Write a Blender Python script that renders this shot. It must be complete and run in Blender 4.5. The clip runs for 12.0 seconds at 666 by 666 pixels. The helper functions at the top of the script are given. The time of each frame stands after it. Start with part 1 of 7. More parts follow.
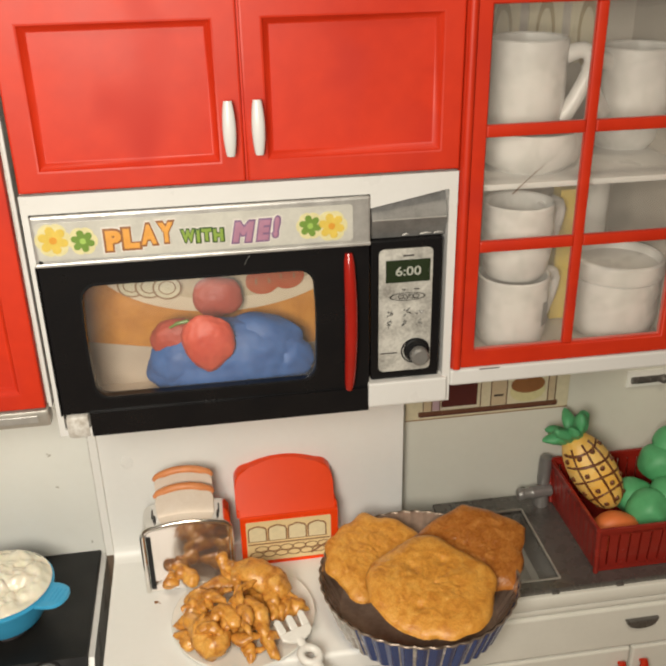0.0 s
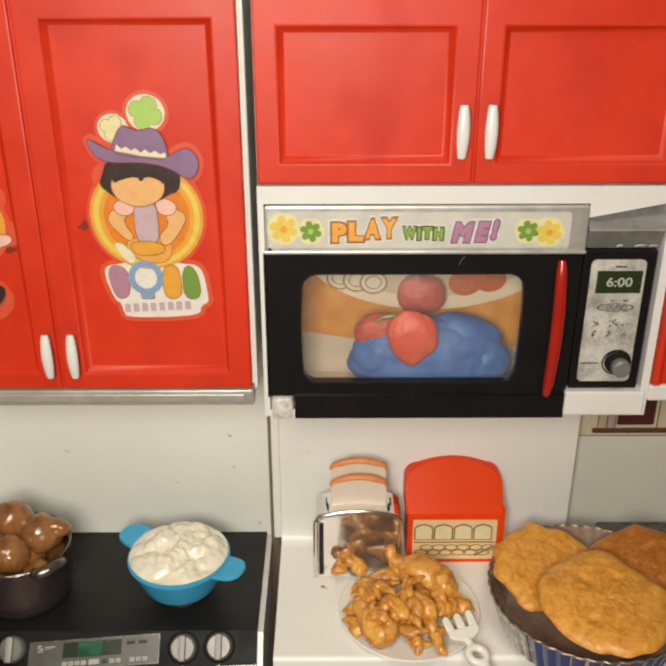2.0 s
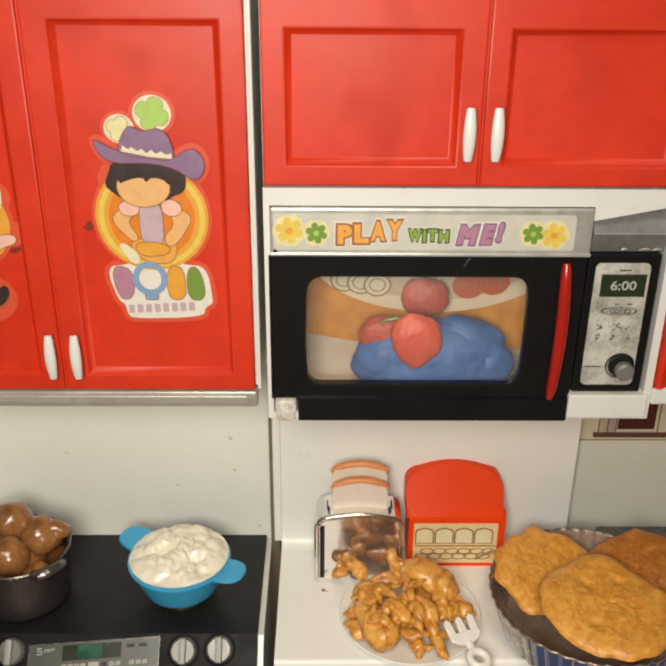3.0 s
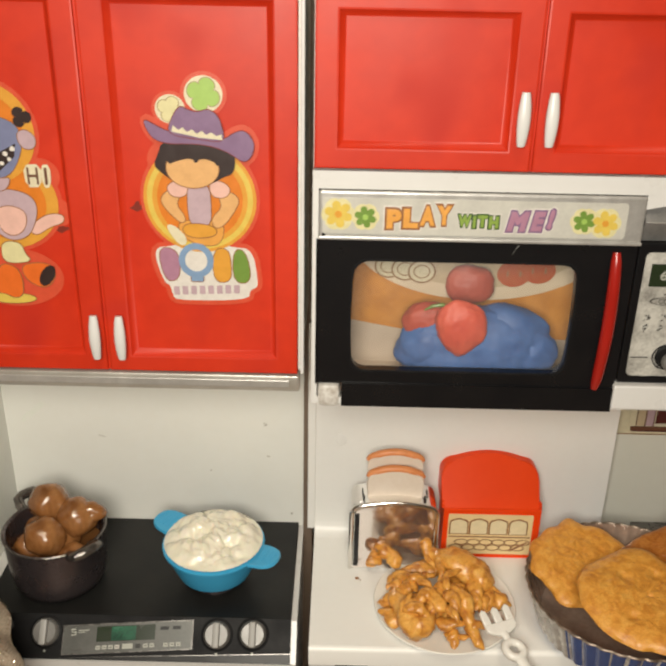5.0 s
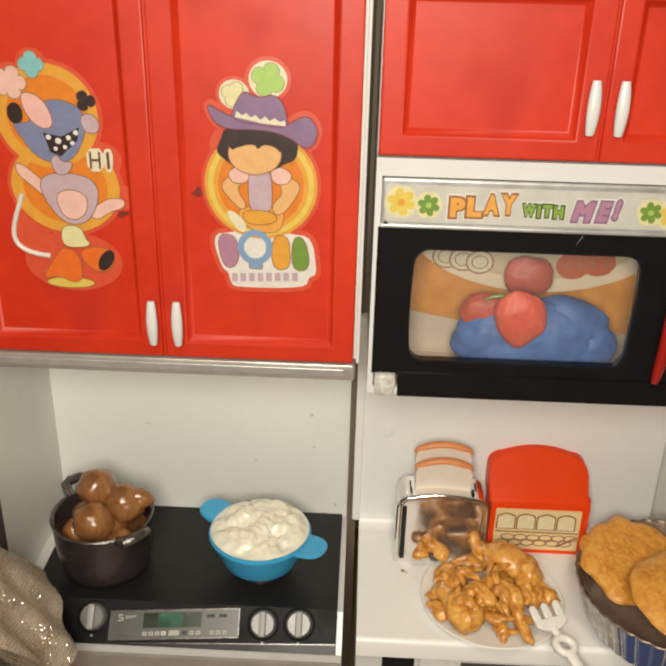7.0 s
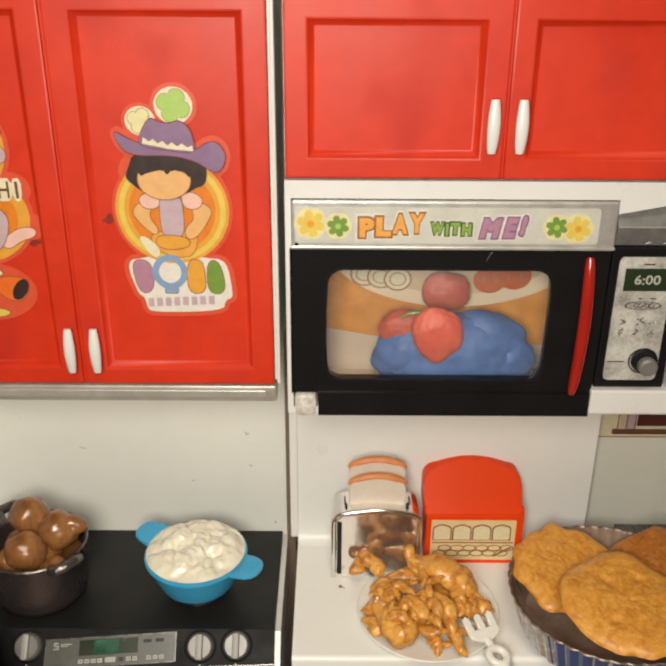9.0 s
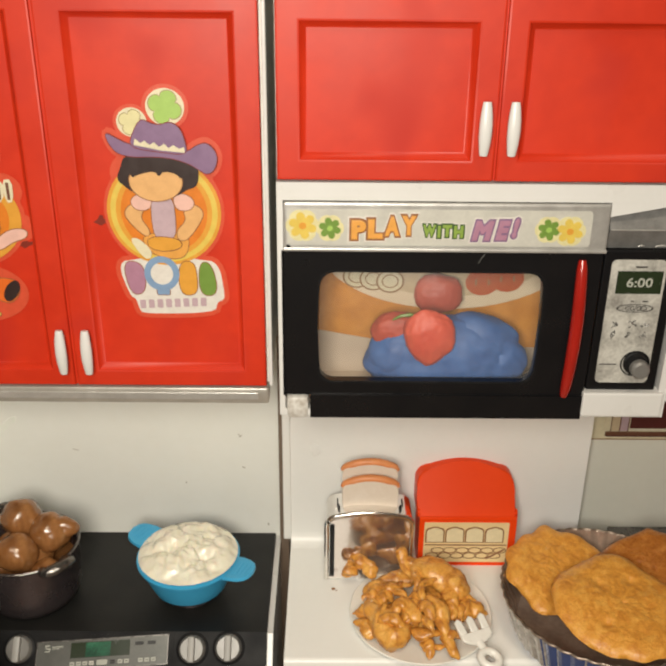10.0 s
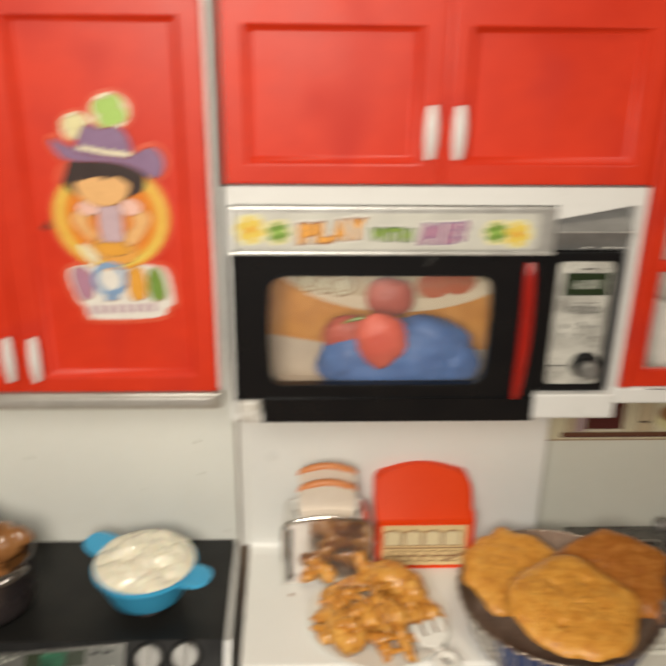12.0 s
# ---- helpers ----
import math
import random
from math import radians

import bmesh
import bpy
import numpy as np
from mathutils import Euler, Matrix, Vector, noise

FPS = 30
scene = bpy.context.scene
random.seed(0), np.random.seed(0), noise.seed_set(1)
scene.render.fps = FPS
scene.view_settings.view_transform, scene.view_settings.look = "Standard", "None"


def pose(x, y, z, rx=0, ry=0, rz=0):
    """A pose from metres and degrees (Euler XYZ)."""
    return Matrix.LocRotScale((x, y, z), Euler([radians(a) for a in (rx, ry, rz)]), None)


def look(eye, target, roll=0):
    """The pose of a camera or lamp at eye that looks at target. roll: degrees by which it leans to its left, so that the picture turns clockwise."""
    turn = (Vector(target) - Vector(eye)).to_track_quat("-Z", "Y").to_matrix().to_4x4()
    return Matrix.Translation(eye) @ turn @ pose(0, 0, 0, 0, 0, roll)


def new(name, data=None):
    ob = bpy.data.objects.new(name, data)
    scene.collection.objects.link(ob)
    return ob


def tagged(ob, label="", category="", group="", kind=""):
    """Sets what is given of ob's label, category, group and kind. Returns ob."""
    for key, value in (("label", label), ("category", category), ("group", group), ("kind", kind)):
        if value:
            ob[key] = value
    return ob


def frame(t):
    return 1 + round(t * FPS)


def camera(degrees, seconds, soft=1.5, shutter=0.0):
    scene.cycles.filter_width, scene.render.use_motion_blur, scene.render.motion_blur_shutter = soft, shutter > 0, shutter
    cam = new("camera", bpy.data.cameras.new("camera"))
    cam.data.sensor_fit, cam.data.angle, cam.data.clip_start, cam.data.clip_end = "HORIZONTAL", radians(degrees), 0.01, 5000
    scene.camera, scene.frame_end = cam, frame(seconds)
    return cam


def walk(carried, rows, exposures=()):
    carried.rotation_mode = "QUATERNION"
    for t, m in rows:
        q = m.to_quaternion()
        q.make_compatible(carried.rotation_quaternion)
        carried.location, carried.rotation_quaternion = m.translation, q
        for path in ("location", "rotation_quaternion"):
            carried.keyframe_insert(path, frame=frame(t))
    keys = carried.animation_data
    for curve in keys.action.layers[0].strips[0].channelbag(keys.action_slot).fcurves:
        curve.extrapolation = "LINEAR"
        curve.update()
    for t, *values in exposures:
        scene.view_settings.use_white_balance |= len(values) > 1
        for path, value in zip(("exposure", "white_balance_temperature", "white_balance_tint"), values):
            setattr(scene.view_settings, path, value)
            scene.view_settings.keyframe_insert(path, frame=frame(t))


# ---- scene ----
cam = camera(42.0, 12.0, soft=2.6, shutter=0.7)
PATH = [
    (0, -0.0041, -0.0304, 0.4768, -8.84, -25.84, 1.00),
    (0.04, -0.0042, -0.0305, 0.4768, -8.80, -25.84, 1.00),
    (0.1, -0.0059, -0.0320, 0.4756, -7.67, -25.71, 0.90),
    (0.2, -0.0108, -0.0336, 0.4761, -6.24, -25.70, 1.14),
    (0.3, -0.0247, -0.0384, 0.4768, -3.78, -24.82, 0.73),
    (0.4, -0.0324, -0.0397, 0.4772, -2.25, -24.73, 0.57),
    (0.5, -0.0391, -0.0400, 0.4746, -1.07, -24.93, 0.07),
    (1, -0.0445, -0.0353, 0.4736, -0.34, -25.60, 0.04),
    (1.5, -0.0389, -0.0374, 0.4767, -0.81, -25.25, 0.41),
    (2, -0.0465, -0.0397, 0.4761, -0.35, -24.99, 0.01),
    (2.5, -0.0491, -0.0402, 0.4754, -0.40, -24.85, -0.37),
    (2.7, -0.0498, -0.0403, 0.4750, -0.55, -24.66, -0.40),
    (4.3, -0.0563, -0.0411, 0.4715, -0.40, -24.51, -0.64),
    (4.5, -0.0572, -0.0412, 0.4708, 0.58, -24.88, -0.67),
    (5, -0.0643, -0.0413, 0.4693, 0.77, -24.87, -1.05),
    (5.5, -0.0770, -0.0462, 0.4639, 2.79, -24.96, -0.36),
    (5.6, -0.0819, -0.0478, 0.4655, 4.29, -25.20, -0.22),
    (5.8, -0.0918, -0.0438, 0.4634, 5.18, -25.77, -0.82),
    (6, -0.0941, -0.0445, 0.4637, 4.00, -25.58, -0.88),
    (6.5, -0.0844, -0.0436, 0.4671, 3.14, -25.18, -0.73),
    (7, -0.0808, -0.0414, 0.4648, 2.38, -25.10, -1.33),
    (7.2, -0.0808, -0.0414, 0.4650, 2.38, -25.08, -1.33),
    (7.5, -0.0762, -0.0403, 0.4670, 1.65, -25.01, -1.27),
    (7.7, -0.0738, -0.0401, 0.4676, 1.22, -24.98, -1.17),
    (9.5, -0.0540, -0.0385, 0.4722, -0.17, -24.61, -0.32),
    (10, -0.0546, -0.0383, 0.4716, -0.20, -24.59, -0.56),
    (10.5, -0.0555, -0.0399, 0.4726, 0.02, -24.47, -0.54),
    (11, -0.0583, -0.0384, 0.4707, -0.03, -24.63, -0.90),
    (11.5, -0.0560, -0.0394, 0.4730, -0.37, -24.38, -0.82),
    (11.8, -0.0564, -0.0377, 0.4702, 0.18, -24.66, -1.23),
    (11.9, -0.0540, -0.0365, 0.4705, -0.28, -24.68, -1.23),
    (12, -0.0449, -0.0376, 0.4712, -2.07, -24.28, -0.77),
]
walk(cam, [(t, pose(x, y, z, 90 + pitch, roll, yaw)) for t, x, y, z, yaw, pitch, roll in PATH], [(0.0, 0.05), (0.2, 0.03), (0.45, -0.02), (12.0, -0.02)])

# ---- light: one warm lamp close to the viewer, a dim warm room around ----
world = bpy.data.worlds.new("room_world")
scene.world = world
world.use_nodes = True
world.node_tree.nodes["Background"].inputs[0].default_value = (1.0, 0.86, 0.68, 1)
world.node_tree.nodes["Background"].inputs[1].default_value = 0.17


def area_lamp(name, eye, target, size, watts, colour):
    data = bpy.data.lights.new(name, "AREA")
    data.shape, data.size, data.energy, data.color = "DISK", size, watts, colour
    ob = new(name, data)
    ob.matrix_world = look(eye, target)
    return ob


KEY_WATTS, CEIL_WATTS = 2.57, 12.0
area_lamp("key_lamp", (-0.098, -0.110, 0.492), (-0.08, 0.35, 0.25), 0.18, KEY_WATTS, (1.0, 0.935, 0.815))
# Unseen fill lamp, added high in the room to lift the overall level.
area_lamp("ceiling_fill", (0.0, -0.75, 1.97), (0.0, -0.75, 0.0), 0.45, CEIL_WATTS, (1.0, 0.86, 0.66))
scene.view_settings.exposure = 0.0


# ---- materials ----
def shader(name):
    m = bpy.data.materials.new(name)
    m.use_nodes = True
    return m, m.node_tree.nodes, m.node_tree.links, m.node_tree.nodes["Principled BSDF"]


def surface(name, colour, rough=0.4, metal=0.0, other=None, scale=120.0, mix=0.5, fine=900.0, bump=0.0, bump_scale=600.0, coat=0.0, rough_vary=0.1, sss=0.0, spec=0.5):
    """Colour varied at two scales, with roughness and relief that follow finer noise."""
    m, nodes, links, bsdf = shader(name)
    place = nodes.new("ShaderNodeTexCoord")
    big, small = nodes.new("ShaderNodeTexNoise"), nodes.new("ShaderNodeTexNoise")
    for node, s in ((big, scale), (small, fine)):
        node.inputs["Scale"].default_value, node.inputs["Detail"].default_value = s, 4.0
        links.new(place.outputs["Object"], node.inputs["Vector"])
    add = nodes.new("ShaderNodeMath")
    add.operation = "MULTIPLY_ADD"
    add.inputs[1].default_value = 0.65
    half = nodes.new("ShaderNodeMath")
    half.operation = "MULTIPLY"
    half.inputs[1].default_value = 0.35
    links.new(small.outputs["Fac"], half.inputs[0])
    links.new(big.outputs["Fac"], add.inputs[0])
    links.new(half.outputs[0], add.inputs[2])
    ramp = nodes.new("ShaderNodeValToRGB")
    other = other or tuple(c * 0.85 for c in colour)
    blend = tuple(a + (b - a) * mix for a, b in zip(colour, other))
    ramp.color_ramp.elements[0].position, ramp.color_ramp.elements[0].color = 0.36, (*blend, 1)
    ramp.color_ramp.elements[1].position, ramp.color_ramp.elements[1].color = 0.62, (*colour, 1)
    links.new(add.outputs[0], ramp.inputs[0])
    links.new(ramp.outputs[0], bsdf.inputs["Base Color"])
    span = nodes.new("ShaderNodeMapRange")
    span.inputs["To Min"].default_value, span.inputs["To Max"].default_value = max(0.02, rough - rough_vary), min(1.0, rough + rough_vary)
    links.new(big.outputs["Fac"], span.inputs["Value"])
    links.new(span.outputs[0], bsdf.inputs["Roughness"])
    bsdf.inputs["Metallic"].default_value = metal
    bsdf.inputs["Coat Weight"].default_value = coat
    bsdf.inputs["Specular IOR Level"].default_value = spec
    bsdf.inputs["Coat Roughness"].default_value = 0.12
    if sss:
        bsdf.inputs["Subsurface Weight"].default_value = sss
        bsdf.inputs["Subsurface Radius"].default_value = (0.004, 0.002, 0.001)
        bsdf.inputs["Subsurface Scale"].default_value = 1.0
    if bump:
        rough_noise = nodes.new("ShaderNodeTexNoise")
        rough_noise.inputs["Scale"].default_value, rough_noise.inputs["Detail"].default_value = bump_scale, 5.0
        links.new(place.outputs["Object"], rough_noise.inputs["Vector"])
        relief = nodes.new("ShaderNodeBump")
        relief.inputs["Strength"].default_value, relief.inputs["Distance"].default_value = bump, 0.001
        links.new(rough_noise.outputs["Fac"], relief.inputs["Height"])
        links.new(relief.outputs[0], bsdf.inputs["Normal"])
    return m


def smudge(m, dark, gain):
    """Finger smudges on glossy plastic: few dull darker blotches with soft rims."""
    nodes, links = m.node_tree.nodes, m.node_tree.links
    bsdf = nodes["Principled BSDF"]
    place, blot, mask, stain, dull = (nodes.new(k) for k in ("ShaderNodeTexCoord", "ShaderNodeTexNoise", "ShaderNodeMapRange", "ShaderNodeMix", "ShaderNodeMath"))
    blot.inputs["Scale"].default_value, blot.inputs["Detail"].default_value, blot.inputs["Distortion"].default_value = 40.0, 0.5, 0.3
    links.new(place.outputs["Object"], blot.inputs["Vector"])
    mask.inputs["From Min"].default_value, mask.inputs["From Max"].default_value = 0.56, 0.80
    links.new(blot.outputs["Fac"], mask.inputs["Value"])
    stain.data_type = "RGBA"
    links.new(bsdf.inputs["Base Color"].links[0].from_socket, stain.inputs[6])
    stain.inputs[7].default_value = (*dark, 1)
    links.new(mask.outputs[0], stain.inputs[0])
    links.new(stain.outputs[2], bsdf.inputs["Base Color"])
    dull.operation = "MULTIPLY_ADD"
    dull.inputs[1].default_value = gain
    links.new(mask.outputs[0], dull.inputs[0])
    links.new(bsdf.inputs["Roughness"].links[0].from_socket, dull.inputs[2])
    links.new(dull.outputs[0], bsdf.inputs["Roughness"])


def crust(name, pale, mid, deep, lump, pit, rough=0.34, bump=0.6, coat=0.15, shade_of=0.5):
    """Fried food: pale and deep patches, darker pits, a blistered oily skin."""
    m, nodes, links, bsdf = shader(name)
    place, wide, fine, cells, ramp, shade, relief, skin = (nodes.new(k) for k in ("ShaderNodeTexCoord", "ShaderNodeTexNoise", "ShaderNodeTexNoise", "ShaderNodeTexVoronoi", "ShaderNodeValToRGB", "ShaderNodeMix", "ShaderNodeBump", "ShaderNodeMath"))
    for node, s, d in ((wide, lump, 6.0), (fine, pit * 2.2, 4.0)):
        node.inputs["Scale"].default_value, node.inputs["Detail"].default_value = s, d
        links.new(place.outputs["Object"], node.inputs["Vector"])
    wide.inputs["Distortion"].default_value = 0.8
    cells.inputs["Scale"].default_value, cells.feature = pit, "SMOOTH_F1"
    bend = nodes.new("ShaderNodeVectorMath")
    bend.operation = "MULTIPLY_ADD"
    bend.inputs[1].default_value = (0.004, 0.004, 0.004)
    links.new(wide.outputs["Color"], bend.inputs[0])
    links.new(place.outputs["Object"], bend.inputs[2])
    links.new(bend.outputs[0], cells.inputs["Vector"])
    stops = ramp.color_ramp.elements
    stops[0].position, stops[0].color = 0.30, (*deep, 1)
    stops[1].position, stops[1].color = 0.70, (*pale, 1)
    ramp.color_ramp.elements.new(0.50).color = (*mid, 1)
    links.new(wide.outputs["Fac"], ramp.inputs[0])
    shade.data_type, shade.blend_type = "RGBA", "MULTIPLY"
    shade.inputs[0].default_value = shade_of
    tone = nodes.new("ShaderNodeValToRGB")
    tone.color_ramp.elements[0].position, tone.color_ramp.elements[0].color = 0.30, (0.55, 0.42, 0.30, 1)
    tone.color_ramp.elements[1].position, tone.color_ramp.elements[1].color = 0.52, (1, 1, 1, 1)
    links.new(fine.outputs["Fac"], tone.inputs[0])
    links.new(ramp.outputs[0], shade.inputs[6])
    links.new(tone.outputs[0], shade.inputs[7])
    links.new(shade.outputs[2], bsdf.inputs["Base Color"])
    skin.operation = "MULTIPLY_ADD"
    skin.inputs[1].default_value = -0.9
    links.new(cells.outputs["Distance"], skin.inputs[0])
    links.new(fine.outputs["Fac"], skin.inputs[2])
    relief.inputs["Strength"].default_value, relief.inputs["Distance"].default_value = bump, 0.001
    links.new(skin.outputs[0], relief.inputs["Height"])
    links.new(relief.outputs[0], bsdf.inputs["Normal"])
    span = nodes.new("ShaderNodeMapRange")
    span.inputs["To Min"].default_value, span.inputs["To Max"].default_value = rough - 0.14, rough + 0.20
    links.new(fine.outputs["Fac"], span.inputs["Value"])
    links.new(span.outputs[0], bsdf.inputs["Roughness"])
    bsdf.inputs["Coat Weight"].default_value, bsdf.inputs["Coat Roughness"].default_value = coat, 0.22
    return m


def clear_sheet(name, tint=(1, 1, 1), gloss=0.08, rough=0.05, haze=0.0):
    m, nodes, links, bsdf = shader(name)
    nodes.remove(bsdf)
    out = nodes["Material Output"]
    see, shine, both, edge, span = (nodes.new(k) for k in ("ShaderNodeBsdfTransparent", "ShaderNodeBsdfGlossy", "ShaderNodeMixShader", "ShaderNodeLayerWeight", "ShaderNodeMath"))
    see.inputs[0].default_value = (*tint, 1)
    shine.inputs["Roughness"].default_value = rough
    edge.inputs["Blend"].default_value = 0.3
    span.operation = "MULTIPLY_ADD"
    span.inputs[1].default_value, span.inputs[2].default_value = gloss * 1.5, gloss * 0.5
    links.new(edge.outputs["Facing"], span.inputs[0])
    links.new(span.outputs[0], both.inputs[0])
    links.new(see.outputs[0], both.inputs[1])
    links.new(shine.outputs[0], both.inputs[2])
    place, wave, relief = (nodes.new(k) for k in ("ShaderNodeTexCoord", "ShaderNodeTexNoise", "ShaderNodeBump"))
    wave.inputs["Scale"].default_value = 150.0
    relief.inputs["Strength"].default_value, relief.inputs["Distance"].default_value = 0.25, 0.001
    links.new(place.outputs["Object"], wave.inputs["Vector"])
    links.new(wave.outputs["Fac"], relief.inputs["Height"])
    links.new(relief.outputs[0], shine.inputs["Normal"])
    # Haze painted into the sheet: a cloudy share of pale diffuse white.
    if haze:
        haze_white, haze_mix, cloud, span2 = (nodes.new(k) for k in ("ShaderNodeBsdfDiffuse", "ShaderNodeMixShader", "ShaderNodeTexNoise", "ShaderNodeMapRange"))
        haze_white.inputs[0].default_value = (0.80, 0.76, 0.70, 1)
        cloud.inputs["Scale"].default_value, cloud.inputs["Detail"].default_value = 90.0, 5.0
        links.new(place.outputs["Object"], cloud.inputs["Vector"])
        span2.inputs["To Min"].default_value, span2.inputs["To Max"].default_value = 0.4 * haze, 1.6 * haze
        links.new(cloud.outputs["Fac"], span2.inputs["Value"])
        links.new(span2.outputs[0], haze_mix.inputs[0])
        links.new(both.outputs[0], haze_mix.inputs[1])
        links.new(haze_white.outputs[0], haze_mix.inputs[2])
        both = haze_mix
    links.new(both.outputs[0], out.inputs[0])
    return m


RED = surface("red_plastic", (0.55, 0.030, 0.0065), 0.46, spec=0.38, other=(0.41, 0.017, 0.0045), scale=22, mix=0.55, fine=160, bump=0.03, bump_scale=300, rough_vary=0.15)
smudge(RED, (0.44, 0.018, 0.0050), 0.08)
HANDLE_RED = surface("glossy_red_plastic", (0.33, 0.013, 0.008), 0.18, other=(0.25, 0.010, 0.006), scale=60, coat=0.35)
WHITE = surface("white_plastic", (0.64, 0.635, 0.62), 0.30, other=(0.60, 0.592, 0.57), scale=60, fine=400, bump=0.03, bump_scale=200)
WALL_WHITE = surface("glossy_white_wall", (0.83, 0.828, 0.80), 0.36, other=(0.79, 0.785, 0.755), scale=25, fine=300, bump=0.04, bump_scale=120)
WALL_CREAM = surface("cream_wall_plastic", (0.90, 0.90, 0.845), 0.36, other=(0.86, 0.855, 0.79), scale=30, fine=220, bump=0.04, bump_scale=150)
WALL_SAGE = surface("pale_sage_plastic", (0.70, 0.69, 0.61), 0.40, other=(0.65, 0.64, 0.56), scale=30, fine=220, bump=0.04, bump_scale=150)
GREY_SIDE = surface("grey_white_side", (0.81, 0.81, 0.75), 0.40, other=(0.75, 0.75, 0.69), scale=35, fine=200, bump=0.04)
CREAM_BASE = surface("cream_drawer_plastic", (0.73, 0.72, 0.66), 0.42, other=(0.66, 0.65, 0.59), scale=50, fine=300, bump=0.05)
SILVER = surface("silver_paint", (0.54, 0.53, 0.505), 0.36, metal=0.55, other=(0.37, 0.36, 0.345), scale=160, fine=1500, bump=0.06, bump_scale=900)
DULL_SILVER = surface("worn_silver_paint", (0.25, 0.247, 0.24), 0.42, metal=0.45, other=(0.13, 0.13, 0.128), scale=220, fine=1300, bump=0.10, bump_scale=900)
STEEL_TRIM = surface("silver_trim", (0.56, 0.54, 0.49), 0.33, metal=0.6, other=(0.40, 0.38, 0.34), scale=90, fine=800, bump=0.05)
SINK_STEEL = surface("grey_steel", (0.175, 0.165, 0.155), 0.28, metal=0.55, other=(0.105, 0.10, 0.094), scale=120, fine=900, bump=0.04)
BASIN_STEEL = surface("bright_basin_steel", (0.36, 0.35, 0.33), 0.26, metal=0.5, other=(0.26, 0.25, 0.235), scale=80, fine=600, bump=0.03)
FRIDGE_GREY = surface("fridge_silver", (0.32, 0.285, 0.275), 0.36, metal=0.35, other=(0.32, 0.29, 0.28), scale=40, fine=600)
FRIDGE_DARK = surface("dark_fridge_edge", (0.12, 0.10, 0.095), 0.40, metal=0.3, other=(0.08, 0.07, 0.065), scale=60, fine=500)
TOASTER_FACE = surface("smoky_chrome_face", (0.66, 0.61, 0.58), 0.11, metal=0.92, other=(0.56, 0.51, 0.48), scale=60, fine=500, rough_vary=0.03, bump=0.03, bump_scale=60)
CHROME = surface("chrome", (0.80, 0.78, 0.75), 0.15, metal=1.0, other=(0.68, 0.66, 0.62), scale=60, fine=500, rough_vary=0.05, bump=0.03, bump_scale=90)
BLACK = surface("black_plastic", (0.005, 0.005, 0.006), 0.30, spec=0.28, other=(0.012, 0.011, 0.011), scale=70, fine=900, bump=0.03)
STOVE_BLACK = surface("black_stove_top", (0.010, 0.010, 0.010), 0.42, spec=0.3, other=(0.020, 0.019, 0.017), scale=60, fine=1200, bump=0.04)
STOVE_PANEL = surface("dark_grey_panel", (0.007, 0.007, 0.008), 0.50, spec=0.12, other=(0.020, 0.0195, 0.019), scale=90, fine=1200, bump=0.04)
DARK_LINE = surface("dark_print", (0.05, 0.045, 0.04), 0.5)
# Brown for the painted shade between two units, and for the pane smear.
GAP_SHADE_SMEAR = surface("gap_shade_smear", (0.20, 0.145, 0.105), 0.6)
LCD_PLATE = surface("mottled_silver_label", (0.62, 0.61, 0.56), 0.40, metal=0.25, other=(0.24, 0.23, 0.21), scale=120, mix=0.9, fine=700, bump=0.05)
GREEN_LCD = surface("dark_green_display", (0.016, 0.026, 0.012), 0.25, other=(0.026, 0.040, 0.019), scale=80)
GREEN_GLOW = surface("green_display_print", (0.012, 0.125, 0.062), 0.25, other=(0.012, 0.040, 0.026), scale=90, mix=0.9)
DIGIT = surface("pale_print", (0.40, 0.41, 0.36), 0.5)
PALE_GREY = surface("pale_grey_plastic", (0.105, 0.105, 0.098), 0.40, metal=0.45, other=(0.08, 0.082, 0.076), mix=0.9, spec=0.3, scale=110, fine=900)
LABEL_STRIP = surface("pearl_label", (0.56, 0.55, 0.49), 0.34, metal=0.12, other=(0.47, 0.46, 0.42), scale=90, mix=0.8, fine=700)
INK = {k: surface(k + "_ink", tuple(0.9 * v for v in c), 0.38, other=tuple(0.7 * v for v in c), scale=260, fine=1500) for k, c in dict(
    orange=(0.76, 0.36, 0.075), deep_orange=(0.72, 0.21, 0.02), amber=(0.72, 0.34, 0.045), olive=(0.36, 0.28, 0.13), yellow=(0.72, 0.53, 0.10), pale_yellow=(0.72, 0.66, 0.36),
    green=(0.17, 0.29, 0.05), lime=(0.36, 0.55, 0.12), lime_green=(0.26, 0.38, 0.07), dark_green=(0.05, 0.10, 0.025), purple=(0.235, 0.14, 0.25), mauve=(0.42, 0.21, 0.30), lilac=(0.52, 0.38, 0.42), blue=(0.22, 0.34, 0.52),
    slate=(0.20, 0.22, 0.36), teal=(0.22, 0.50, 0.50), peach=(0.74, 0.42, 0.17), pink=(0.78, 0.48, 0.40), rose=(0.80, 0.45, 0.40), white=(0.74, 0.70, 0.64),
    ivory=(0.74, 0.67, 0.47), dark=(0.035, 0.02, 0.018), brown=(0.30, 0.13, 0.05), boot=(0.76, 0.15, 0.02), halo=(0.66, 0.085, 0.038), maroon=(0.22, 0.028, 0.016), cocoa=(0.34, 0.20, 0.10), cream=(0.90, 0.78, 0.50), wine=(0.10, 0.022, 0.020), umber=(0.16, 0.07, 0.04), tan=(0.62, 0.50, 0.33)).items()}
BOARD = surface("printed_wood", (0.66, 0.28, 0.045), 0.45, other=(0.50, 0.19, 0.03), scale=120, mix=0.9, fine=500)
PRINT_GREY = surface("printed_pale_cloth", (0.58, 0.48, 0.38), 0.5, other=(0.48, 0.38, 0.30), scale=80)
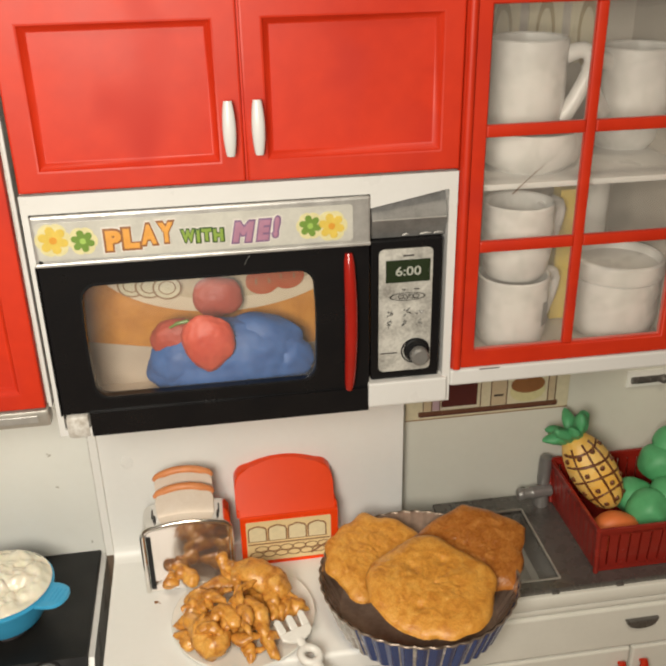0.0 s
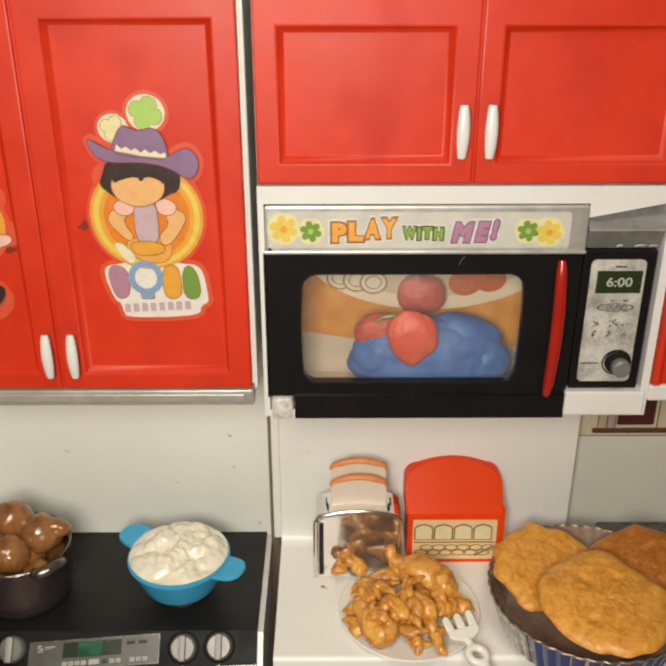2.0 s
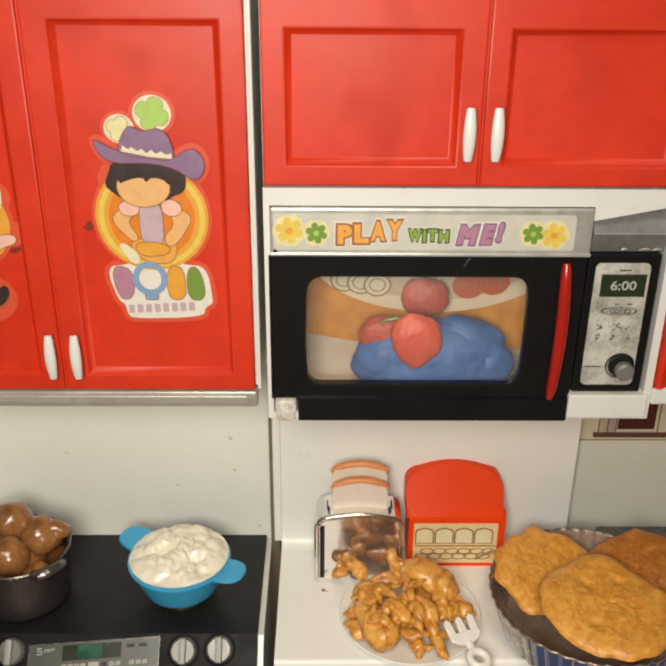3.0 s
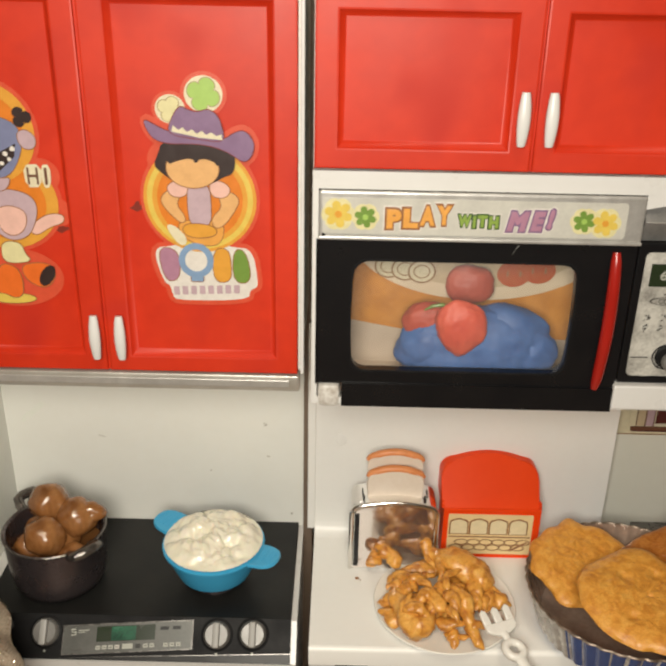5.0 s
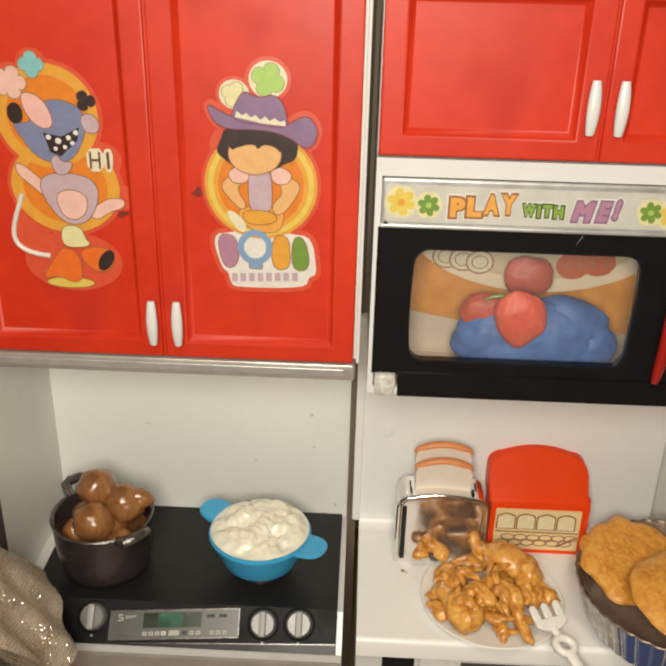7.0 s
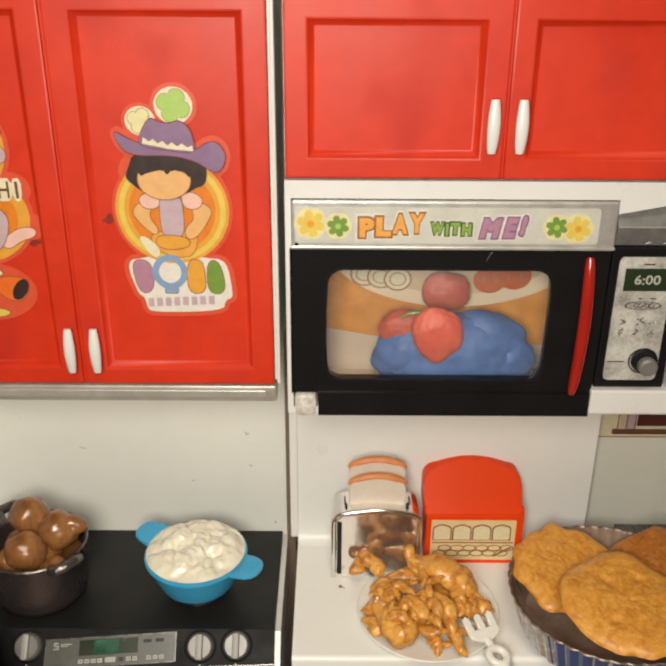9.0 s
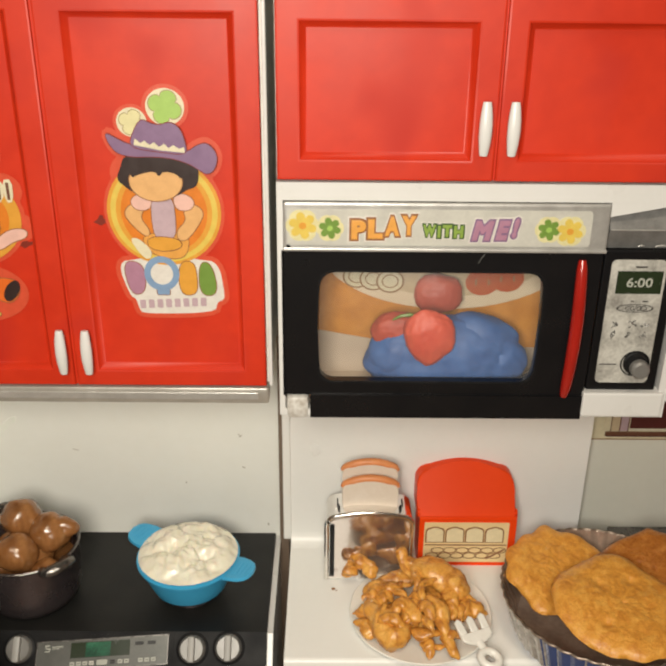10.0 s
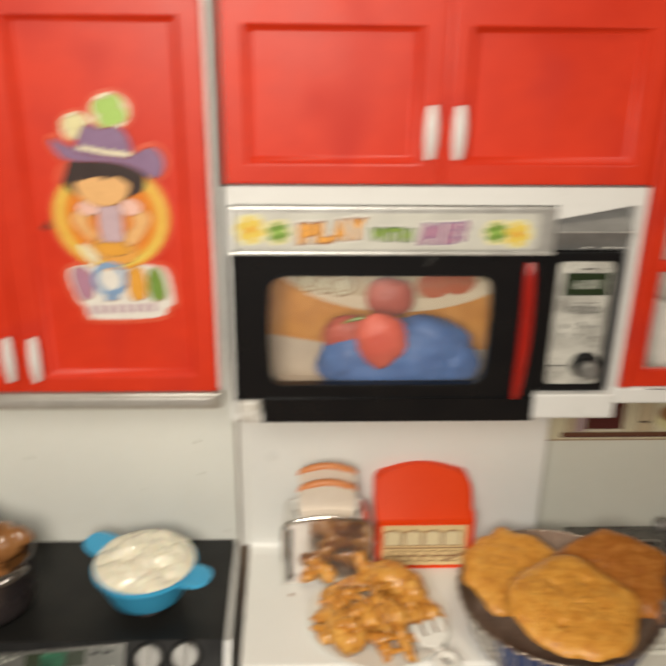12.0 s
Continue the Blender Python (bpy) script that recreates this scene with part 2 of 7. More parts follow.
PRINT_PLATE = surface("printed_plate", (0.72, 0.60, 0.44), 0.45, other=(0.62, 0.50, 0.36), scale=90)
TOMATO = surface("printed_tomato", (0.46, 0.11, 0.035), 0.45, other=(0.45, 0.07, 0.02), scale=300, mix=0.9)
DOUGH_BLUE = surface("blue_dough", (0.055, 0.15, 0.40), 0.55, other=(0.035, 0.10, 0.30), scale=90, mix=0.9, fine=500, bump=0.18, bump_scale=350)
DOUGH_RED = surface("red_dough", (0.68, 0.105, 0.058), 0.50, other=(0.54, 0.062, 0.040), scale=100, mix=0.9, fine=500, bump=0.18, bump_scale=350)
DOUGH_DULL = surface("dull_red_dough", (0.50, 0.085, 0.050), 0.56, other=(0.40, 0.056, 0.036), scale=100, mix=0.9, fine=500, bump=0.18, bump_scale=350)
DOUGH_GREEN = surface("green_dough", (0.10, 0.40, 0.17), 0.50, other=(0.07, 0.30, 0.12), scale=90, fine=500, bump=0.12, bump_scale=350)
DOUGH_YELLOW = surface("yellow_dough", (0.88, 0.60, 0.19), 0.45, other=(0.84, 0.44, 0.06), scale=55, mix=0.9, fine=400, bump=0.12, bump_scale=300)
DOUGH_ORANGE = surface("orange_dough", (0.72, 0.19, 0.05), 0.52, other=(0.60, 0.13, 0.03), scale=80, bump=0.1)
BROWN_PAINT = surface("brown_paint", (0.12, 0.035, 0.012), 0.5, other=(0.20, 0.07, 0.02), scale=300)
BASKET_RED = surface("translucent_red_plastic", (0.30, 0.020, 0.012), 0.24, other=(0.21, 0.014, 0.008), scale=90, fine=600)
BREAD_RED = surface("bright_red_plastic", (0.82, 0.062, 0.006), 0.34, other=(0.75, 0.048, 0.005), scale=40, fine=300, spec=0.14)
TOAST = surface("white_toast", (0.80, 0.70, 0.60), 0.5, other=(0.70, 0.58, 0.46), scale=150)
CRUST = surface("orange_crust", (0.78, 0.30, 0.11), 0.45, other=(0.62, 0.20, 0.06), scale=200)
BREAD_LABEL = surface("cream_paper_label", (0.80, 0.62, 0.33), 0.5, other=(0.74, 0.55, 0.28), scale=120)
CERAMIC = surface("white_ceramic", (0.71, 0.70, 0.68), 0.28, other=(0.54, 0.525, 0.50), scale=90, mix=0.75, fine=260, coat=0.25, bump=0.16, bump_scale=90)
GLOSS_SPOT = surface("glossy_white_spot", (0.83, 0.828, 0.80), 0.12, scale=40, mix=0.2)
CASE_GREY = surface("grey_cupboard_inside", (0.46, 0.42, 0.37), 0.40, other=(0.38, 0.35, 0.31), scale=40, fine=300)
PLATE_WHITE = surface("white_plate", (0.82, 0.80, 0.74), 0.24, other=(0.76, 0.73, 0.66), scale=60)
FORK_WHITE = surface("white_fork_plastic", (0.80, 0.78, 0.73), 0.30, other=(0.70, 0.68, 0.62), scale=160)
FRIED = crust("fried_batter", (0.82, 0.46, 0.115), (0.69, 0.32, 0.056), (0.36, 0.115, 0.015), 150, 420, 0.32, 0.24, 0.25, shade_of=0.5)
FRITTER = crust("golden_fritter", (0.78, 0.40, 0.082), (0.70, 0.318, 0.051), (0.55, 0.212, 0.028), 190, 560, 0.32, 0.38, 0.16, shade_of=0.38)
FRITTER_DARK = crust("browned_fritter", (0.50, 0.205, 0.046), (0.40, 0.140, 0.024), (0.30, 0.092, 0.014), 200, 600, 0.28, 0.30, 0.30, shade_of=0.45)
STEW = crust("glazed_brown_dumpling", (0.38, 0.185, 0.070), (0.29, 0.125, 0.042), (0.18, 0.070, 0.021), 60, 260, 0.16, 0.18, 0.5, shade_of=0.25)
MASH = surface("white_mash", (0.85, 0.81, 0.68), 0.24, other=(0.78, 0.725, 0.57), scale=160, fine=600, bump=0.08, bump_scale=350, sss=0.12, coat=0.3)
POT_DARK = surface("dark_pot", (0.135, 0.112, 0.118), 0.27, metal=0.75, other=(0.075, 0.060, 0.064), scale=60, fine=500)
POT_HANDLE = surface("smoky_handle", (0.24, 0.22, 0.205), 0.14, metal=0.8, other=(0.10, 0.09, 0.085), scale=260, mix=0.9, bump=0.5, bump_scale=420)
BLUE_BOWL = surface("sky_blue_plastic", (0.055, 0.39, 0.68), 0.32, other=(0.045, 0.34, 0.62), scale=60, fine=400)
# Silvery colour that paints the worktop's reflection onto the navy ribs.
TIN_REFLECTION = surface("silvery_painted_reflection", (0.66, 0.64, 0.60), 0.26, metal=0.35, other=(0.34, 0.32, 0.30), scale=90, mix=0.9, fine=400, bump=0.06)
TIN_BLUE = surface("navy_glazed_tin", (0.036, 0.095, 0.32), 0.16, metal=0.3, other=(0.024, 0.060, 0.23), scale=60, coat=0.6)
TIN_RIM = surface("dull_brown_rim", (0.30, 0.235, 0.185), 0.36, metal=0.4, other=(0.12, 0.085, 0.06), scale=220, mix=0.9, fine=700)
TIN_IN = surface("grey_brown_tin_inside", (0.46, 0.335, 0.26), 0.22, metal=0.4, other=(0.31, 0.215, 0.16), scale=50, mix=0.9, fine=400, coat=0.3, rough_vary=0.06)


def gauze(name, light, dark, cell, open_share=0.0):
    """Woven glitter net: pale threads round small dark holes, uneven over the cloth."""
    m, nodes, links, bsdf = shader(name)
    place, holes, big, ramp, tone, relief = (nodes.new(k) for k in ("ShaderNodeTexCoord", "ShaderNodeTexVoronoi", "ShaderNodeTexNoise", "ShaderNodeValToRGB", "ShaderNodeMix", "ShaderNodeBump"))
    holes.inputs["Scale"].default_value, holes.inputs["Randomness"].default_value = cell, 0.35
    big.inputs["Scale"].default_value = 60.0
    for n in (holes, big):
        links.new(place.outputs["Object"], n.inputs["Vector"])
    ramp.color_ramp.elements[0].position, ramp.color_ramp.elements[0].color = 0.20, (*dark, 1)
    ramp.color_ramp.elements[1].position, ramp.color_ramp.elements[1].color = 0.55, (*light, 1)
    links.new(holes.outputs["Distance"], ramp.inputs[0])
    tone.data_type, tone.blend_type = "RGBA", "MULTIPLY"
    tone.inputs[0].default_value = 0.7
    links.new(ramp.outputs[0], tone.inputs[6])
    links.new(big.outputs["Fac"], tone.inputs[7])
    links.new(tone.outputs[2], bsdf.inputs["Base Color"])
    relief.inputs["Strength"].default_value, relief.inputs["Distance"].default_value = 0.8, 0.0006
    links.new(holes.outputs["Distance"], relief.inputs["Height"])
    links.new(relief.outputs[0], bsdf.inputs["Normal"])
    bsdf.inputs["Roughness"].default_value, bsdf.inputs["Metallic"].default_value = 0.35, 0.2
    if open_share:
        gap = nodes.new("ShaderNodeMapRange")
        gap.inputs["From Min"].default_value, gap.inputs["From Max"].default_value = 0.22, 0.42
        gap.inputs["To Min"].default_value = 1.0 - open_share
        links.new(holes.outputs["Distance"], gap.inputs["Value"])
        links.new(gap.outputs[0], bsdf.inputs["Alpha"])
    return m


GLITTER = gauze("gold_glitter_gauze", (0.82, 0.70, 0.54), (0.36, 0.285, 0.21), 1000.0)
NET_DARK = gauze("dark_glitter_net", (0.26, 0.21, 0.17), (0.03, 0.026, 0.024), 1000.0, 0.6)
SPANGLE = surface("gold_spangle", (0.88, 0.80, 0.64), 0.18, metal=1.0, other=(0.70, 0.60, 0.44), scale=900)
DOLL_SKIN = surface("doll_vinyl", (0.78, 0.50, 0.36), 0.40, other=(0.72, 0.44, 0.31))
WALL_SPECK = surface("faint_grey_mark", (0.50, 0.48, 0.42), 0.5, other=(0.66, 0.64, 0.57), scale=500, mix=0.9)
WALL_SMEAR = surface("faint_green_smear", (0.86, 0.885, 0.80), 0.40, other=(0.90, 0.90, 0.84), scale=260, mix=0.9)
TAP_GREY = surface("grey_tap_plastic", (0.27, 0.26, 0.25), 0.34, metal=0.4, other=(0.19, 0.185, 0.18), scale=160)
GRIP_GREY = surface("pale_grey_grip", (0.36, 0.355, 0.34), 0.50, other=(0.28, 0.275, 0.26), scale=200)
KNOB_GREY = surface("light_grey_knob", (0.20, 0.195, 0.185), 0.40, metal=0.3, other=(0.15, 0.145, 0.14), scale=200, fine=900)
DIRTY_WHITE = surface("grubby_white_plastic", (0.62, 0.605, 0.57), 0.38, other=(0.34, 0.30, 0.25), scale=330, mix=0.8, fine=900, bump=0.08)
ROOM = surface("room_paint", (0.52, 0.47, 0.40), 0.8, other=(0.46, 0.41, 0.34), scale=3, fine=40, bump=0.1, bump_scale=80)
FLOOR = surface("floor_boards", (0.24, 0.17, 0.11), 0.5, other=(0.17, 0.11, 0.07), scale=6, fine=60, bump=0.1, bump_scale=60)
# Last value: share of painted haze that pales the view through the sheet.
GLASS = clear_sheet("clear_pane", (0.97, 0.96, 0.94), 0.07, 0.06, 0.07)
FILM = clear_sheet("oven_window_film", (0.88, 0.87, 0.85), 0.15, 0.30, 0.045)

# ---- builders ----
ORIGIN = {}


def thing(name, at, label, category, group="", kind=""):
    ob = new(name)
    ob.location = at
    ob.empty_display_size = 0.01
    ORIGIN[ob] = Vector(at)
    return tagged(ob, label, category, group, kind)


def part(name, bm, material, parent, label="", sharp=38):
    """Links a bmesh, built in world places, as one mesh under a thing or a part."""
    at = ORIGIN[parent]
    bmesh.ops.recalc_face_normals(bm, faces=bm.faces)
    bm.transform(Matrix.Translation(-at))
    for e in bm.edges:
        if len(e.link_faces) == 2:
            bend = e.calc_face_angle(0.0)
            a, b = sorted(f.calc_area() for f in e.link_faces)
            e.smooth = not (bend > radians(sharp) or (bend > 0.1 and b > 7 * a))
    for f in bm.faces:
        f.smooth = True
    me = bpy.data.meshes.new(name)
    bm.to_mesh(me)
    bm.free()
    for m in (material if isinstance(material, (list, tuple)) else [material]):
        me.materials.append(m)
    ob = new(name, me)
    ob.parent = parent
    ORIGIN[ob] = at
    if label:
        ob["label"] = label
    return ob


def solo(name, bm, material, at, label, category, group="", kind="", sharp=38):
    """A thing that is one mesh."""
    ob = thing(name + "_base", at, "", "")
    made = part(name, bm, material, ob, sharp=sharp)
    made.parent = None
    made.location = at
    bpy.data.objects.remove(ob)
    return tagged(made, label, category, group, kind)


def box(x0, x1, y0, y1, z0, z1, bev=0.0, bm=None, seg=2):
    bm = bm or bmesh.new()
    made = bmesh.ops.create_cube(bm, size=1.0)["verts"]
    m = Matrix.Translation(((x0 + x1) / 2, (y0 + y1) / 2, (z0 + z1) / 2)) @ Matrix.Diagonal((x1 - x0, y1 - y0, z1 - z0, 1))
    bmesh.ops.transform(bm, matrix=m, verts=made)
    if bev:
        edges = list({e for v in made for e in v.link_edges})
        bmesh.ops.bevel(bm, geom=edges, offset=bev, segments=seg, profile=0.5, affect="EDGES")
    return bm


def prism(pts, y0, y1, bm=None, bev=0.0):
    """A flat outline in x and z, from y0 (front) back to y1."""
    bm = bm or bmesh.new()
    front = [bm.verts.new((x, y0, z)) for x, z in pts]
    back = [bm.verts.new((x, y1, z)) for x, z in pts]
    f = bm.faces.new(front)
    bm.faces.new(back[::-1])
    n = len(pts)
    for i in range(n):
        bm.faces.new((front[i], back[i], back[(i + 1) % n], front[(i + 1) % n]))
    if bev:
        bmesh.ops.bevel(bm, geom=list(f.edges), offset=bev, segments=2, profile=0.5, affect="EDGES")
    return bm


def oval(cx, cz, rx, rz, n=36, turn=0.0, start=0.0, stop=2 * math.pi):
    c, s = math.cos(turn), math.sin(turn)
    out = []
    for i in range(n):
        a = start + (stop - start) * i / (n if stop - start > 6.28 else n - 1)
        x, z = rx * math.cos(a), rz * math.sin(a)
        out.append((cx + x * c - z * s, cz + x * s + z * c))
    return out


def petals(cx, cz, r, count=5, depth=0.22, n=60, turn=0.0):
    """Outline of a flower with round lobes and narrow cuts between them."""
    out = []
    for i in range(n):
        a = 2 * math.pi * i / n
        k = r * (1 - depth * 2 + depth * 2 * abs(math.cos(count * (a + turn) / 2)) ** 0.55)
        out.append((cx + k * math.cos(a), cz + k * math.sin(a)))
    return out


def rounded(x0, x1, z0, z1, r, n=5, bow=0.0):
    out = []
    for cx, cz, a0 in ((x1 - r, z1 - r, 0), (x0 + r, z1 - r, 90), (x0 + r, z0 + r, 180), (x1 - r, z0 + r, 270)):
        out += [(cx + r * math.cos(radians(a0 + 90 * i / n)), cz + r * math.sin(radians(a0 + 90 * i / n))) for i in range(n + 1)]
    if bow:
        mx, mz, hx, hz = (x0 + x1) / 2, (z0 + z1) / 2, (x1 - x0) / 2, (z1 - z0) / 2
        fine = []
        for i, (x, z) in enumerate(out):
            nx, nz = out[(i + 1) % len(out)]
            steps = 8 if math.hypot(nx - x, nz - z) > r * 1.2 else 1
            fine += [(x + (nx - x) * k / steps, z + (nz - z) * k / steps) for k in range(steps)]
        out = [(x + bow * (x - mx) / hx * (1 - ((z - mz) / hz) ** 2), z) for x, z in fine]
    return out


def ring_flat(cx, cz, rx, rz, wide, y0, y1, n=48):
    bm = bmesh.new()
    loops = []
    for k, y in ((1.0, y0), (1.0 - wide, y0), (1.0 - wide, y1), (1.0, y1)):
        loops.append([bm.verts.new((x, y, z)) for x, z in oval(cx, cz, rx * k, rz * k, n)])
    for a, b in zip(loops, loops[1:] + loops[:1]):
        for i in range(n):
            bm.faces.new((a[i], a[(i + 1) % n], b[(i + 1) % n], b[i]))
    return bm


def frame_prism(outer, inner, y0, y1):
    """A flat plate with a hole; both outlines have the same count of points."""
    bm = bmesh.new()
    n = len(outer)
    loops = [[bm.verts.new((x, y, z)) for x, z in pts] for pts, y in ((outer, y0), (inner, y0), (inner, y1), (outer, y1))]
    for a, b in zip(loops, loops[1:] + loops[:1]):
        for i in range(n):
            bm.faces.new((a[i], a[(i + 1) % n], b[(i + 1) % n], b[i]))
    return bm


def lathe(profile, cx, cy, n=48, bm=None, ripple=0.0, waves=0):
    """Turns (radius, height) pairs round an upright line; ripple scallops the wall."""
    bm = bm or bmesh.new()
    rows = []
    for r, z in profile:
        if r < 1e-5:
            rows.append([bm.verts.new((cx, cy, z))])
            continue
        row = []
        for i in range(n):
            a = 2 * math.pi * i / n
            k = r + ripple * (abs(math.sin(waves * a / 2)) - 0.5) if waves else r
            row.append(bm.verts.new((cx + k * math.cos(a), cy + k * math.sin(a), z)))
        rows.append(row)
    for a, b in zip(rows, rows[1:]):
        for i in range(n):
            j = (i + 1) % n
            if len(a) == 1 and len(b) == 1:
                continue
            if len(a) == 1:
                bm.faces.new((a[0], b[j], b[i]))
            elif len(b) == 1:
                bm.faces.new((a[i], a[j], b[0]))
            else:
                bm.faces.new((a[i], a[j], b[j], b[i]))
    return bm


def tube(points, radii, n=10, bm=None, flat=1.0, up=(0, 0, 1)):
    """A round bar along points; flat squashes it along its side axis."""
    bm = bm or bmesh.new()
    points = [Vector(p) for p in points]
    if not isinstance(radii, (list, tuple)):
        radii = [radii] * len(points)
    rows = []
    for i, p in enumerate(points):
        d = (points[min(i + 1, len(points) - 1)] - points[max(i - 1, 0)]).normalized()
        u = Vector(up) if abs(d.dot(Vector(up))) < 0.95 else Vector((1, 0, 0))
        s = d.cross(u).normalized()
        w = s.cross(d).normalized()
        rows.append([bm.verts.new(p + radii[i] * (math.cos(2 * math.pi * k / n) * s + flat * math.sin(2 * math.pi * k / n) * w)) for k in range(n)])
    for a, b in zip(rows, rows[1:]):
        for k in range(n):
            bm.faces.new((a[k], a[(k + 1) % n], b[(k + 1) % n], b[k]))
    bm.faces.new(rows[0][::-1])
    bm.faces.new(rows[-1])
    return bm


def blob(c, radii, seed=0, amp=0.15, freq=2.0, level=4, turn=(0, 0, 0), bm=None, second=0.0):
    """A lumpy ball: a sphere pushed in and out by noise at one or two scales."""
    bm = bm or bmesh.new()
    made = bmesh.ops.create_icosphere(bm, subdivisions=level, radius=1.0)["verts"]
    off = Vector((seed * 3.7, seed * 1.3, seed * 5.1))
    for v in made:
        d = v.co.normalized()
        k = 1 + amp * noise.noise(d * freq + off) + second * noise.noise(d * freq * 3.5 + off)
        v.co = d * k
    m = Matrix.LocRotScale(c, Euler([radians(a) for a in turn]), Vector(radii))
    bmesh.ops.transform(bm, matrix=m, verts=made)
    return bm


def letters(text, x0, x1, z0, z1, y, thick, parent, material, name="lettering", label="", fat=0.0, skew=0.0):
    """Writing in the built-in face, fitted to a width and height on an upright plane."""
    cu = bpy.data.curves.new("writing", "FONT")
    cu.body, cu.size, cu.bevel_depth, cu.bevel_resolution, cu.shear = text, 1.0, fat, 1, skew
    cu.resolution_u = 3
    tmp = new("writing", cu)
    bpy.context.view_layer.update()
    me = bpy.data.meshes.new_from_object(tmp.evaluated_get(bpy.context.evaluated_depsgraph_get()))
    bpy.data.objects.remove(tmp)
    bm = bmesh.new()
    bm.from_mesh(me)
    bpy.data.meshes.remove(me)
    if not fat:
        grow = bmesh.ops.extrude_face_region(bm, geom=list(bm.faces))["geom"]
        bmesh.ops.translate(bm, vec=(0, 0, 1), verts=[v for v in grow if isinstance(v, bmesh.types.BMVert)])
    deep = max(v.co.z for v in bm.verts)
    low = min(v.co.z for v in bm.verts)
    xs, ys = [v.co.x for v in bm.verts], [v.co.y for v in bm.verts]
    ax, bx, ay, by = min(xs), max(xs), min(ys), max(ys)
    for v in bm.verts:
        v.co = Vector((x0 + (v.co.x - ax) / (bx - ax) * (x1 - x0), y + thick * (deep - v.co.z) / (deep - low), z0 + (v.co.y - ay) / (by - ay) * (z1 - z0)))
    return part(name, bm, material, parent, label)


def panel_door(x0, x1, z0, z1, y, px0, px1, pz0, pz1, thick=0.0045, drop=0.0034, slope=0.0030):
    """A door leaf with a sunk centre panel whose edges slope in."""
    bm = bmesh.new()
    e = 0.0009
    rings = [((x0, x1, z0, z1), y + thick), ((x0, x1, z0, z1), y + e), ((x0 + e * 0.3, x1 - e * 0.3, z0 + e * 0.3, z1 - e * 0.3), y + e * 0.3), ((x0 + e, x1 - e, z0 + e, z1 - e), y),
             ((px0 - 0.0004, px1 + 0.0004, pz0 - 0.0004, pz1 + 0.0004), y), ((px0 + 0.0003, px1 - 0.0003, pz0 + 0.0003, pz1 - 0.0003), y + 0.0002),
             ((px0 + slope - 0.0006, px1 - slope + 0.0006, pz0 + slope - 0.0006, pz1 - slope + 0.0006), y + drop - 0.0002), ((px0 + slope, px1 - slope, pz0 + slope, pz1 - slope), y + drop)]
    loops = [[bm.verts.new(p) for p in ((a, yy, c), (b, yy, c), (b, yy, d), (a, yy, d))] for (a, b, c, d), yy in rings]
    for p, q in zip(loops, loops[1:]):
        for i in range(4):
            bm.faces.new((p[i], p[(i + 1) % 4], q[(i + 1) % 4], q[i]))
    bm.faces.new(loops[-1])
    bm.faces.new(loops[0][::-1])
    return bm


def pull(x, z0, z1, y, out=0.0040, wide=0.0026):
    """A slim lens-shaped door pull, proud of the door on two short posts."""
    n = 18
    pts, rad = [], []
    for i in range(n + 1):
        k = i / n
        bulge = math.sin(math.pi * k)
        pts.append((x, y - out - 0.0008 * bulge, z0 + (z1 - z0) * k))
        rad.append(0.0016 + (wide - 0.0016) * bulge ** 0.8)
    bm = tube(pts, rad, 14, flat=0.7, up=(0, -1, 0))
    for k in (0.22, 0.78):
        z = z0 + (z1 - z0) * k
        tube([(x, y - out, z), (x, y + 0.0004, z)], 0.0011, 8, bm)
    return bm


# ---- the room, closed around ----
for nm, dims, mt in (("floor", (-1.6, 1.6, -2.2, 0.62, -0.05, 0.0), FLOOR), ("ceiling", (-1.6, 1.6, -2.2, 0.62, 2.1, 2.15), ROOM), ("wall_north", (-1.6, 1.6, 0.56, 0.62, 0.0, 2.1), ROOM),
                     ("wall_south", (-1.6, 1.6, -2.2, -2.14, 0.0, 2.1), ROOM), ("wall_west", (-1.6, -1.54, -2.14, 0.56, 0.0, 2.1), ROOM), ("wall_east", (1.54, 1.6, -2.14, 0.56, 0.0, 2.1), ROOM)):
    solo(nm, box(*dims), mt, (0, 0, dims[4]), "plain painted room surface" if nm != "floor" else "brown boarded floor under the toy kitchen", nm.split("_")[0], kind="structure")

# ---- hob unit: cupboard above, cream wall, hob and oven front ----
LX0, LX1, LTOP = -0.2547, -0.0822, 0.462
unit = thing("wall_cupboard", (-0.169, 0.36, 0.273), "red two-door toy wall cupboard with white pulls and silver lower edge", "cupboard")
part("body", box(LX0 - 0.0057, -0.0806, 0.3215, 0.409, 0.2815, LTOP, 0.0008), GREY_SIDE, unit)
for nm_x0, nm_x1, px0, px1, hx in ((LX0, -0.1702, -0.2480, -0.1796, -0.1736), (-0.1692, LX1, -0.1590, -0.0917, -0.1622)):
    leaf = part("door", panel_door(nm_x0, nm_x1, 0.2818, 0.4585, 0.3165, px0, px1, 0.2893, 0.4448), RED, unit, "red door with a sunk panel")
    part("pull", pull(hx, 0.2898, 0.3112, 0.3165), WHITE, leaf, "white bowed pull")
part("door_stop", box(-0.1712, -0.1682, 0.3180, 0.3214, 0.2820, 0.4580), RED, unit)
rail = box(LX0 + 0.0003, LX1 + 0.0010, 0.3165, 0.3245, 0.2725, 0.2808, 0.0012)
part("lower_edge", rail, STEEL_TRIM, unit, "silver painted lower edge")
part("lower_groove", box(LX0 + 0.004, LX1 - 0.004, 0.3161, 0.3168, 0.2748, 0.2785, 0.0003), SILVER, unit)
part("side_edge", box(LX1 + 0.0012, LX1 + 0.0028, 0.3175, 0.3225, 0.2815, LTOP, 0.0005), WHITE, unit)

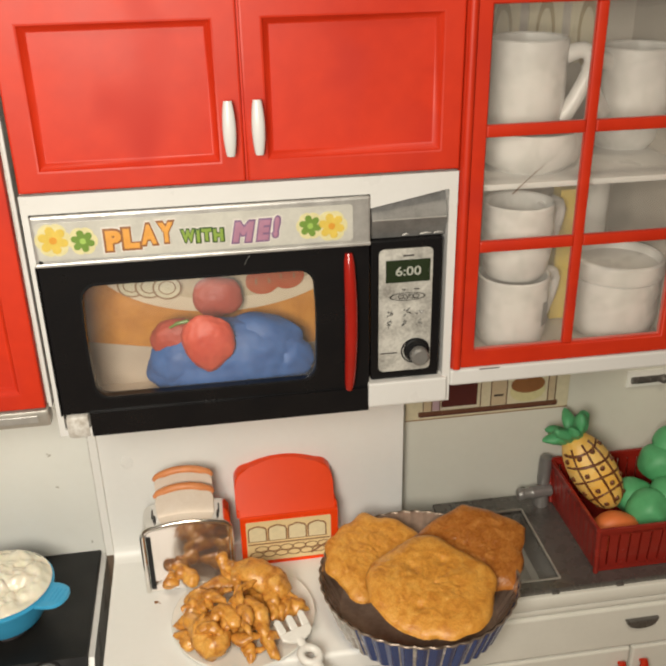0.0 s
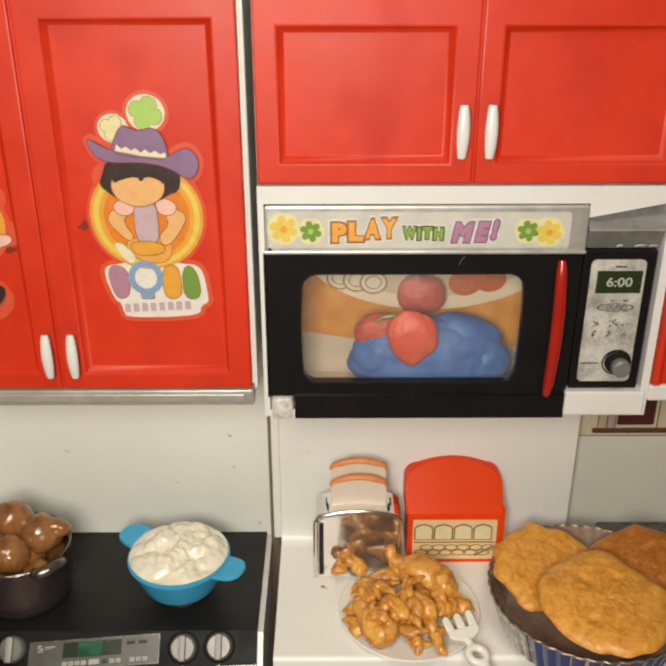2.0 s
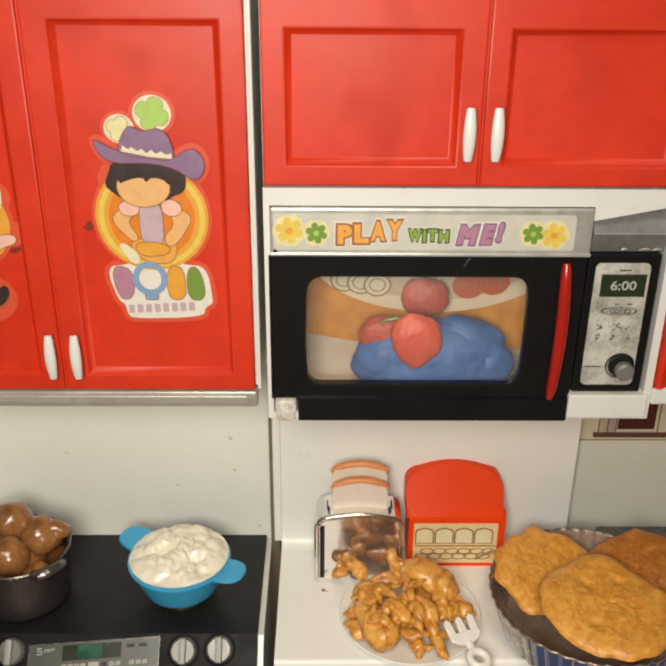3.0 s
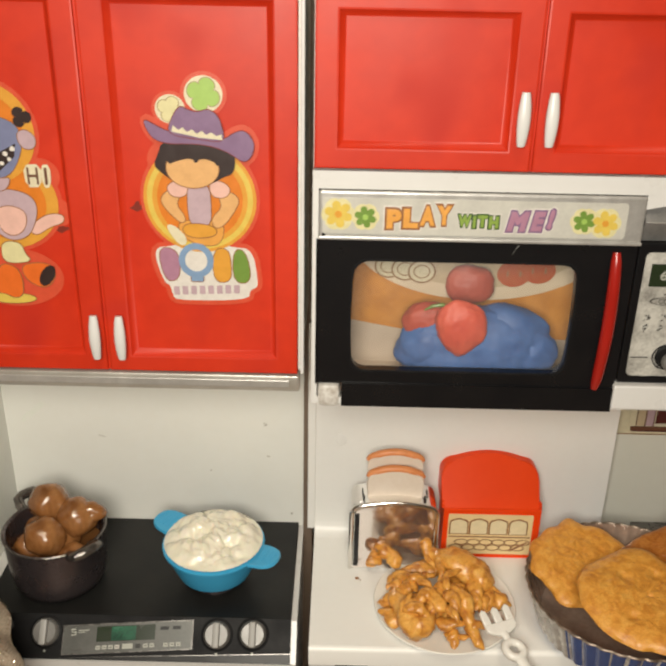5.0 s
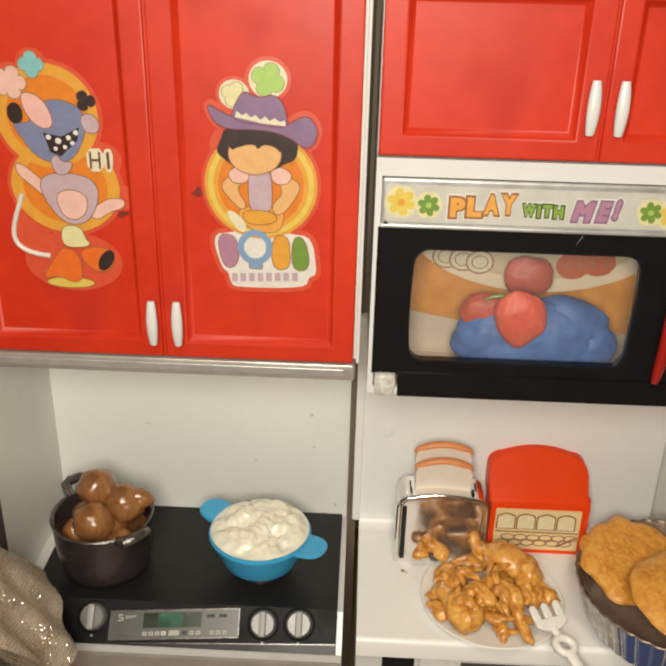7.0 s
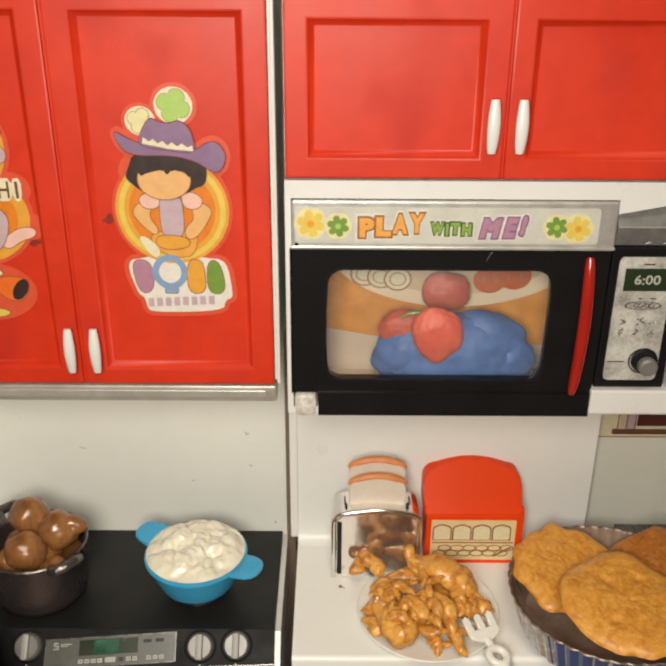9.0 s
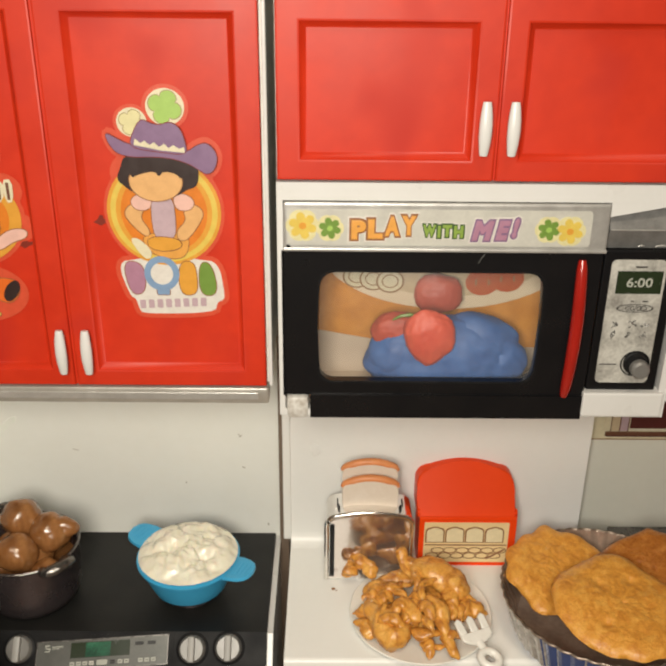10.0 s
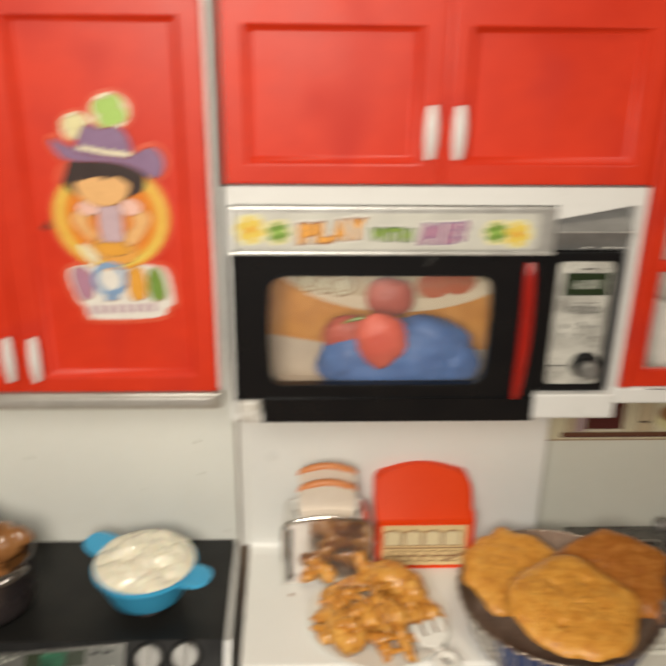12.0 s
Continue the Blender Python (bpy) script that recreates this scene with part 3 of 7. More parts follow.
splash = solo("back_panel", box(LX0 - 0.0108, -0.0830, 0.408, 0.412, 0.0, 0.2815), WALL_CREAM, (-0.169, 0.41, 0), "cream plastic splash wall behind the hob", "wall panel", kind="structure")

for i, (mx, mz, mw, mh, turn) in enumerate(((-0.1058, 0.1992, 0.0012, 0.0006, 0.5), (-0.1068, 0.2004, 0.0006, 0.0004, 0.2), (-0.1044, 0.1770, 0.0011, 0.0006, -0.5), (-0.0903, 0.1350, 0.0006, 0.0010, 0.0), (-0.2053, 0.1890, 0.0022, 0.0003, -0.3), (-0.1400, 0.1660, 0.0008, 0.0004, 0.4))):
    part("faint_mark", prism(oval(mx, mz, mw, mh, 14, turn), 0.40785, 0.40805), WALL_SPECK, splash, "faint grey scuff")
for k in range(4):
    part("faint_smear", prism(oval(-0.2490 + 0.0024 * k, 0.2015 + 0.0022 * k, 0.0048, 0.0020, 24, 0.75), 0.40780 - 0.00002 * k, 0.40805), WALL_SMEAR, splash, "faint green smear")


def cheek(x0, x1, top_y, low_y, top=0.282):
    bm = bmesh.new()
    pts = [(top_y, top), (0.408, top), (0.408, 0.0), (low_y, 0.0), (low_y, 0.128), (top_y - 0.0004, 0.280)]
    a, b = [bm.verts.new((x0, y, z)) for y, z in pts], [bm.verts.new((x1, y, z)) for y, z in pts]
    bm.faces.new(a), bm.faces.new(b[::-1])
    for i in range(len(pts)):
        bm.faces.new((a[i], b[i], b[(i + 1) % len(pts)], a[(i + 1) % len(pts)]))
    return bm


solo("side_panel", cheek(-0.2655, -0.2624, 0.3230, 0.3230, LTOP), GREY_SIDE, (-0.259, 0.36, 0), "grey white plastic side panel of the hob unit", "side panel", kind="structure")
hob = thing("cooker", (-0.169, 0.35, 0.0), "black toy hob with a sloped control panel in a white surround", "cooker")
HX0, HX1 = -0.2548, -0.0857
part("body", box(-0.2620, -0.0828, 0.3075, 0.4075, 0.0, 0.0898, 0.001), WHITE, hob)


def slab_side(pts, x0, x1):
    bm = bmesh.new()
    a, b = [bm.verts.new((x0, y, z)) for y, z in pts], [bm.verts.new((x1, y, z)) for y, z in pts]
    bm.faces.new(a), bm.faces.new(b[::-1])
    for i in range(len(pts)):
        bm.faces.new((a[i], b[i], b[(i + 1) % len(pts)], a[(i + 1) % len(pts)]))
    return bm


part("surround", slab_side([(0.4075, 0.1262), (0.3230, 0.1262), (0.3068, 0.1086), (0.3062, 0.1113), (0.3048, 0.1113), (0.3046, 0.1076), (0.3062, 0.1070), (0.3062, 0.0900), (0.4075, 0.0900)], -0.2622, -0.0826), WHITE, hob, "white surround")
part("hob_top", box(HX0, HX1, 0.3210, 0.4070, 0.1255, 0.1290, 0.0006), STOVE_BLACK, hob, "black cooking top")
PY, PZ, NY, NZ = 0.3205, 0.1288, -0.0193, -0.0212
PL = math.hypot(NY, NZ)
OUT = Vector((0, NZ / PL, -NY / PL))


def on_panel(x, d, lift=0.0):
    p = Vector((x, PY + NY / PL * d, PZ + NZ / PL * d)) + OUT * lift
    return p


def panel_plate(x0, x1, d0, d1, lift, thick=0.0006, skew=(0.064, 0.064)):
    """A flat plate on the slope; skew turns its upper and lower edge about the panel's middle."""
    bm = bmesh.new()
    spots = [(x, d - k * (x + 0.172)) for x, d, k in ((x0, d0, skew[0]), (x1, d0, skew[0]), (x1, d1, skew[1]), (x0, d1, skew[1]))]
    lo = [bm.verts.new(on_panel(x, d, lift)) for x, d in spots]
    hi = [bm.verts.new(on_panel(x, d, lift + thick)) for x, d in spots]
    bm.faces.new(lo), bm.faces.new(hi)
    for i in range(4):
        bm.faces.new((lo[i], lo[(i + 1) % 4], hi[(i + 1) % 4], hi[i]))
    return bm


SLANT = (0.0, 0.036)
part("panel_bed", panel_plate(HX0, HX1, 0.0, 0.0236, -0.0030, 0.0010, (0.0, 0.0)), STOVE_BLACK, hob, "dark gap under the control panel")
control = part("control_panel", panel_plate(HX0, HX1, -0.0006, 0.0201, -0.0014, 0.0016, SLANT), STOVE_PANEL, hob, "dark grey sloped control panel")
part("panel_lip", panel_plate(-0.2060, HX1 + 0.0002, 0.0200, 0.0204, -0.0012, 0.0016, (0.036, 0.036)), SINK_STEEL, control, "thin bright lower edge")
part("panel_frame", panel_plate(-0.2112, -0.1358, 0.0010, 0.0200, 0.0002, 0.0004, (0.045, 0.045)), STOVE_PANEL, control)
plate = part("panel_plate", panel_plate(-0.2085, -0.1383, 0.0028, 0.0181, 0.0006, 0.0004), PALE_GREY, control, "brushed grey display plate")
for d0, d1 in ((0.0028, 0.0033), (0.0176, 0.0181)):
    part("plate_edge", panel_plate(-0.2085, -0.1383, d0, d1, 0.0010, 0.0002), SINK_STEEL, plate)
for x0 in (-0.2085, -0.1388):
    part("plate_edge", panel_plate(x0, x0 + 0.0005, 0.0034, 0.0180, 0.0010, 0.0002), SINK_STEEL, plate)
part("display", panel_plate(-0.1902, -0.1588, 0.0043, 0.0121, 0.0010, 0.0003), GREEN_LCD, plate)
part("display_glow", panel_plate(-0.1822, -0.1690, 0.0046, 0.0118, 0.0013, 0.0002), GREEN_GLOW, plate, "green printed display")
for x0, count, tone in ((-0.1902, 3, DIGIT), (-0.1800, 1, STEEL_TRIM), (-0.1688, 1, STOVE_BLACK), (-0.1648, 2, DIGIT), (-0.1540, 3, DIGIT)):
    for i in range(count):
        key = part("button", panel_plate(x0 + 0.0034 * i, x0 + 0.0025 + 0.0034 * i, 0.0140, 0.0160, 0.0010, 0.0003), tone, plate)
        part("button_dash", panel_plate(x0 + 0.0005 + 0.0034 * i, x0 + 0.0020 + 0.0034 * i, 0.0148, 0.0152, 0.0013, 0.0001), DARK_LINE, key)
part("button", panel_plate(-0.1760, -0.1704, 0.0136, 0.0162, 0.0010, 0.0003), DIGIT, plate, "pale blank key")
for i in range(2):
    part("button", panel_plate(-0.1560 + 0.0065 * i, -0.1516 + 0.0065 * i, 0.0056, 0.0074, 0.0010, 0.0003), STOVE_BLACK, plate)
for x0, x1, d0, d1, tone in ((-0.2040, -0.2016, 0.0048, 0.0055, DIGIT), (-0.2040, -0.2033, 0.0056, 0.0062, DIGIT), (-0.2036, -0.2012, 0.0063, 0.0069, DIGIT), (-0.2018, -0.2011, 0.0070, 0.0076, DIGIT), (-0.2040, -0.2014, 0.0077, 0.0083, DIGIT), (-0.2002, -0.1944, 0.0056, 0.0061, DIGIT), (-0.2002, -0.1964, 0.0066, 0.0070, DIGIT), (-0.2032, -0.1975, 0.0156, 0.0161, DARK_LINE)):
    part("printed_mark", panel_plate(x0, x1, d0, d1, 0.0010, 0.0002), tone, plate)


def hob_knob(x, d):
    c = on_panel(x, d)
    turn = Vector((0, 0, 1)).rotation_difference(OUT).to_matrix().to_4x4()
    well = lathe([(0, 0), (0.0086, 0), (0.0086, 0.0008), (0.0080, 0.0012), (0, 0.0012)], 0, 0, 48)
    well.transform(Matrix.Translation(c) @ turn)
    base = lathe([(0, 0.0012), (0.0072, 0.0012), (0.0072, 0.0020), (0.0068, 0.0026), (0.0064, 0.0038), (0.0059, 0.0042), (0, 0.0042)], 0, 0, 60, ripple=0.00022, waves=20)
    base.transform(Matrix.Translation(c) @ turn)
    k = part("knob", base, KNOB_GREY, control, "grey round knob")
    part("collar", well, STOVE_PANEL, k)
    grip = box(-0.0018, 0.0018, -0.0066, 0.0066, 0.0036, 0.0072, 0.0008)
    grip.transform(Matrix.Translation(c) @ turn)
    part("grip", grip, GRIP_GREY, k)
    part("pointer", panel_plate(x - 0.0005, x + 0.0005, d + 0.0092, d + 0.0102, 0.0002, 0.0003, (0.0, 0.0)), DIGIT, control)


for kx, kd in ((-0.2178, 0.0086), (-0.1254, 0.0082), (-0.1060, 0.0075)):
    hob_knob(kx, kd)
part("printed_ring", panel_plate(-0.2400, -0.2360, 0.0040, 0.0050, 0.0002, 0.0002, SLANT), PALE_GREY, control)
part("printed_mark", panel_plate(-0.2365, -0.2330, 0.0170, 0.0177, 0.0002, 0.0002, SLANT), PALE_GREY, control)
part("oven_band", box(-0.2560, -0.0832, 0.3040, 0.3085, 0.0960, 0.1068, 0.0012), STEEL_TRIM, hob, "silver oven band")
part("oven_door", box(-0.2540, -0.0852, 0.3034, 0.3085, 0.008, 0.0945, 0.0015), RED, hob, "red oven door")

# ---- tall fridge unit beside the hob unit ----
fridge = thing("refrigerator", (-0.318, 0.35, 0.0), "silver grey toy refrigerator with rounded upright door edge", "refrigerator")
part("body", box(-0.372, -0.2680, 0.322, 0.41, 0.0, 0.373, 0.001), FRIDGE_GREY, fridge)
part("door", box(-0.372, -0.2740, 0.3105, 0.3225, 0.004, 0.370, 0.003), FRIDGE_GREY, fridge, "silver grey door")
part("edge_post", tube([(-0.2698, 0.3165, 0.004), (-0.2698, 0.3165, 0.371)], 0.0040, 18), FRIDGE_GREY, fridge, "rounded silver edge")
part("edge_strip", box(-0.2664, -0.2616, 0.3165, 0.3215, 0.002, 0.371, 0.0012), FRIDGE_DARK, fridge)
over = thing("wall_cupboard", (-0.318, 0.36, 0.374), "red toy cupboard with white frame above the refrigerator", "cupboard")
part("body", box(-0.372, -0.2642, 0.3165, 0.409, 0.374, LTOP, 0.001), WHITE, over)
part("door", panel_door(-0.371, -0.2660, 0.386, 0.4585, 0.3125, -0.362, -0.274, 0.394, 0.447), RED, over, "red door with a sunk panel")

# ---- middle unit: cupboard over a microwave, white wall and worktop ----
MX0, MX1 = -0.0752, 0.0982
mid = thing("wall_cupboard", (0.0115, 0.35, 0.374), "red two-door toy cupboard with white pulls above the microwave", "cupboard")
part("body", box(MX0 - 0.0003, 0.0978, 0.3085, 0.3900, 0.3815, LTOP, 0.0006), WHITE, mid)
for a, b, c, d, hx in ((-0.0750, 0.0118, -0.0662, 0.0026, 0.0064), (0.0126, 0.0984, 0.0206, 0.0903, 0.0174)):
    leaf = part("door", panel_door(a, b, 0.3822, 0.4585, 0.3045, c, d, 0.3902, 0.4432), RED, mid, "red door with a sunk panel")
    part("pull", pull(hx, 0.3937, 0.4144, 0.3045), WHITE, leaf, "white bowed pull")

part("door_stop", box(0.0108, 0.0136, 0.3060, 0.3084, 0.3824, 0.4580), RED, mid)

oven = thing("microwave", (0.0115, 0.35, 0.273), "white toy microwave with black door, silver strip and sticker lettering", "microwave")
hole_o = [(-0.0755, 0.2735), (0.0984, 0.2735), (0.0984, 0.3812), (-0.0755, 0.3812)]
hole_i = [(-0.0730, 0.2765), (0.0948, 0.2765), (0.0948, 0.3738), (-0.0730, 0.3738)]
part("casing", frame_prism(hole_o, hole_i, 0.3050, 0.3900), WHITE, oven, "white plastic casing")
part("casing_back", box(-0.0730, 0.0948, 0.3700, 0.3895, 0.2765, 0.3738), WHITE, oven)
strip = part("top_strip", box(-0.0728, 0.0615, 0.3036, 0.3120, 0.3534, 0.3733, 0.0010), SILVER, oven, "silver strip above the door")
part("strip_lip", box(-0.0730, 0.0615, 0.3026, 0.3060, 0.3526, 0.3542, 0.0005), SILVER, strip)
win_o = rounded(-0.0573, 0.0370, 0.2905, 0.3428, 0.006, 5, 0.0012)
full = rounded(-0.0737, 0.0612, 0.2838, 0.3528, 0.0012, 5, 0.00001)


def black_door():
    """The door leaf round its window, with a lower apron that is cut short at one corner."""
    bm = frame_prism(full, win_o, 0.3056, 0.3105)
    box(-0.0738, -0.0730, 0.3042, 0.3120, 0.2838, 0.3524, 0.0003, bm)
    return box(-0.0618, 0.0608, 0.3043, 0.3105, 0.2726, 0.2841, 0.0, bm)


leaf = part("door", black_door(), BLACK, oven, "black door")
film = bmesh.new()
grid = []
for i in range(17):
    row = []
    for j in range(11):
        u, v = i / 16 * 2 - 1, j / 10 * 2 - 1
        row.append(film.verts.new((-0.0100 + u * 0.0482, 0.3082 - 0.0030 * (1 - u * u) * (1 - v * v), 0.3172 + v * 0.0258)))
    grid.append(row)
for i in range(16):
    for j in range(10):
        film.faces.new((grid[i][j], grid[i + 1][j], grid[i + 1][j + 1], grid[i][j + 1]))
pane = part("window", film, FILM, leaf, "clear bulging plastic window")
pane.visible_shadow = False
part("window_lip", frame_prism(rounded(-0.0579, 0.0376, 0.2898, 0.3434, 0.006, 5, 0.0012), rounded(-0.0571, 0.0368, 0.2907, 0.3426, 0.006, 5, 0.0012), 0.3053, 0.3060), STOVE_PANEL, leaf)
hp, hr = [], []
for i in range(19):
    k = i / 18
    hp.append((0.0519 + 0.0003 * k + 0.0006 * math.sin(math.pi * k), 0.3040 - 0.0028 * math.sin(math.pi * k) ** 0.8, 0.2848 + 0.0646 * k))
    hr.append(0.0016 + 0.0012 * math.sin(math.pi * k) ** 0.35)
part("handle", tube(hp, hr, 12), HANDLE_RED, leaf, "curved red handle")
part("scratch", tube([(0.0090, 0.3056, 0.3470), (0.0103, 0.3055, 0.3496), (0.0114, 0.3056, 0.3508)], 0.00022, 6), PALE_GREY, leaf)
part("chip", prism(petals(-0.0708, 0.3546, 0.0009, 3, 0.2), 0.3030, 0.3034), BLACK, strip)
part("foot", box(-0.0728, -0.0622, 0.3040, 0.3120, 0.2715, 0.2832, 0.0026), DIRTY_WHITE, oven, "white moulded foot")
# printed card behind the window
part("cavity_floor", box(-0.0725, 0.0600, 0.3110, 0.3700, 0.2768, 0.2774), PRINT_GREY, oven, "pale printed cavity floor")
card = part("printed_card", box(-0.0722, 0.0590, 0.3420, 0.3430, 0.2768, 0.3500), BOARD, oven, "printed card of a wooden board and a plate")
part("printed_cloth", prism([(-0.0722, 0.2768), (0.0590, 0.2768), (0.0590, 0.2900), (0.0200, 0.2920), (-0.0200, 0.2925), (-0.0722, 0.3020)], 0.3416, 0.3419), PRINT_GREY, card)
part("printed_plate", prism(oval(0.0020, 0.3450, 0.0620, 0.0340, 64), 0.3412, 0.3415), PRINT_PLATE, card)
part("printed_plate_well", prism(oval(0.0020, 0.3475, 0.0530, 0.0300, 64), 0.3409, 0.3411), INK["tan"], card)
for k in range(3):
    ox, oz, oy = -0.0408 + 0.0078 * k, 0.3275 - 0.0010 * (k % 3), 0.3402 - 0.0004 * k
    part("onion_slice", prism(oval(ox, oz, 0.0066, 0.0058), oy, oy + 0.0002), INK["ivory"], card)
    part("onion_ring", ring_flat(ox, oz, 0.0066, 0.0058, 0.13, oy - 0.0001, oy), INK["cocoa"], card)
    part("onion_heart", ring_flat(ox, oz, 0.0040, 0.0034, 0.15, oy - 0.0001, oy), INK["cocoa"], card)
for k in range(2):
    part("tomato_slice", prism(oval(0.0180 + 0.0115 * k, 0.3250 + 0.0020 * k, 0.0078, 0.0066), 0.3402 - 0.0003 * k, 0.3404 - 0.0003 * k), TOMATO, card)
    for n in (-1, 1):
        part("tomato_seed", prism(oval(0.0180 + 0.0115 * k + 0.003 * n, 0.3250 + 0.0020 * k, 0.0005, 0.0016, 12), 0.3398 - 0.0003 * k, 0.3400 - 0.0003 * k), INK["cocoa"], card)
dough = blob((0.0006, 0.3245, 0.2925), (0.0366, 0.0120, 0.0215), 3, 0.10, 1.5, 5, second=0.04)
blob((0.0140, 0.3262, 0.3000), (0.0205, 0.0098, 0.0150), 4, 0.10, 1.6, 4, bm=dough)
blob((-0.0230, 0.3250, 0.2950), (0.0125, 0.0100, 0.0140), 6, 0.10, 1.6, 4, bm=dough)
crease = Vector((0.0250, 0.3150, 0.2980))
for v in dough.verts:
    bent = v.co.x - crease.x - 0.004 * math.sin((v.co.z - crease.z) * 160)
    v.co.y += 0.0016 * math.exp(-(bent / 0.0016) ** 2) * max(0.0, 1 - abs(v.co.z - crease.z) / 0.012)
    v.co.y += 0.0007 * noise.noise(v.co * 260)
solo("play_dough", dough, DOUGH_BLUE, (0.004, 0.327, 0.28), "lump of blue modelling dough inside the microwave", "modelling dough")
for x, y, z, rx, rz, sd, drop, text in ((-0.0088, 0.3140, 0.3098, 0.0120, 0.0118, 7, 0.0032, "flattened ball of red modelling dough resting on the blue lump"), (-0.0030, 0.3345, 0.3212, 0.0112, 0.0100, 9, 0.0, "ball of dull red modelling dough behind the front ball"),
                                        (-0.0220, 0.3250, 0.3070, 0.0122, 0.0092, 12, 0.0, "smaller ball of dull red modelling dough")):
    ball = blob((x, y, z), (rx, 0.0058, rz), sd, 0.12, 1.4, 5, second=0.035)
    for v in ball.verts:
        if v.co.z < z:
            k = (z - v.co.z) / rz
            v.co.z -= drop * k * max(0.0, 1 - abs(v.co.x - x - 0.0008) / rx) ** 1.5
    solo("play_dough", ball, DOUGH_RED if sd == 7 else DOUGH_DULL, (x, y, z - rz), text, "modelling dough")
solo("dough_leaf", tube([(-0.0250, 0.3185, 0.3150), (-0.0215, 0.3180, 0.3172), (-0.0170, 0.3178, 0.3180), (-0.0135, 0.3178, 0.3160)], [0.0004, 0.0008, 0.0009, 0.0005], 8), INK["green"], (-0.019, 0.318, 0.315), "thin green dough leaf lying on the red balls", "modelling dough")

# lettering and flowers on the strip
label = part("sticker_label", prism(rounded(-0.0712, 0.0540, 0.3552, 0.3706, 0.0016), 0.3034, 0.3037), LABEL_STRIP, strip, "pearl grey sticker strip")
WIDE = {"M": 1.25, "W": 1.3, "I": 0.42, "!": 0.45, "E": 0.85}
for txt, x0, x1, z0, z1, rise, ink, edge, halo in (("PLAY", -0.0452, -0.0178, 0.3578, 0.3660, 0.0008, "orange", "brown", 0.0007), ("WITH", -0.0158, 0.0016, 0.3592, 0.3643, 0.0, "lime_green", "dark_green", 0.0005), ("ME!", 0.0044, 0.0244, 0.3577, 0.3661, 0.0006, "mauve", "purple", 0.0006)):
    total, x = sum(WIDE.get(ch, 1.0) for ch in txt), x0
    for n, ch in enumerate(txt):
        w = (x1 - x0) * WIDE.get(ch, 1.0) / total
        up, d, gap = rise * n + 0.0002 * (-1) ** n, 0.00004 * n, 0.0004
        lean = 0.22 if txt == "ME!" else 0.0
        for grow, y, thick, tone, nm, fat in ((2.2 * halo, 0.30320, 0.0001, "white", "letter_backing", 0.15), (1.3 * halo, 0.30300, 0.0001, edge, "letter_outline", 0.125), (0.0, 0.30280, 0.0001, ink, "lettering", 0.065)):
            letters(ch, x + gap - grow, x + w - gap + grow, z0 + up - grow, z1 + up + grow, y - d, thick, label, INK[tone], nm, fat=fat, skew=lean)
        x += w
for i, (fx, fz, fr, ink, heart) in enumerate(((-0.0648, 0.3636, 0.0058, "yellow", "amber"), (-0.0536, 0.3626, 0.0046, "green", "lime"), (0.0364, 0.3626, 0.0046, "green", "lime"), (0.0452, 0.3620, 0.0054, "yellow", "amber"))):
    d = 0.00006 * (i % 2)
    part("flower_backing", prism(petals(fx, fz, fr + 0.0012, 6, 0.06), 0.30330 - d, 0.3034), INK["pale_yellow"], label)
    flower = part("flower", prism(petals(fx, fz, fr, 6, 0.26, 96, 0.3), 0.30312 - d, 0.3032 - d), INK[ink], label, ink + " printed flower")
    part("flower_heart", prism(oval(fx, fz, fr * 0.26, fr * 0.26, 20), 0.30295 - d, 0.3031 - d), INK[heart], flower)

# control side of the microwave
ctrl = part("control_front", box(0.0622, 0.0932, 0.3062, 0.3120, 0.2868, 0.3528, 0.0006), BLACK, oven, "black control front")
top = bmesh.new()
cs = [(0.0624, 0.3090, 0.3532), (0.0944, 0.3090, 0.3532), (0.0944, 0.3052, 0.3622), (0.0624, 0.3052, 0.3622), (0.0946, 0.3123, 0.3734), (0.0624, 0.3078, 0.3668), (0.0624, 0.32, 0.3532), (0.0944, 0.32, 0.3532), (0.0946, 0.32, 0.3734), (0.0624, 0.32, 0.3668)]
cv = [top.verts.new(c) for c in cs]
for q in ((0, 1, 2, 3), (3, 2, 4, 5), (0, 3, 5, 9, 6), (1, 7, 8, 4, 2), (5, 4, 8, 9), (0, 6, 7, 1), (6, 9, 8, 7)):
    top.faces.new([cv[i] for i in q])
part("cap_shadow_gap", prism([(0.0615, 0.3530), (0.0949, 0.3530), (0.0949, 0.3740), (0.0615, 0.3676)], 0.3124, 0.3190), BLACK, oven)
part("casing_corner", prism([(0.0616, 0.3677), (0.0948, 0.3741), (0.0616, 0.3741)], 0.3051, 0.3180), WHITE, oven)
part("control_cap", top, DULL_SILVER, oven, "worn dull silver cap")
part("worn_edge", tube([(0.0628, 0.3051, 0.3622), (0.0720, 0.3050, 0.36225), (0.0850, 0.3051, 0.3622), (0.0940, 0.3051, 0.3622)], [0.0002, 0.0004, 0.0002, 0.0004], 8), SILVER, oven, "silvery worn edge")
for wx, wl in ((0.0835, 0.0050), (0.0895, 0.0040), (0.0760, 0.0028)):
    part("scratch", tube([(wx, 0.3085, 0.3540), (wx + wl * 0.5, 0.3084, 0.3545), (wx + wl, 0.3083, 0.3543)], [0.0002, 0.0005, 0.0002], 6), SILVER, oven, "pale scratch")
part("casing_foot", box(0.0606, 0.0968, 0.3030, 0.3120, 0.2745, 0.2866, 0.0008), WHITE, oven, "white lower casing")
lcd = part("control_plate", prism(rounded(0.0655, 0.0890, 0.2908, 0.3490, 0.0024), 0.3057, 0.3063), LCD_PLATE, ctrl, "scuffed silver control plate")
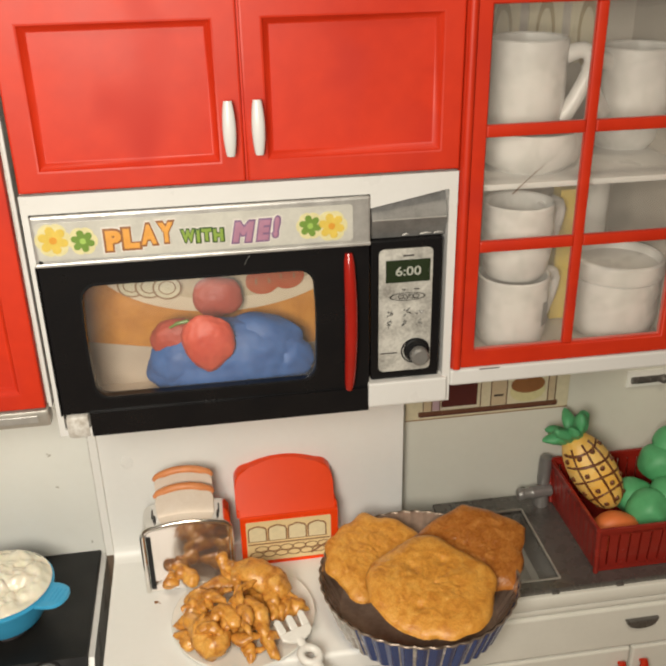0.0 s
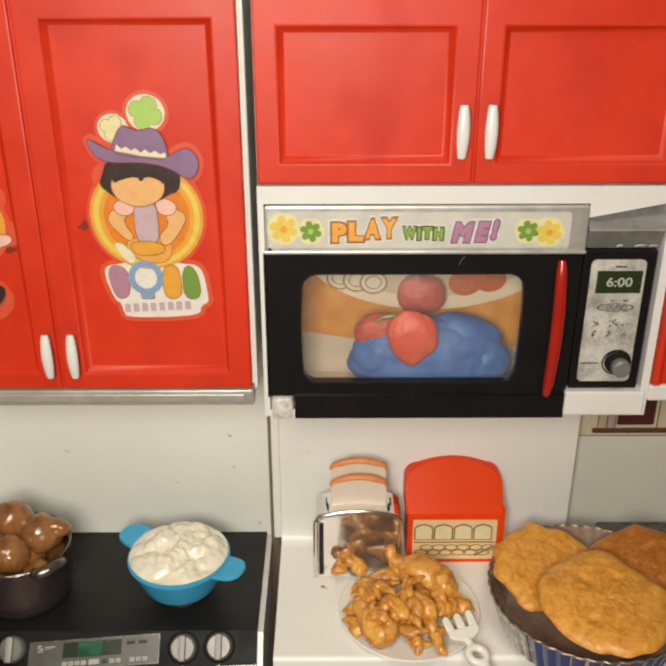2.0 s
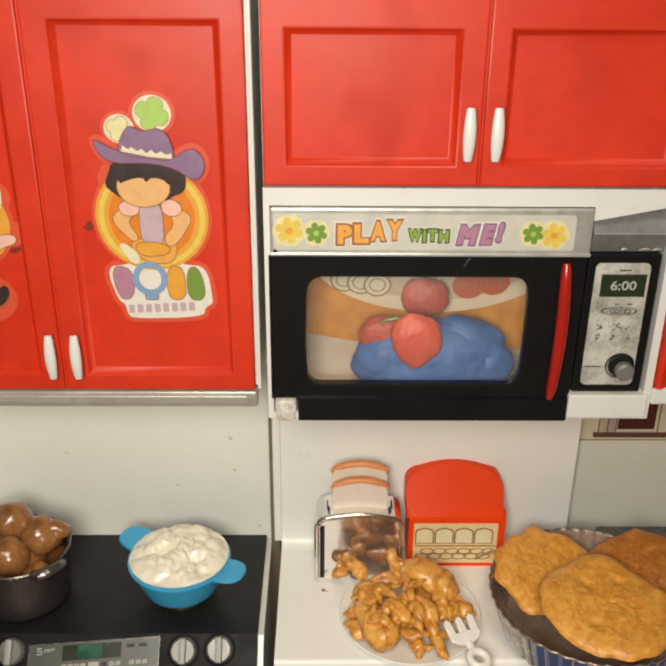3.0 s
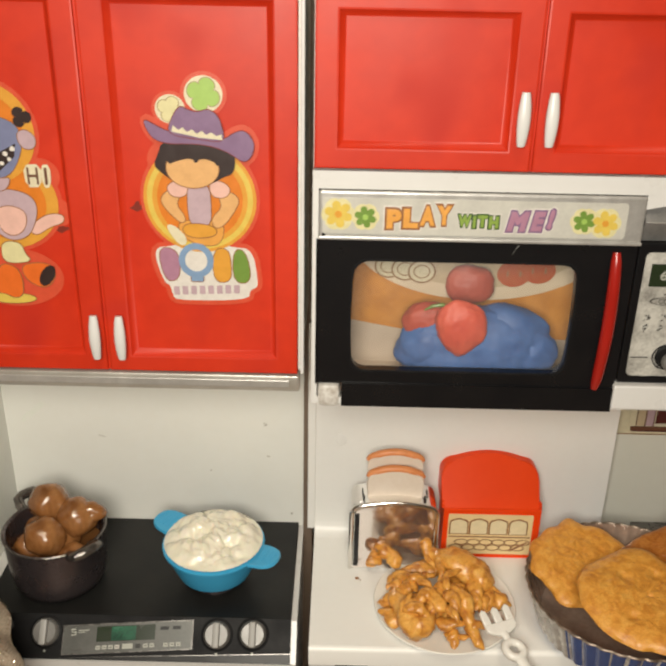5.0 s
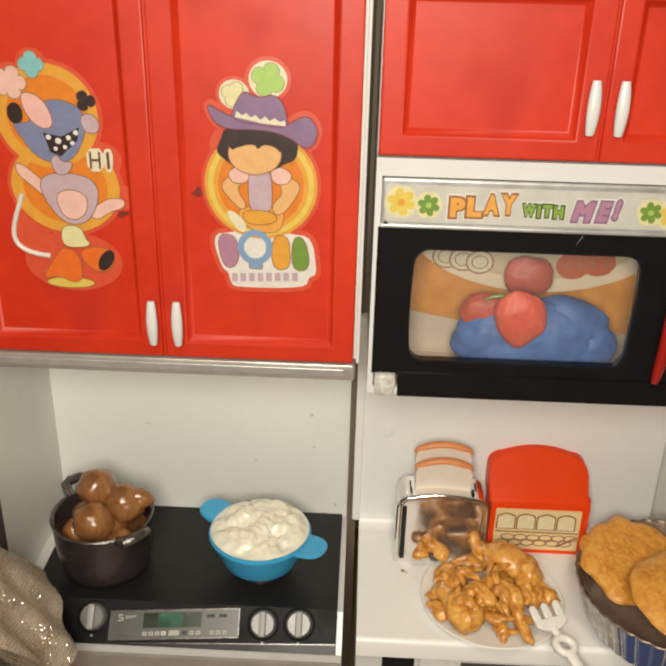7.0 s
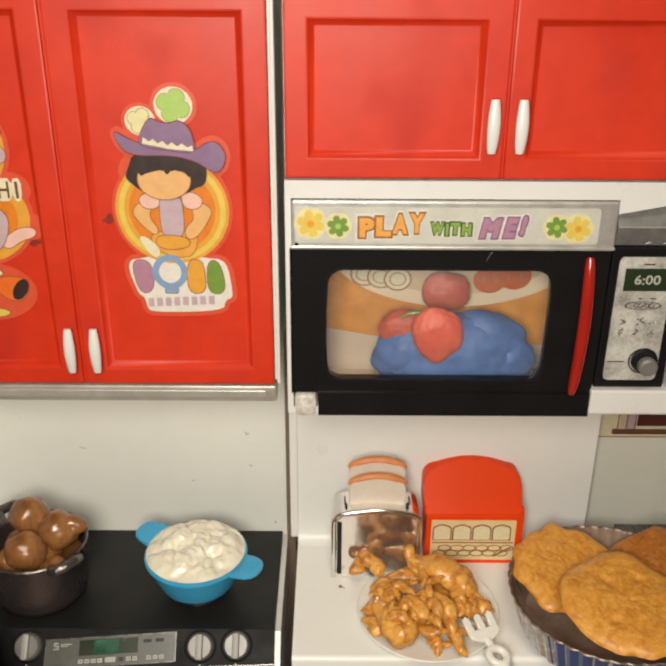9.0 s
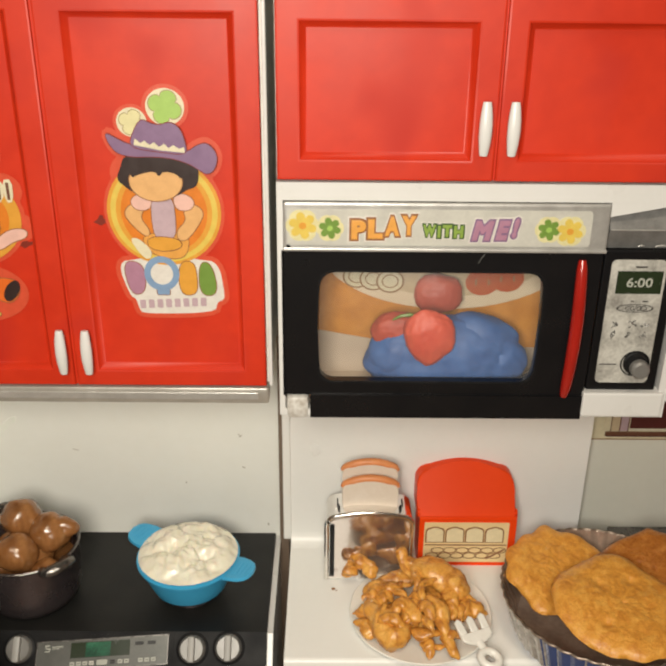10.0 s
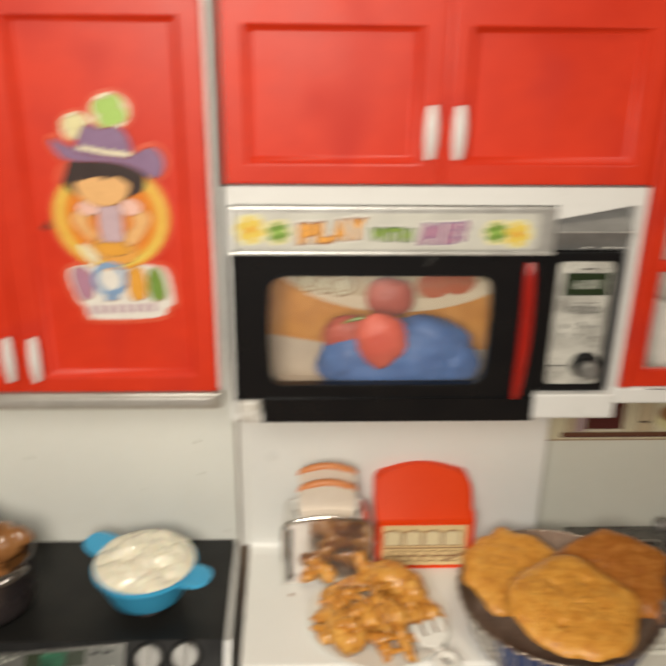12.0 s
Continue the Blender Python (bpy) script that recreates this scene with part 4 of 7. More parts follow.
show = part("display", prism(rounded(0.0684, 0.0878, 0.3338, 0.3440, 0.0003), 0.3053, 0.3056), GREEN_LCD, lcd, "dark green clock display")
letters("6:00", 0.0727, 0.0838, 0.3368, 0.3411, 0.30515, 0.0001, show, DIGIT, "digits", fat=0.015)
part("mark", prism(rounded(0.0758, 0.0806, 0.3455, 0.3462, 0.0002), 0.3054, 0.3056), DARK_LINE, lcd)
part("oval_outline", ring_flat(0.0781, 0.3270, 0.0080, 0.0019, 0.09, 0.3054, 0.3056), DARK_LINE, lcd)
part("oval_mark", prism([(0.0776, 0.3254), (0.0779, 0.3254), (0.0790, 0.3286), (0.0787, 0.3286)], 0.3054, 0.3056), DARK_LINE, lcd)
for ox, ow in ((0.0752, 0.0013), (0.0770, 0.0008), (0.0800, 0.0011), (0.0818, 0.0016)):
    part("oval_mark", ring_flat(ox, 0.3270, ow, 0.0011, 0.22, 0.3054, 0.3056, 16), DARK_LINE, lcd)
for x0, x1 in ((0.0758, 0.0772), (0.0808, 0.0834)):
    part("mark", prism(rounded(x0, x1, 0.3300, 0.3305, 0.0001), 0.3054, 0.3056), DARK_LINE, lcd)
rng = random.Random(31)
for r in range(2):
    for c in range(3):
        bx, bz = 0.0708 + 0.0064 * c, 0.3192 - 0.0048 * r
        for k in range(6 if c < 2 else 5):
            p = Vector((bx + rng.uniform(-0.0012, 0.0012), 0.3054, bz + rng.uniform(-0.0014, 0.0014)))
            q = p + Vector((rng.uniform(-0.0012, 0.0018), 0, rng.uniform(-0.0014, 0.0014)))
            part("worn_print", tube([p, p.lerp(q, 0.5) + Vector((rng.uniform(-0.0004, 0.0004), 0, rng.uniform(-0.0004, 0.0004))), q], 0.00024, 6), DARK_LINE if c < 2 else KNOB_GREY, lcd, "worn key print")
part("mark", prism(rounded(0.0664, 0.0738, 0.2998, 0.3003, 0.0001), 0.3054, 0.3056), DARK_LINE, lcd)
part("dial_ring", ring_flat(0.0822, 0.3004, 0.0066, 0.0062, 0.10, 0.3055, 0.3057, 40), STOVE_PANEL, lcd, "dark printed ring round the knob")


def turned(profile, x, y, z, n=32):
    """A lathed piece whose axis points at the viewer."""
    bm = lathe(profile, 0, 0, n)
    bm.transform(Matrix.Translation((x, y, z)) @ Matrix.Rotation(radians(90), 4, "X"))
    return bm


dial = part("knob", turned([(0, 0), (0.0056, 0), (0.0056, 0.0008), (0.0049, 0.0012), (0.0045, 0.0030), (0, 0.0030)], 0.0824, 0.3058, 0.3007), STOVE_PANEL, ctrl, "dark knob with a silver cap")
part("cap", turned([(0, 0), (0.0041, 0), (0.0040, 0.0034), (0.0032, 0.0042), (0, 0.0042)], 0.0830, 0.3030, 0.2998), KNOB_GREY, dial)

# white wall and worktop in one moulding, rounded where they meet
wall = bmesh.new()
R_IN = 0.007
prof = [(0.2925, 0.1260), (0.2925, 0.1345)] + [(0.2925 + 0.0025 * (1 - math.cos(radians(a))), 0.1345 + 0.0025 * math.sin(radians(a))) for a in (30, 60, 90)]
prof += [(0.3885 - R_IN + R_IN * math.sin(radians(a)), 0.1370 + R_IN * (1 - math.cos(radians(a)))) for a in (0, 18, 36, 54, 72, 90)] + [(0.3885, 0.2745), (0.3925, 0.2745), (0.3925, 0.1260)]
a = [wall.verts.new((MX0, y, z)) for y, z in prof]
b = [wall.verts.new((0.0976, y, z)) for y, z in prof]
wall.faces.new(a), wall.faces.new(b[::-1])
for i in range(len(prof)):
    wall.faces.new((a[i], b[i], b[(i + 1) % len(prof)], a[(i + 1) % len(prof)]))
base = thing("base_cabinet", (0.012, 0.34, 0.0), "white toy base unit with worktop, back wall and control strip", "base cabinet")
part("worktop", wall, WALL_WHITE, base, "glossy white worktop and wall in one piece")
# Dark strip added to stand in for shade in the gap; no real flange.
part("gap_shade_strip", box(-0.0828, -0.0773, 0.4040, 0.4070, 0.0, 0.4600), GAP_SHADE_SMEAR, base, "brown strip painted as the shade in the gap between two units")
part("dent", blob((-0.0606, 0.3886, 0.2020), (0.0032, 0.0005, 0.0042), 3, 0.25, 1.6, 4), GLOSS_SPOT, base, "glossy dent in the wall")
part("wall_edge", box(-0.0796, MX0 + 0.0002, 0.3865, 0.3925, 0.1400, 0.2745, 0.0006), WALL_WHITE, base)
part("body", box(MX0, 0.0984, 0.2960, 0.3900, 0.0, 0.1262, 0.0008), WHITE, base)
part("soap_drawer", box(-0.0614, -0.0447, 0.2944, 0.2965, 0.1120, 0.1238, 0.0005), STOVE_PANEL, base, "dark grey drawer front")
strip2 = part("control_strip", box(-0.0424, 0.0900, 0.2936, 0.2965, 0.1010, 0.1262, 0.0012), CERAMIC, base, "pearly control strip")
part("printed_band", box(-0.0210, 0.0185, 0.2932, 0.2938, 0.1040, 0.1236), PALE_GREY, strip2)
part("display", prism(oval(0.0035, 0.1160, 0.0100, 0.0064), 0.2928, 0.2934), GREEN_LCD, strip2, "dark green oval display")
part("display_print", prism(oval(0.0035, 0.1150, 0.0066, 0.0036), 0.2925, 0.2930), GREEN_GLOW, strip2)
part("printed_mark", prism(oval(-0.0135, 0.1185, 0.0042, 0.0018, 20), 0.2928, 0.2934), DARK_LINE, strip2)
part("knob", turned([(0, 0), (0.0062, 0), (0.0058, 0.003), (0, 0.003)], 0.0420, 0.2936, 0.1155), WHITE, strip2)

# ---- sink unit ----
SZ = 0.1398
solo("back_panel", box(0.0982, 0.300, 0.4020, 0.4060, 0.0, 0.2830), WALL_SAGE, (0.2, 0.404, 0), "pale sage plastic wall behind the sink", "wall panel", kind="structure")
sink_base = thing("base_cabinet", (0.20, 0.36, 0.0), "cream toy sink base with ridged drawers and grey pull", "base cabinet")
part("body", box(0.0990, 0.2980, 0.3200, 0.4015, 0.0, 0.1200, 0.0008), CREAM_BASE, sink_base)
part("top_edge", box(0.0990, 0.2980, 0.3120, 0.3220, 0.1290, 0.1376, 0.0012), CREAM_BASE, sink_base)
part("ridge", box(0.0990, 0.2980, 0.3134, 0.3220, 0.1235, 0.1278, 0.0010), CREAM_BASE, sink_base)
drawer = part("drawer", box(0.1010, 0.2950, 0.3128, 0.3210, 0.0920, 0.1222, 0.0015), CREAM_BASE, sink_base, "cream drawer front")
lip = prism([(0.2205 + 0.0098 * math.cos(math.pi * i / 20), 0.1134 - 0.0062 * math.sin(math.pi * i / 20)) for i in range(21)], 0.3104, 0.3130, bev=0.0008)
part("pull", lip, SINK_STEEL, drawer, "dark grey half-round pull")
lower = part("lower_door", box(0.1010, 0.2180, 0.3138, 0.3210, 0.004, 0.0895, 0.0015), CREAM_BASE, sink_base)
lower2 = part("lower_door", box(0.2192, 0.2950, 0.3138, 0.3210, 0.004, 0.0895, 0.0015), CREAM_BASE, sink_base)
part("pull", pull(0.2118, 0.064, 0.083, 0.3138, wide=0.0032), RED, lower, "red pull")
part("pull", pull(0.2254, 0.064, 0.083, 0.3138, wide=0.0032), RED, lower2, "red pull")

sink = thing("sink", (0.155, 0.355, SZ), "grey steel toy sink with drainer set in the base", "sink")


def flat_hole(x0, x1, y0, y1, hx0, hx1, hy0, hy1, z0, z1):
    bm = bmesh.new()
    loops = []
    for (a, b, c, d), z in (((x0, x1, y0, y1), z0), ((x0, x1, y0, y1), z1), ((hx0, hx1, hy0, hy1), z1), ((hx0, hx1, hy0, hy1), z0)):
        loops.append([bm.verts.new(p) for p in ((a, c, z), (b, c, z), (b, d, z), (a, d, z))])
    for p, q in zip(loops, loops[1:] + loops[:1]):
        for i in range(4):
            bm.faces.new((p[i], p[(i + 1) % 4], q[(i + 1) % 4], q[i]))
    bmesh.ops.bevel(bm, geom=[e for e in bm.edges if all(abs(v.co.z - z1) < 1e-6 for v in e.verts)], offset=0.0006, segments=2, profile=0.5, affect="EDGES")
    return bm


part("rim", flat_hole(0.1205, 0.2960, 0.3150, 0.4005, 0.1275, 0.1735, 0.3230, 0.3860, 0.1372, SZ + 0.0006), SINK_STEEL, sink, "grey steel rim and drainer")
bowl = bmesh.new()
levels = [(SZ - 0.0006, -0.0004), (0.1300, 0.0012), (0.1235, 0.0034), (0.1218, 0.0070)]
loops = [[bowl.verts.new(p) for p in ((0.1275 + k, 0.3230 + k, z), (0.1735 - k, 0.3230 + k, z), (0.1735 - k, 0.3860 - k, z), (0.1275 + k, 0.3860 - k, z))] for z, k in levels]
for p, q in zip(loops, loops[1:]):
    for i in range(4):
        bowl.faces.new((p[i], p[(i + 1) % 4], q[(i + 1) % 4], q[i]))
bowl.faces.new(loops[-1])
part("basin", bowl, BASIN_STEEL, sink, "sunk basin")
# Lighter tubes paint the highlight that runs along the basin edge.
for p, q in ((0, 1), (1, 2), (2, 3), (3, 0)):
    ends = [Vector(((0.1275, 0.1735, 0.1735, 0.1275)[n], (0.3230, 0.3230, 0.3860, 0.3860)[n], SZ + 0.0004)) for n in (p, q)]
    part("basin_rim_glint", tube(ends, 0.0007, 8), STEEL_TRIM, sink, "basin edge with its highlight painted in lighter steel")
for tx in (0.1655, 0.2030):
    part("clip", box(tx, tx + 0.0042, 0.3138, 0.3156, 0.1345, 0.1392, 0.0004), SINK_STEEL, sink)
tap = thing("tap", (0.1872, 0.3895, SZ), "short grey plastic sink tap with sideways spout", "tap")
part("base", lathe([(0, SZ), (0.0048, SZ), (0.0046, SZ + 0.0050), (0.0040, SZ + 0.0085), (0, SZ + 0.0085)], 0.1872, 0.3895, 20), TAP_GREY, tap)
part("spout", tube([(0.1706, 0.3880, 0.1502), (0.1710, 0.3880, 0.1502), (0.1722, 0.3880, 0.1502), (0.1742, 0.3882, 0.1502), (0.1750, 0.3882, 0.1502), (0.1760, 0.3883, 0.1502), (0.1790, 0.3885, 0.1502), (0.1800, 0.3886, 0.1502), (0.1925, 0.3895, 0.1502), (0.1932, 0.3895, 0.1502)], [0.0012, 0.0034, 0.0042, 0.0042, 0.0032, 0.0034, 0.0034, 0.0040, 0.0040, 0.0034], 16), TAP_GREY, tap)
part("lever", tube([(0.1890, 0.3925, 0.1520), (0.1890, 0.3925, 0.1555), (0.1895, 0.3930, 0.1700), (0.1895, 0.3930, 0.1728), (0.1895, 0.3930, 0.1738)], [0.0034, 0.0040, 0.0042, 0.0036, 0.0018], 14, up=(0, -1, 0)), TAP_GREY, tap)
poster = thing("wall_print", (0.153, 0.4015, 0.203), "small printed picture of kitchen shelves stuck on the wall", "picture")
part("paper", box(0.1018, 0.2028, 0.4008, 0.4018, 0.2030, 0.2560), INK["ivory"], poster)
part("printed_shelf", box(0.1095, 0.1960, 0.4004, 0.4007, 0.2055, 0.2085), INK["umber"], poster)
part("printed_shelf", box(0.1105, 0.1950, 0.4002, 0.4005, 0.2052, 0.2060), INK["wine"], poster)
part("printed_box", box(0.1235, 0.1452, 0.4003, 0.4006, 0.2108, 0.2450), INK["wine"], poster)
for k in range(3):
    part("printed_book", box(0.1080 + 0.0050 * k, 0.1122 + 0.0050 * k, 0.4003, 0.4006, 0.2090, 0.2400 + 0.003 * k), INK[("ivory", "tan", "lilac")[k]], poster)
for lx in (0.1120, 0.1172, 0.1222, 0.1470, 0.1535, 0.1632, 0.1890, 0.1938):
    part("printed_line", box(lx, lx + 0.0005, 0.4000, 0.4003, 0.2086, 0.2450), INK["umber"], poster)
part("printed_line", box(0.1225, 0.1460, 0.4000, 0.4003, 0.2098, 0.2103), INK["white"], poster)
part("printed_edge", box(0.1018, 0.2028, 0.4004, 0.4007, 0.2030, 0.2036), INK["cocoa"], poster)
part("printed_jar", box(0.1540, 0.1630, 0.4003, 0.4006, 0.2090, 0.2380), INK["tan"], poster)
part("printed_mark", box(0.1555, 0.1615, 0.4001, 0.4003, 0.2150, 0.2162), INK["dark"], poster)
part("printed_cup", prism(oval(0.1765, 0.2170, 0.0110, 0.0075), 0.4003, 0.4006), INK["pale_yellow"], poster)
part("printed_drink", prism(oval(0.1765, 0.2215, 0.0105, 0.0058), 0.4000, 0.4003), INK["brown"], poster)
part("printed_book", box(0.1900, 0.1935, 0.4003, 0.4006, 0.2090, 0.2360), INK["tan"], poster)
rod = thing("towel_rail", (0.262, 0.4000, 0.2175), "dark grey printed rail with round end on the wall", "towel rail")
part("rail", tube([(0.2425, 0.3995, 0.2172), (0.2640, 0.3995, 0.2172)], 0.0022, 10), SINK_STEEL, rod)
part("end_knob", blob((0.2625, 0.3985, 0.2172), (0.0030, 0.0030, 0.0030), 1, 0.0, 1, 2), SINK_STEEL, rod)
part("plate", box(0.2400, 0.2900, 0.4008, 0.4018, 0.2120, 0.2230), WALL_CREAM, rod)

# ---- glazed cupboard over the sink ----
GX0, GX1 = 0.0990, 0.2090
glazed = thing("display_cupboard", (0.15, 0.35, 0.2816), "red glazed toy cupboard filled with white crockery", "display cupboard")
carc = frame_prism([(0.0985, 0.2816), (0.2130, 0.2816), (0.2130, LTOP), (0.0985, LTOP)], [(0.1010, 0.2880), (0.2105, 0.2880), (0.2105, LTOP - 0.003), (0.1010, LTOP - 0.003)], 0.3095, 0.4010)
part("carcass", carc, CASE_GREY, glazed, "dull grey carcass")
part("back", box(0.1010, 0.2105, 0.3920, 0.4000, 0.2880, LTOP - 0.003), CASE_GREY, glazed)
part("lower_lip", box(0.0985, 0.2300, 0.3040, 0.3110, 0.2812, 0.2892, 0.0010), WHITE, glazed, "white lower lip")
part("scuff", box(0.1120, 0.1215, 0.3037, 0.3041, 0.2886, 0.2889), DARK_LINE, glazed)
part("shelf", box(0.1012, 0.2103, 0.3140, 0.3915, 0.3690, 0.3716, 0.0004), WHITE, glazed)
bars = frame_prism([(GX0, 0.2896), (GX1, 0.2896), (GX1, 0.4585), (GX0, 0.4585)], [(0.1092, 0.2976), (0.1990, 0.2976), (0.1990, 0.4448), (0.1092, 0.4448)], 0.3045, 0.3090)
front = [e for e in bars.edges if all(v.co.y < 0.3046 for v in e.verts)]
bmesh.ops.bevel(bars, geom=[e for e in front if min(abs(e.verts[0].co.x - e.verts[1].co.x), abs(e.verts[0].co.z - e.verts[1].co.z)) < 1e-6], offset=0.0007, segments=2, profile=0.5, affect="EDGES")
gdoor = part("door", bars, RED, glazed, "red door surround")
part("glazing_bar", box(0.1512, 0.1556, 0.3048, 0.3085, 0.2976, 0.4448, 0.0007), RED, gdoor)
for zc in (0.3470, 0.3965):
    for xa, xb in ((0.1092, 0.1512), (0.1556, 0.1990)):
        part("glazing_bar", box(xa, xb, 0.3050, 0.3083, zc - 0.0025, zc + 0.0025, 0.0007), RED, gdoor)
part("hinge_edge", tube([(GX0 + 0.0022, 0.3046, 0.2900), (GX0 + 0.0022, 0.3046, 0.4585)], 0.0020, 10), RED, gdoor)
for xa, xb in ((0.1086, 0.1518), (0.1550, 0.1996)):
    for za, zb in ((0.2970, 0.3452), (0.3488, 0.3946), (0.3984, 0.4454)):
        g = part("pane", box(xa, xb, 0.3066, 0.3070, za, zb), GLASS, gdoor, "clear pane")
        g.visible_shadow = False

part("scratch", tube([(0.1223, 0.3062, 0.3695), (0.1281, 0.3062, 0.3751), (0.1358, 0.3062, 0.3818)], [0.0004, 0.0002, 0.0001], 6), GAP_SHADE_SMEAR, gdoor, "grey smear across the glazing")


def mug(cx, cy, z, r, h, side, label):
    ob = thing("mug", (cx, cy, z), label, "mug", "crockery in the glazed cupboard")
    part("bowl", lathe([(0, z + 0.0012), (r * 0.80, z), (r * 0.92, z + 0.003), (r, z + h * 0.35), (r, z + h - 0.0006), (r * 0.96, z + h), (r * 0.91, z + h - 0.0006), (r * 0.91, z + h * 0.4), (r * 0.8, z + 0.004), (0, z + 0.003)], cx, cy, 36), CERAMIC, ob)
    if side:
        a0 = math.atan2(side[1], side[0])
        pts = []
        for d, up in ((-0.0006, 0.10), (0.0020, 0.18), (0.0052, 0.34), (0.0080, 0.50), (0.0098, 0.63), (0.0104, 0.74), (0.0092, 0.82), (0.0062, 0.86), (0.0030, 0.84), (-0.0006, 0.80)):
            d += r * 0.97
            pts.append((cx + d * math.cos(a0), cy + d * math.sin(a0), z + h * up))
        part("handle", tube(pts, [0.0033 + 0.0005 * abs(i - 4.5) / 4.5 for i in range(10)], 14, up=(-math.sin(a0), math.cos(a0), 0)), CERAMIC, ob)
    return ob


def dish(cx, cy, z, r, h, label):
    ob = lathe([(0, z + 0.001), (r * 0.74, z), (r * 0.80, z + 0.0016), (r * 0.93, z + h * 0.22), (r, z + h * 0.5), (r, z + h * 0.94), (r * 0.985, z + h), (r * 0.95, z + h * 0.96), (r * 0.90, z + h * 0.4), (r * 0.7, z + 0.004), (0, z + 0.003)], cx, cy, 48)
    return solo("dish", ob, CERAMIC, (cx, cy, z), label, "dish", "crockery in the glazed cupboard")


dish(0.1415, 0.3420, 0.3716, 0.0235, 0.0180, "white ceramic dish under a mug on the shelf")
mug(0.1370, 0.3400, 0.3896, 0.0174, 0.0385, (1.0, -0.30), "white ceramic mug with a big loop handle")
dish(0.2000, 0.3700, 0.3716, 0.0180, 0.0190, "white ceramic dish on the far end of the shelf")
mug(0.1925, 0.3480, 0.3906, 0.0172, 0.0310, (-1.0, -0.25), "white ceramic mug facing away beside its neighbour")
low_cup = mug(0.1360, 0.3330, 0.2880, 0.0170, 0.0350, (1.0, 0.45), "white ceramic cup with a grey label, under another cup")
mark = bmesh.new()
rows = [[mark.verts.new((0.1360 + 0.0172 * math.cos(a), 0.3330 + 0.0172 * math.sin(a), z)) for z in (0.3000, 0.3120)] for a in (-0.95 + 0.07 * i for i in range(6))]
for p, q in zip(rows, rows[1:]):
    mark.faces.new((p[0], q[0], q[1], p[1]))
part("printed_label", mark, DULL_SILVER, low_cup, "grey printed label")
mug(0.1360, 0.3330, 0.3230, 0.0162, 0.0350, (1.0, 0.45), "white ceramic cup stacked on another cup")
mug(0.1600, 0.3740, 0.2880, 0.0110, 0.0460, None, "white ceramic beaker behind the glazing bar")
mug(0.1890, 0.3360, 0.2880, 0.0212, 0.0300, None, "wide white ceramic jar with a rim")
solo("jar_lid", lathe([(0, 0.3182), (0.0204, 0.3182), (0.0220, 0.3186), (0.0223, 0.3198), (0.0219, 0.3262), (0.0206, 0.3272), (0.0198, 0.3266), (0.0190, 0.3230), (0, 0.3226)], 0.1890, 0.3360, 48), CERAMIC, (0.1890, 0.3360, 0.3182), "shallow white ceramic cover on the wide jar", "lid", "crockery in the glazed cupboard")
mug(0.1900, 0.3700, 0.2880, 0.0068, 0.0720, None, "slim white ceramic tumbler")
solo("carton", box(0.1632, 0.1724, 0.3500, 0.3600, 0.2882, 0.3560, 0.0006), INK["yellow"], (0.168, 0.355, 0.2882), "dull yellow carton standing behind the cups", "carton")
for k in range(4):
    ac = 0.1215 + 0.0215 * k
    part("printed_panel", box(ac - 0.0085, ac + 0.0085, 0.3912, 0.3919, 0.4080, 0.4540), INK["ivory"], glazed, "cream panel printed on the back")
    part("printed_arch", ring_flat(ac, 0.4225, 0.0048, 0.0165, 0.30, 0.3908, 0.3911), INK["olive"], glazed, "olive arch printed on the back")

# ---- stickers on the cupboard doors: flat plain shapes in rings ----
SY = 0.3197


def sticker(name, label):
    return thing(name, (-0.17, SY, 0.32), label, "sticker")


U = 1 / 5450.0
LAYER = {}


def soften(pts, times=2):
    """Corners of an outline cut twice, so that it runs round."""
    for _ in range(times):
        out = []
        for (ax0, az0), (ax1, az1) in zip(pts, pts[1:] + pts[:1]):
            out += [(ax0 * 0.75 + ax1 * 0.25, az0 * 0.75 + az1 * 0.25), (ax0 * 0.25 + ax1 * 0.75, az0 * 0.25 + az1 * 0.75)]
        pts = out
    return pts


def grown(pts, d):
    """An outline moved outward by d along its own normals."""
    area = sum(p[0] * q[1] - q[0] * p[1] for p, q in zip(pts, pts[1:] + pts[:1]))
    side, out = (1 if area > 0 else -1), []
    for p, q, r in zip(pts[-1:] + pts[:-1], pts, pts[1:] + pts[:1]):
        tx, tz = r[0] - p[0], r[1] - p[1]
        n = math.hypot(tx, tz) or 1.0
        out.append((q[0] + side * d * tz / n, q[1] - side * d * tx / n))
    return out


def flat(ob, name, pts, ink, layer, label="", parent=None):
    """One printed shape; higher layers lie nearer the viewer, and no two share a plane."""
    LAYER[(ob, layer)] = LAYER.get((ob, layer), 0) + 1
    y = SY - 0.00014 * layer - 0.000013 * LAYER[(ob, layer)]
    if name.split("_")[0] in ("body", "round", "foot", "badge", "flower", "arm") and ink not in ("white", "ivory", "halo") and name not in ("badge_bar", "flower_backing"):
        part(name + "_line", prism(grown(pts, 2.0 * U), y + 0.0000065, y + 0.0000125), INK["brown" if name != "flower" else "olive"], parent or ob)
    return part(name, prism(pts, y, y + 0.00001), INK[ink], parent or ob, label)


sb = sticker("sticker", "die-cut sticker of plain colour shapes, purple brim over an amber ring")
bx, bz = -0.1242, 0.3640
for cx, cz, rx, rz in ((0, 0, 140, 140), (0, 90, 118, 70), (-58, 206, 42, 40), (18, 240, 52, 50)):
    flat(sb, "sticker_edge", oval(bx + cx * U, bz + cz * U, rx * U, rz * U), "halo", 1)
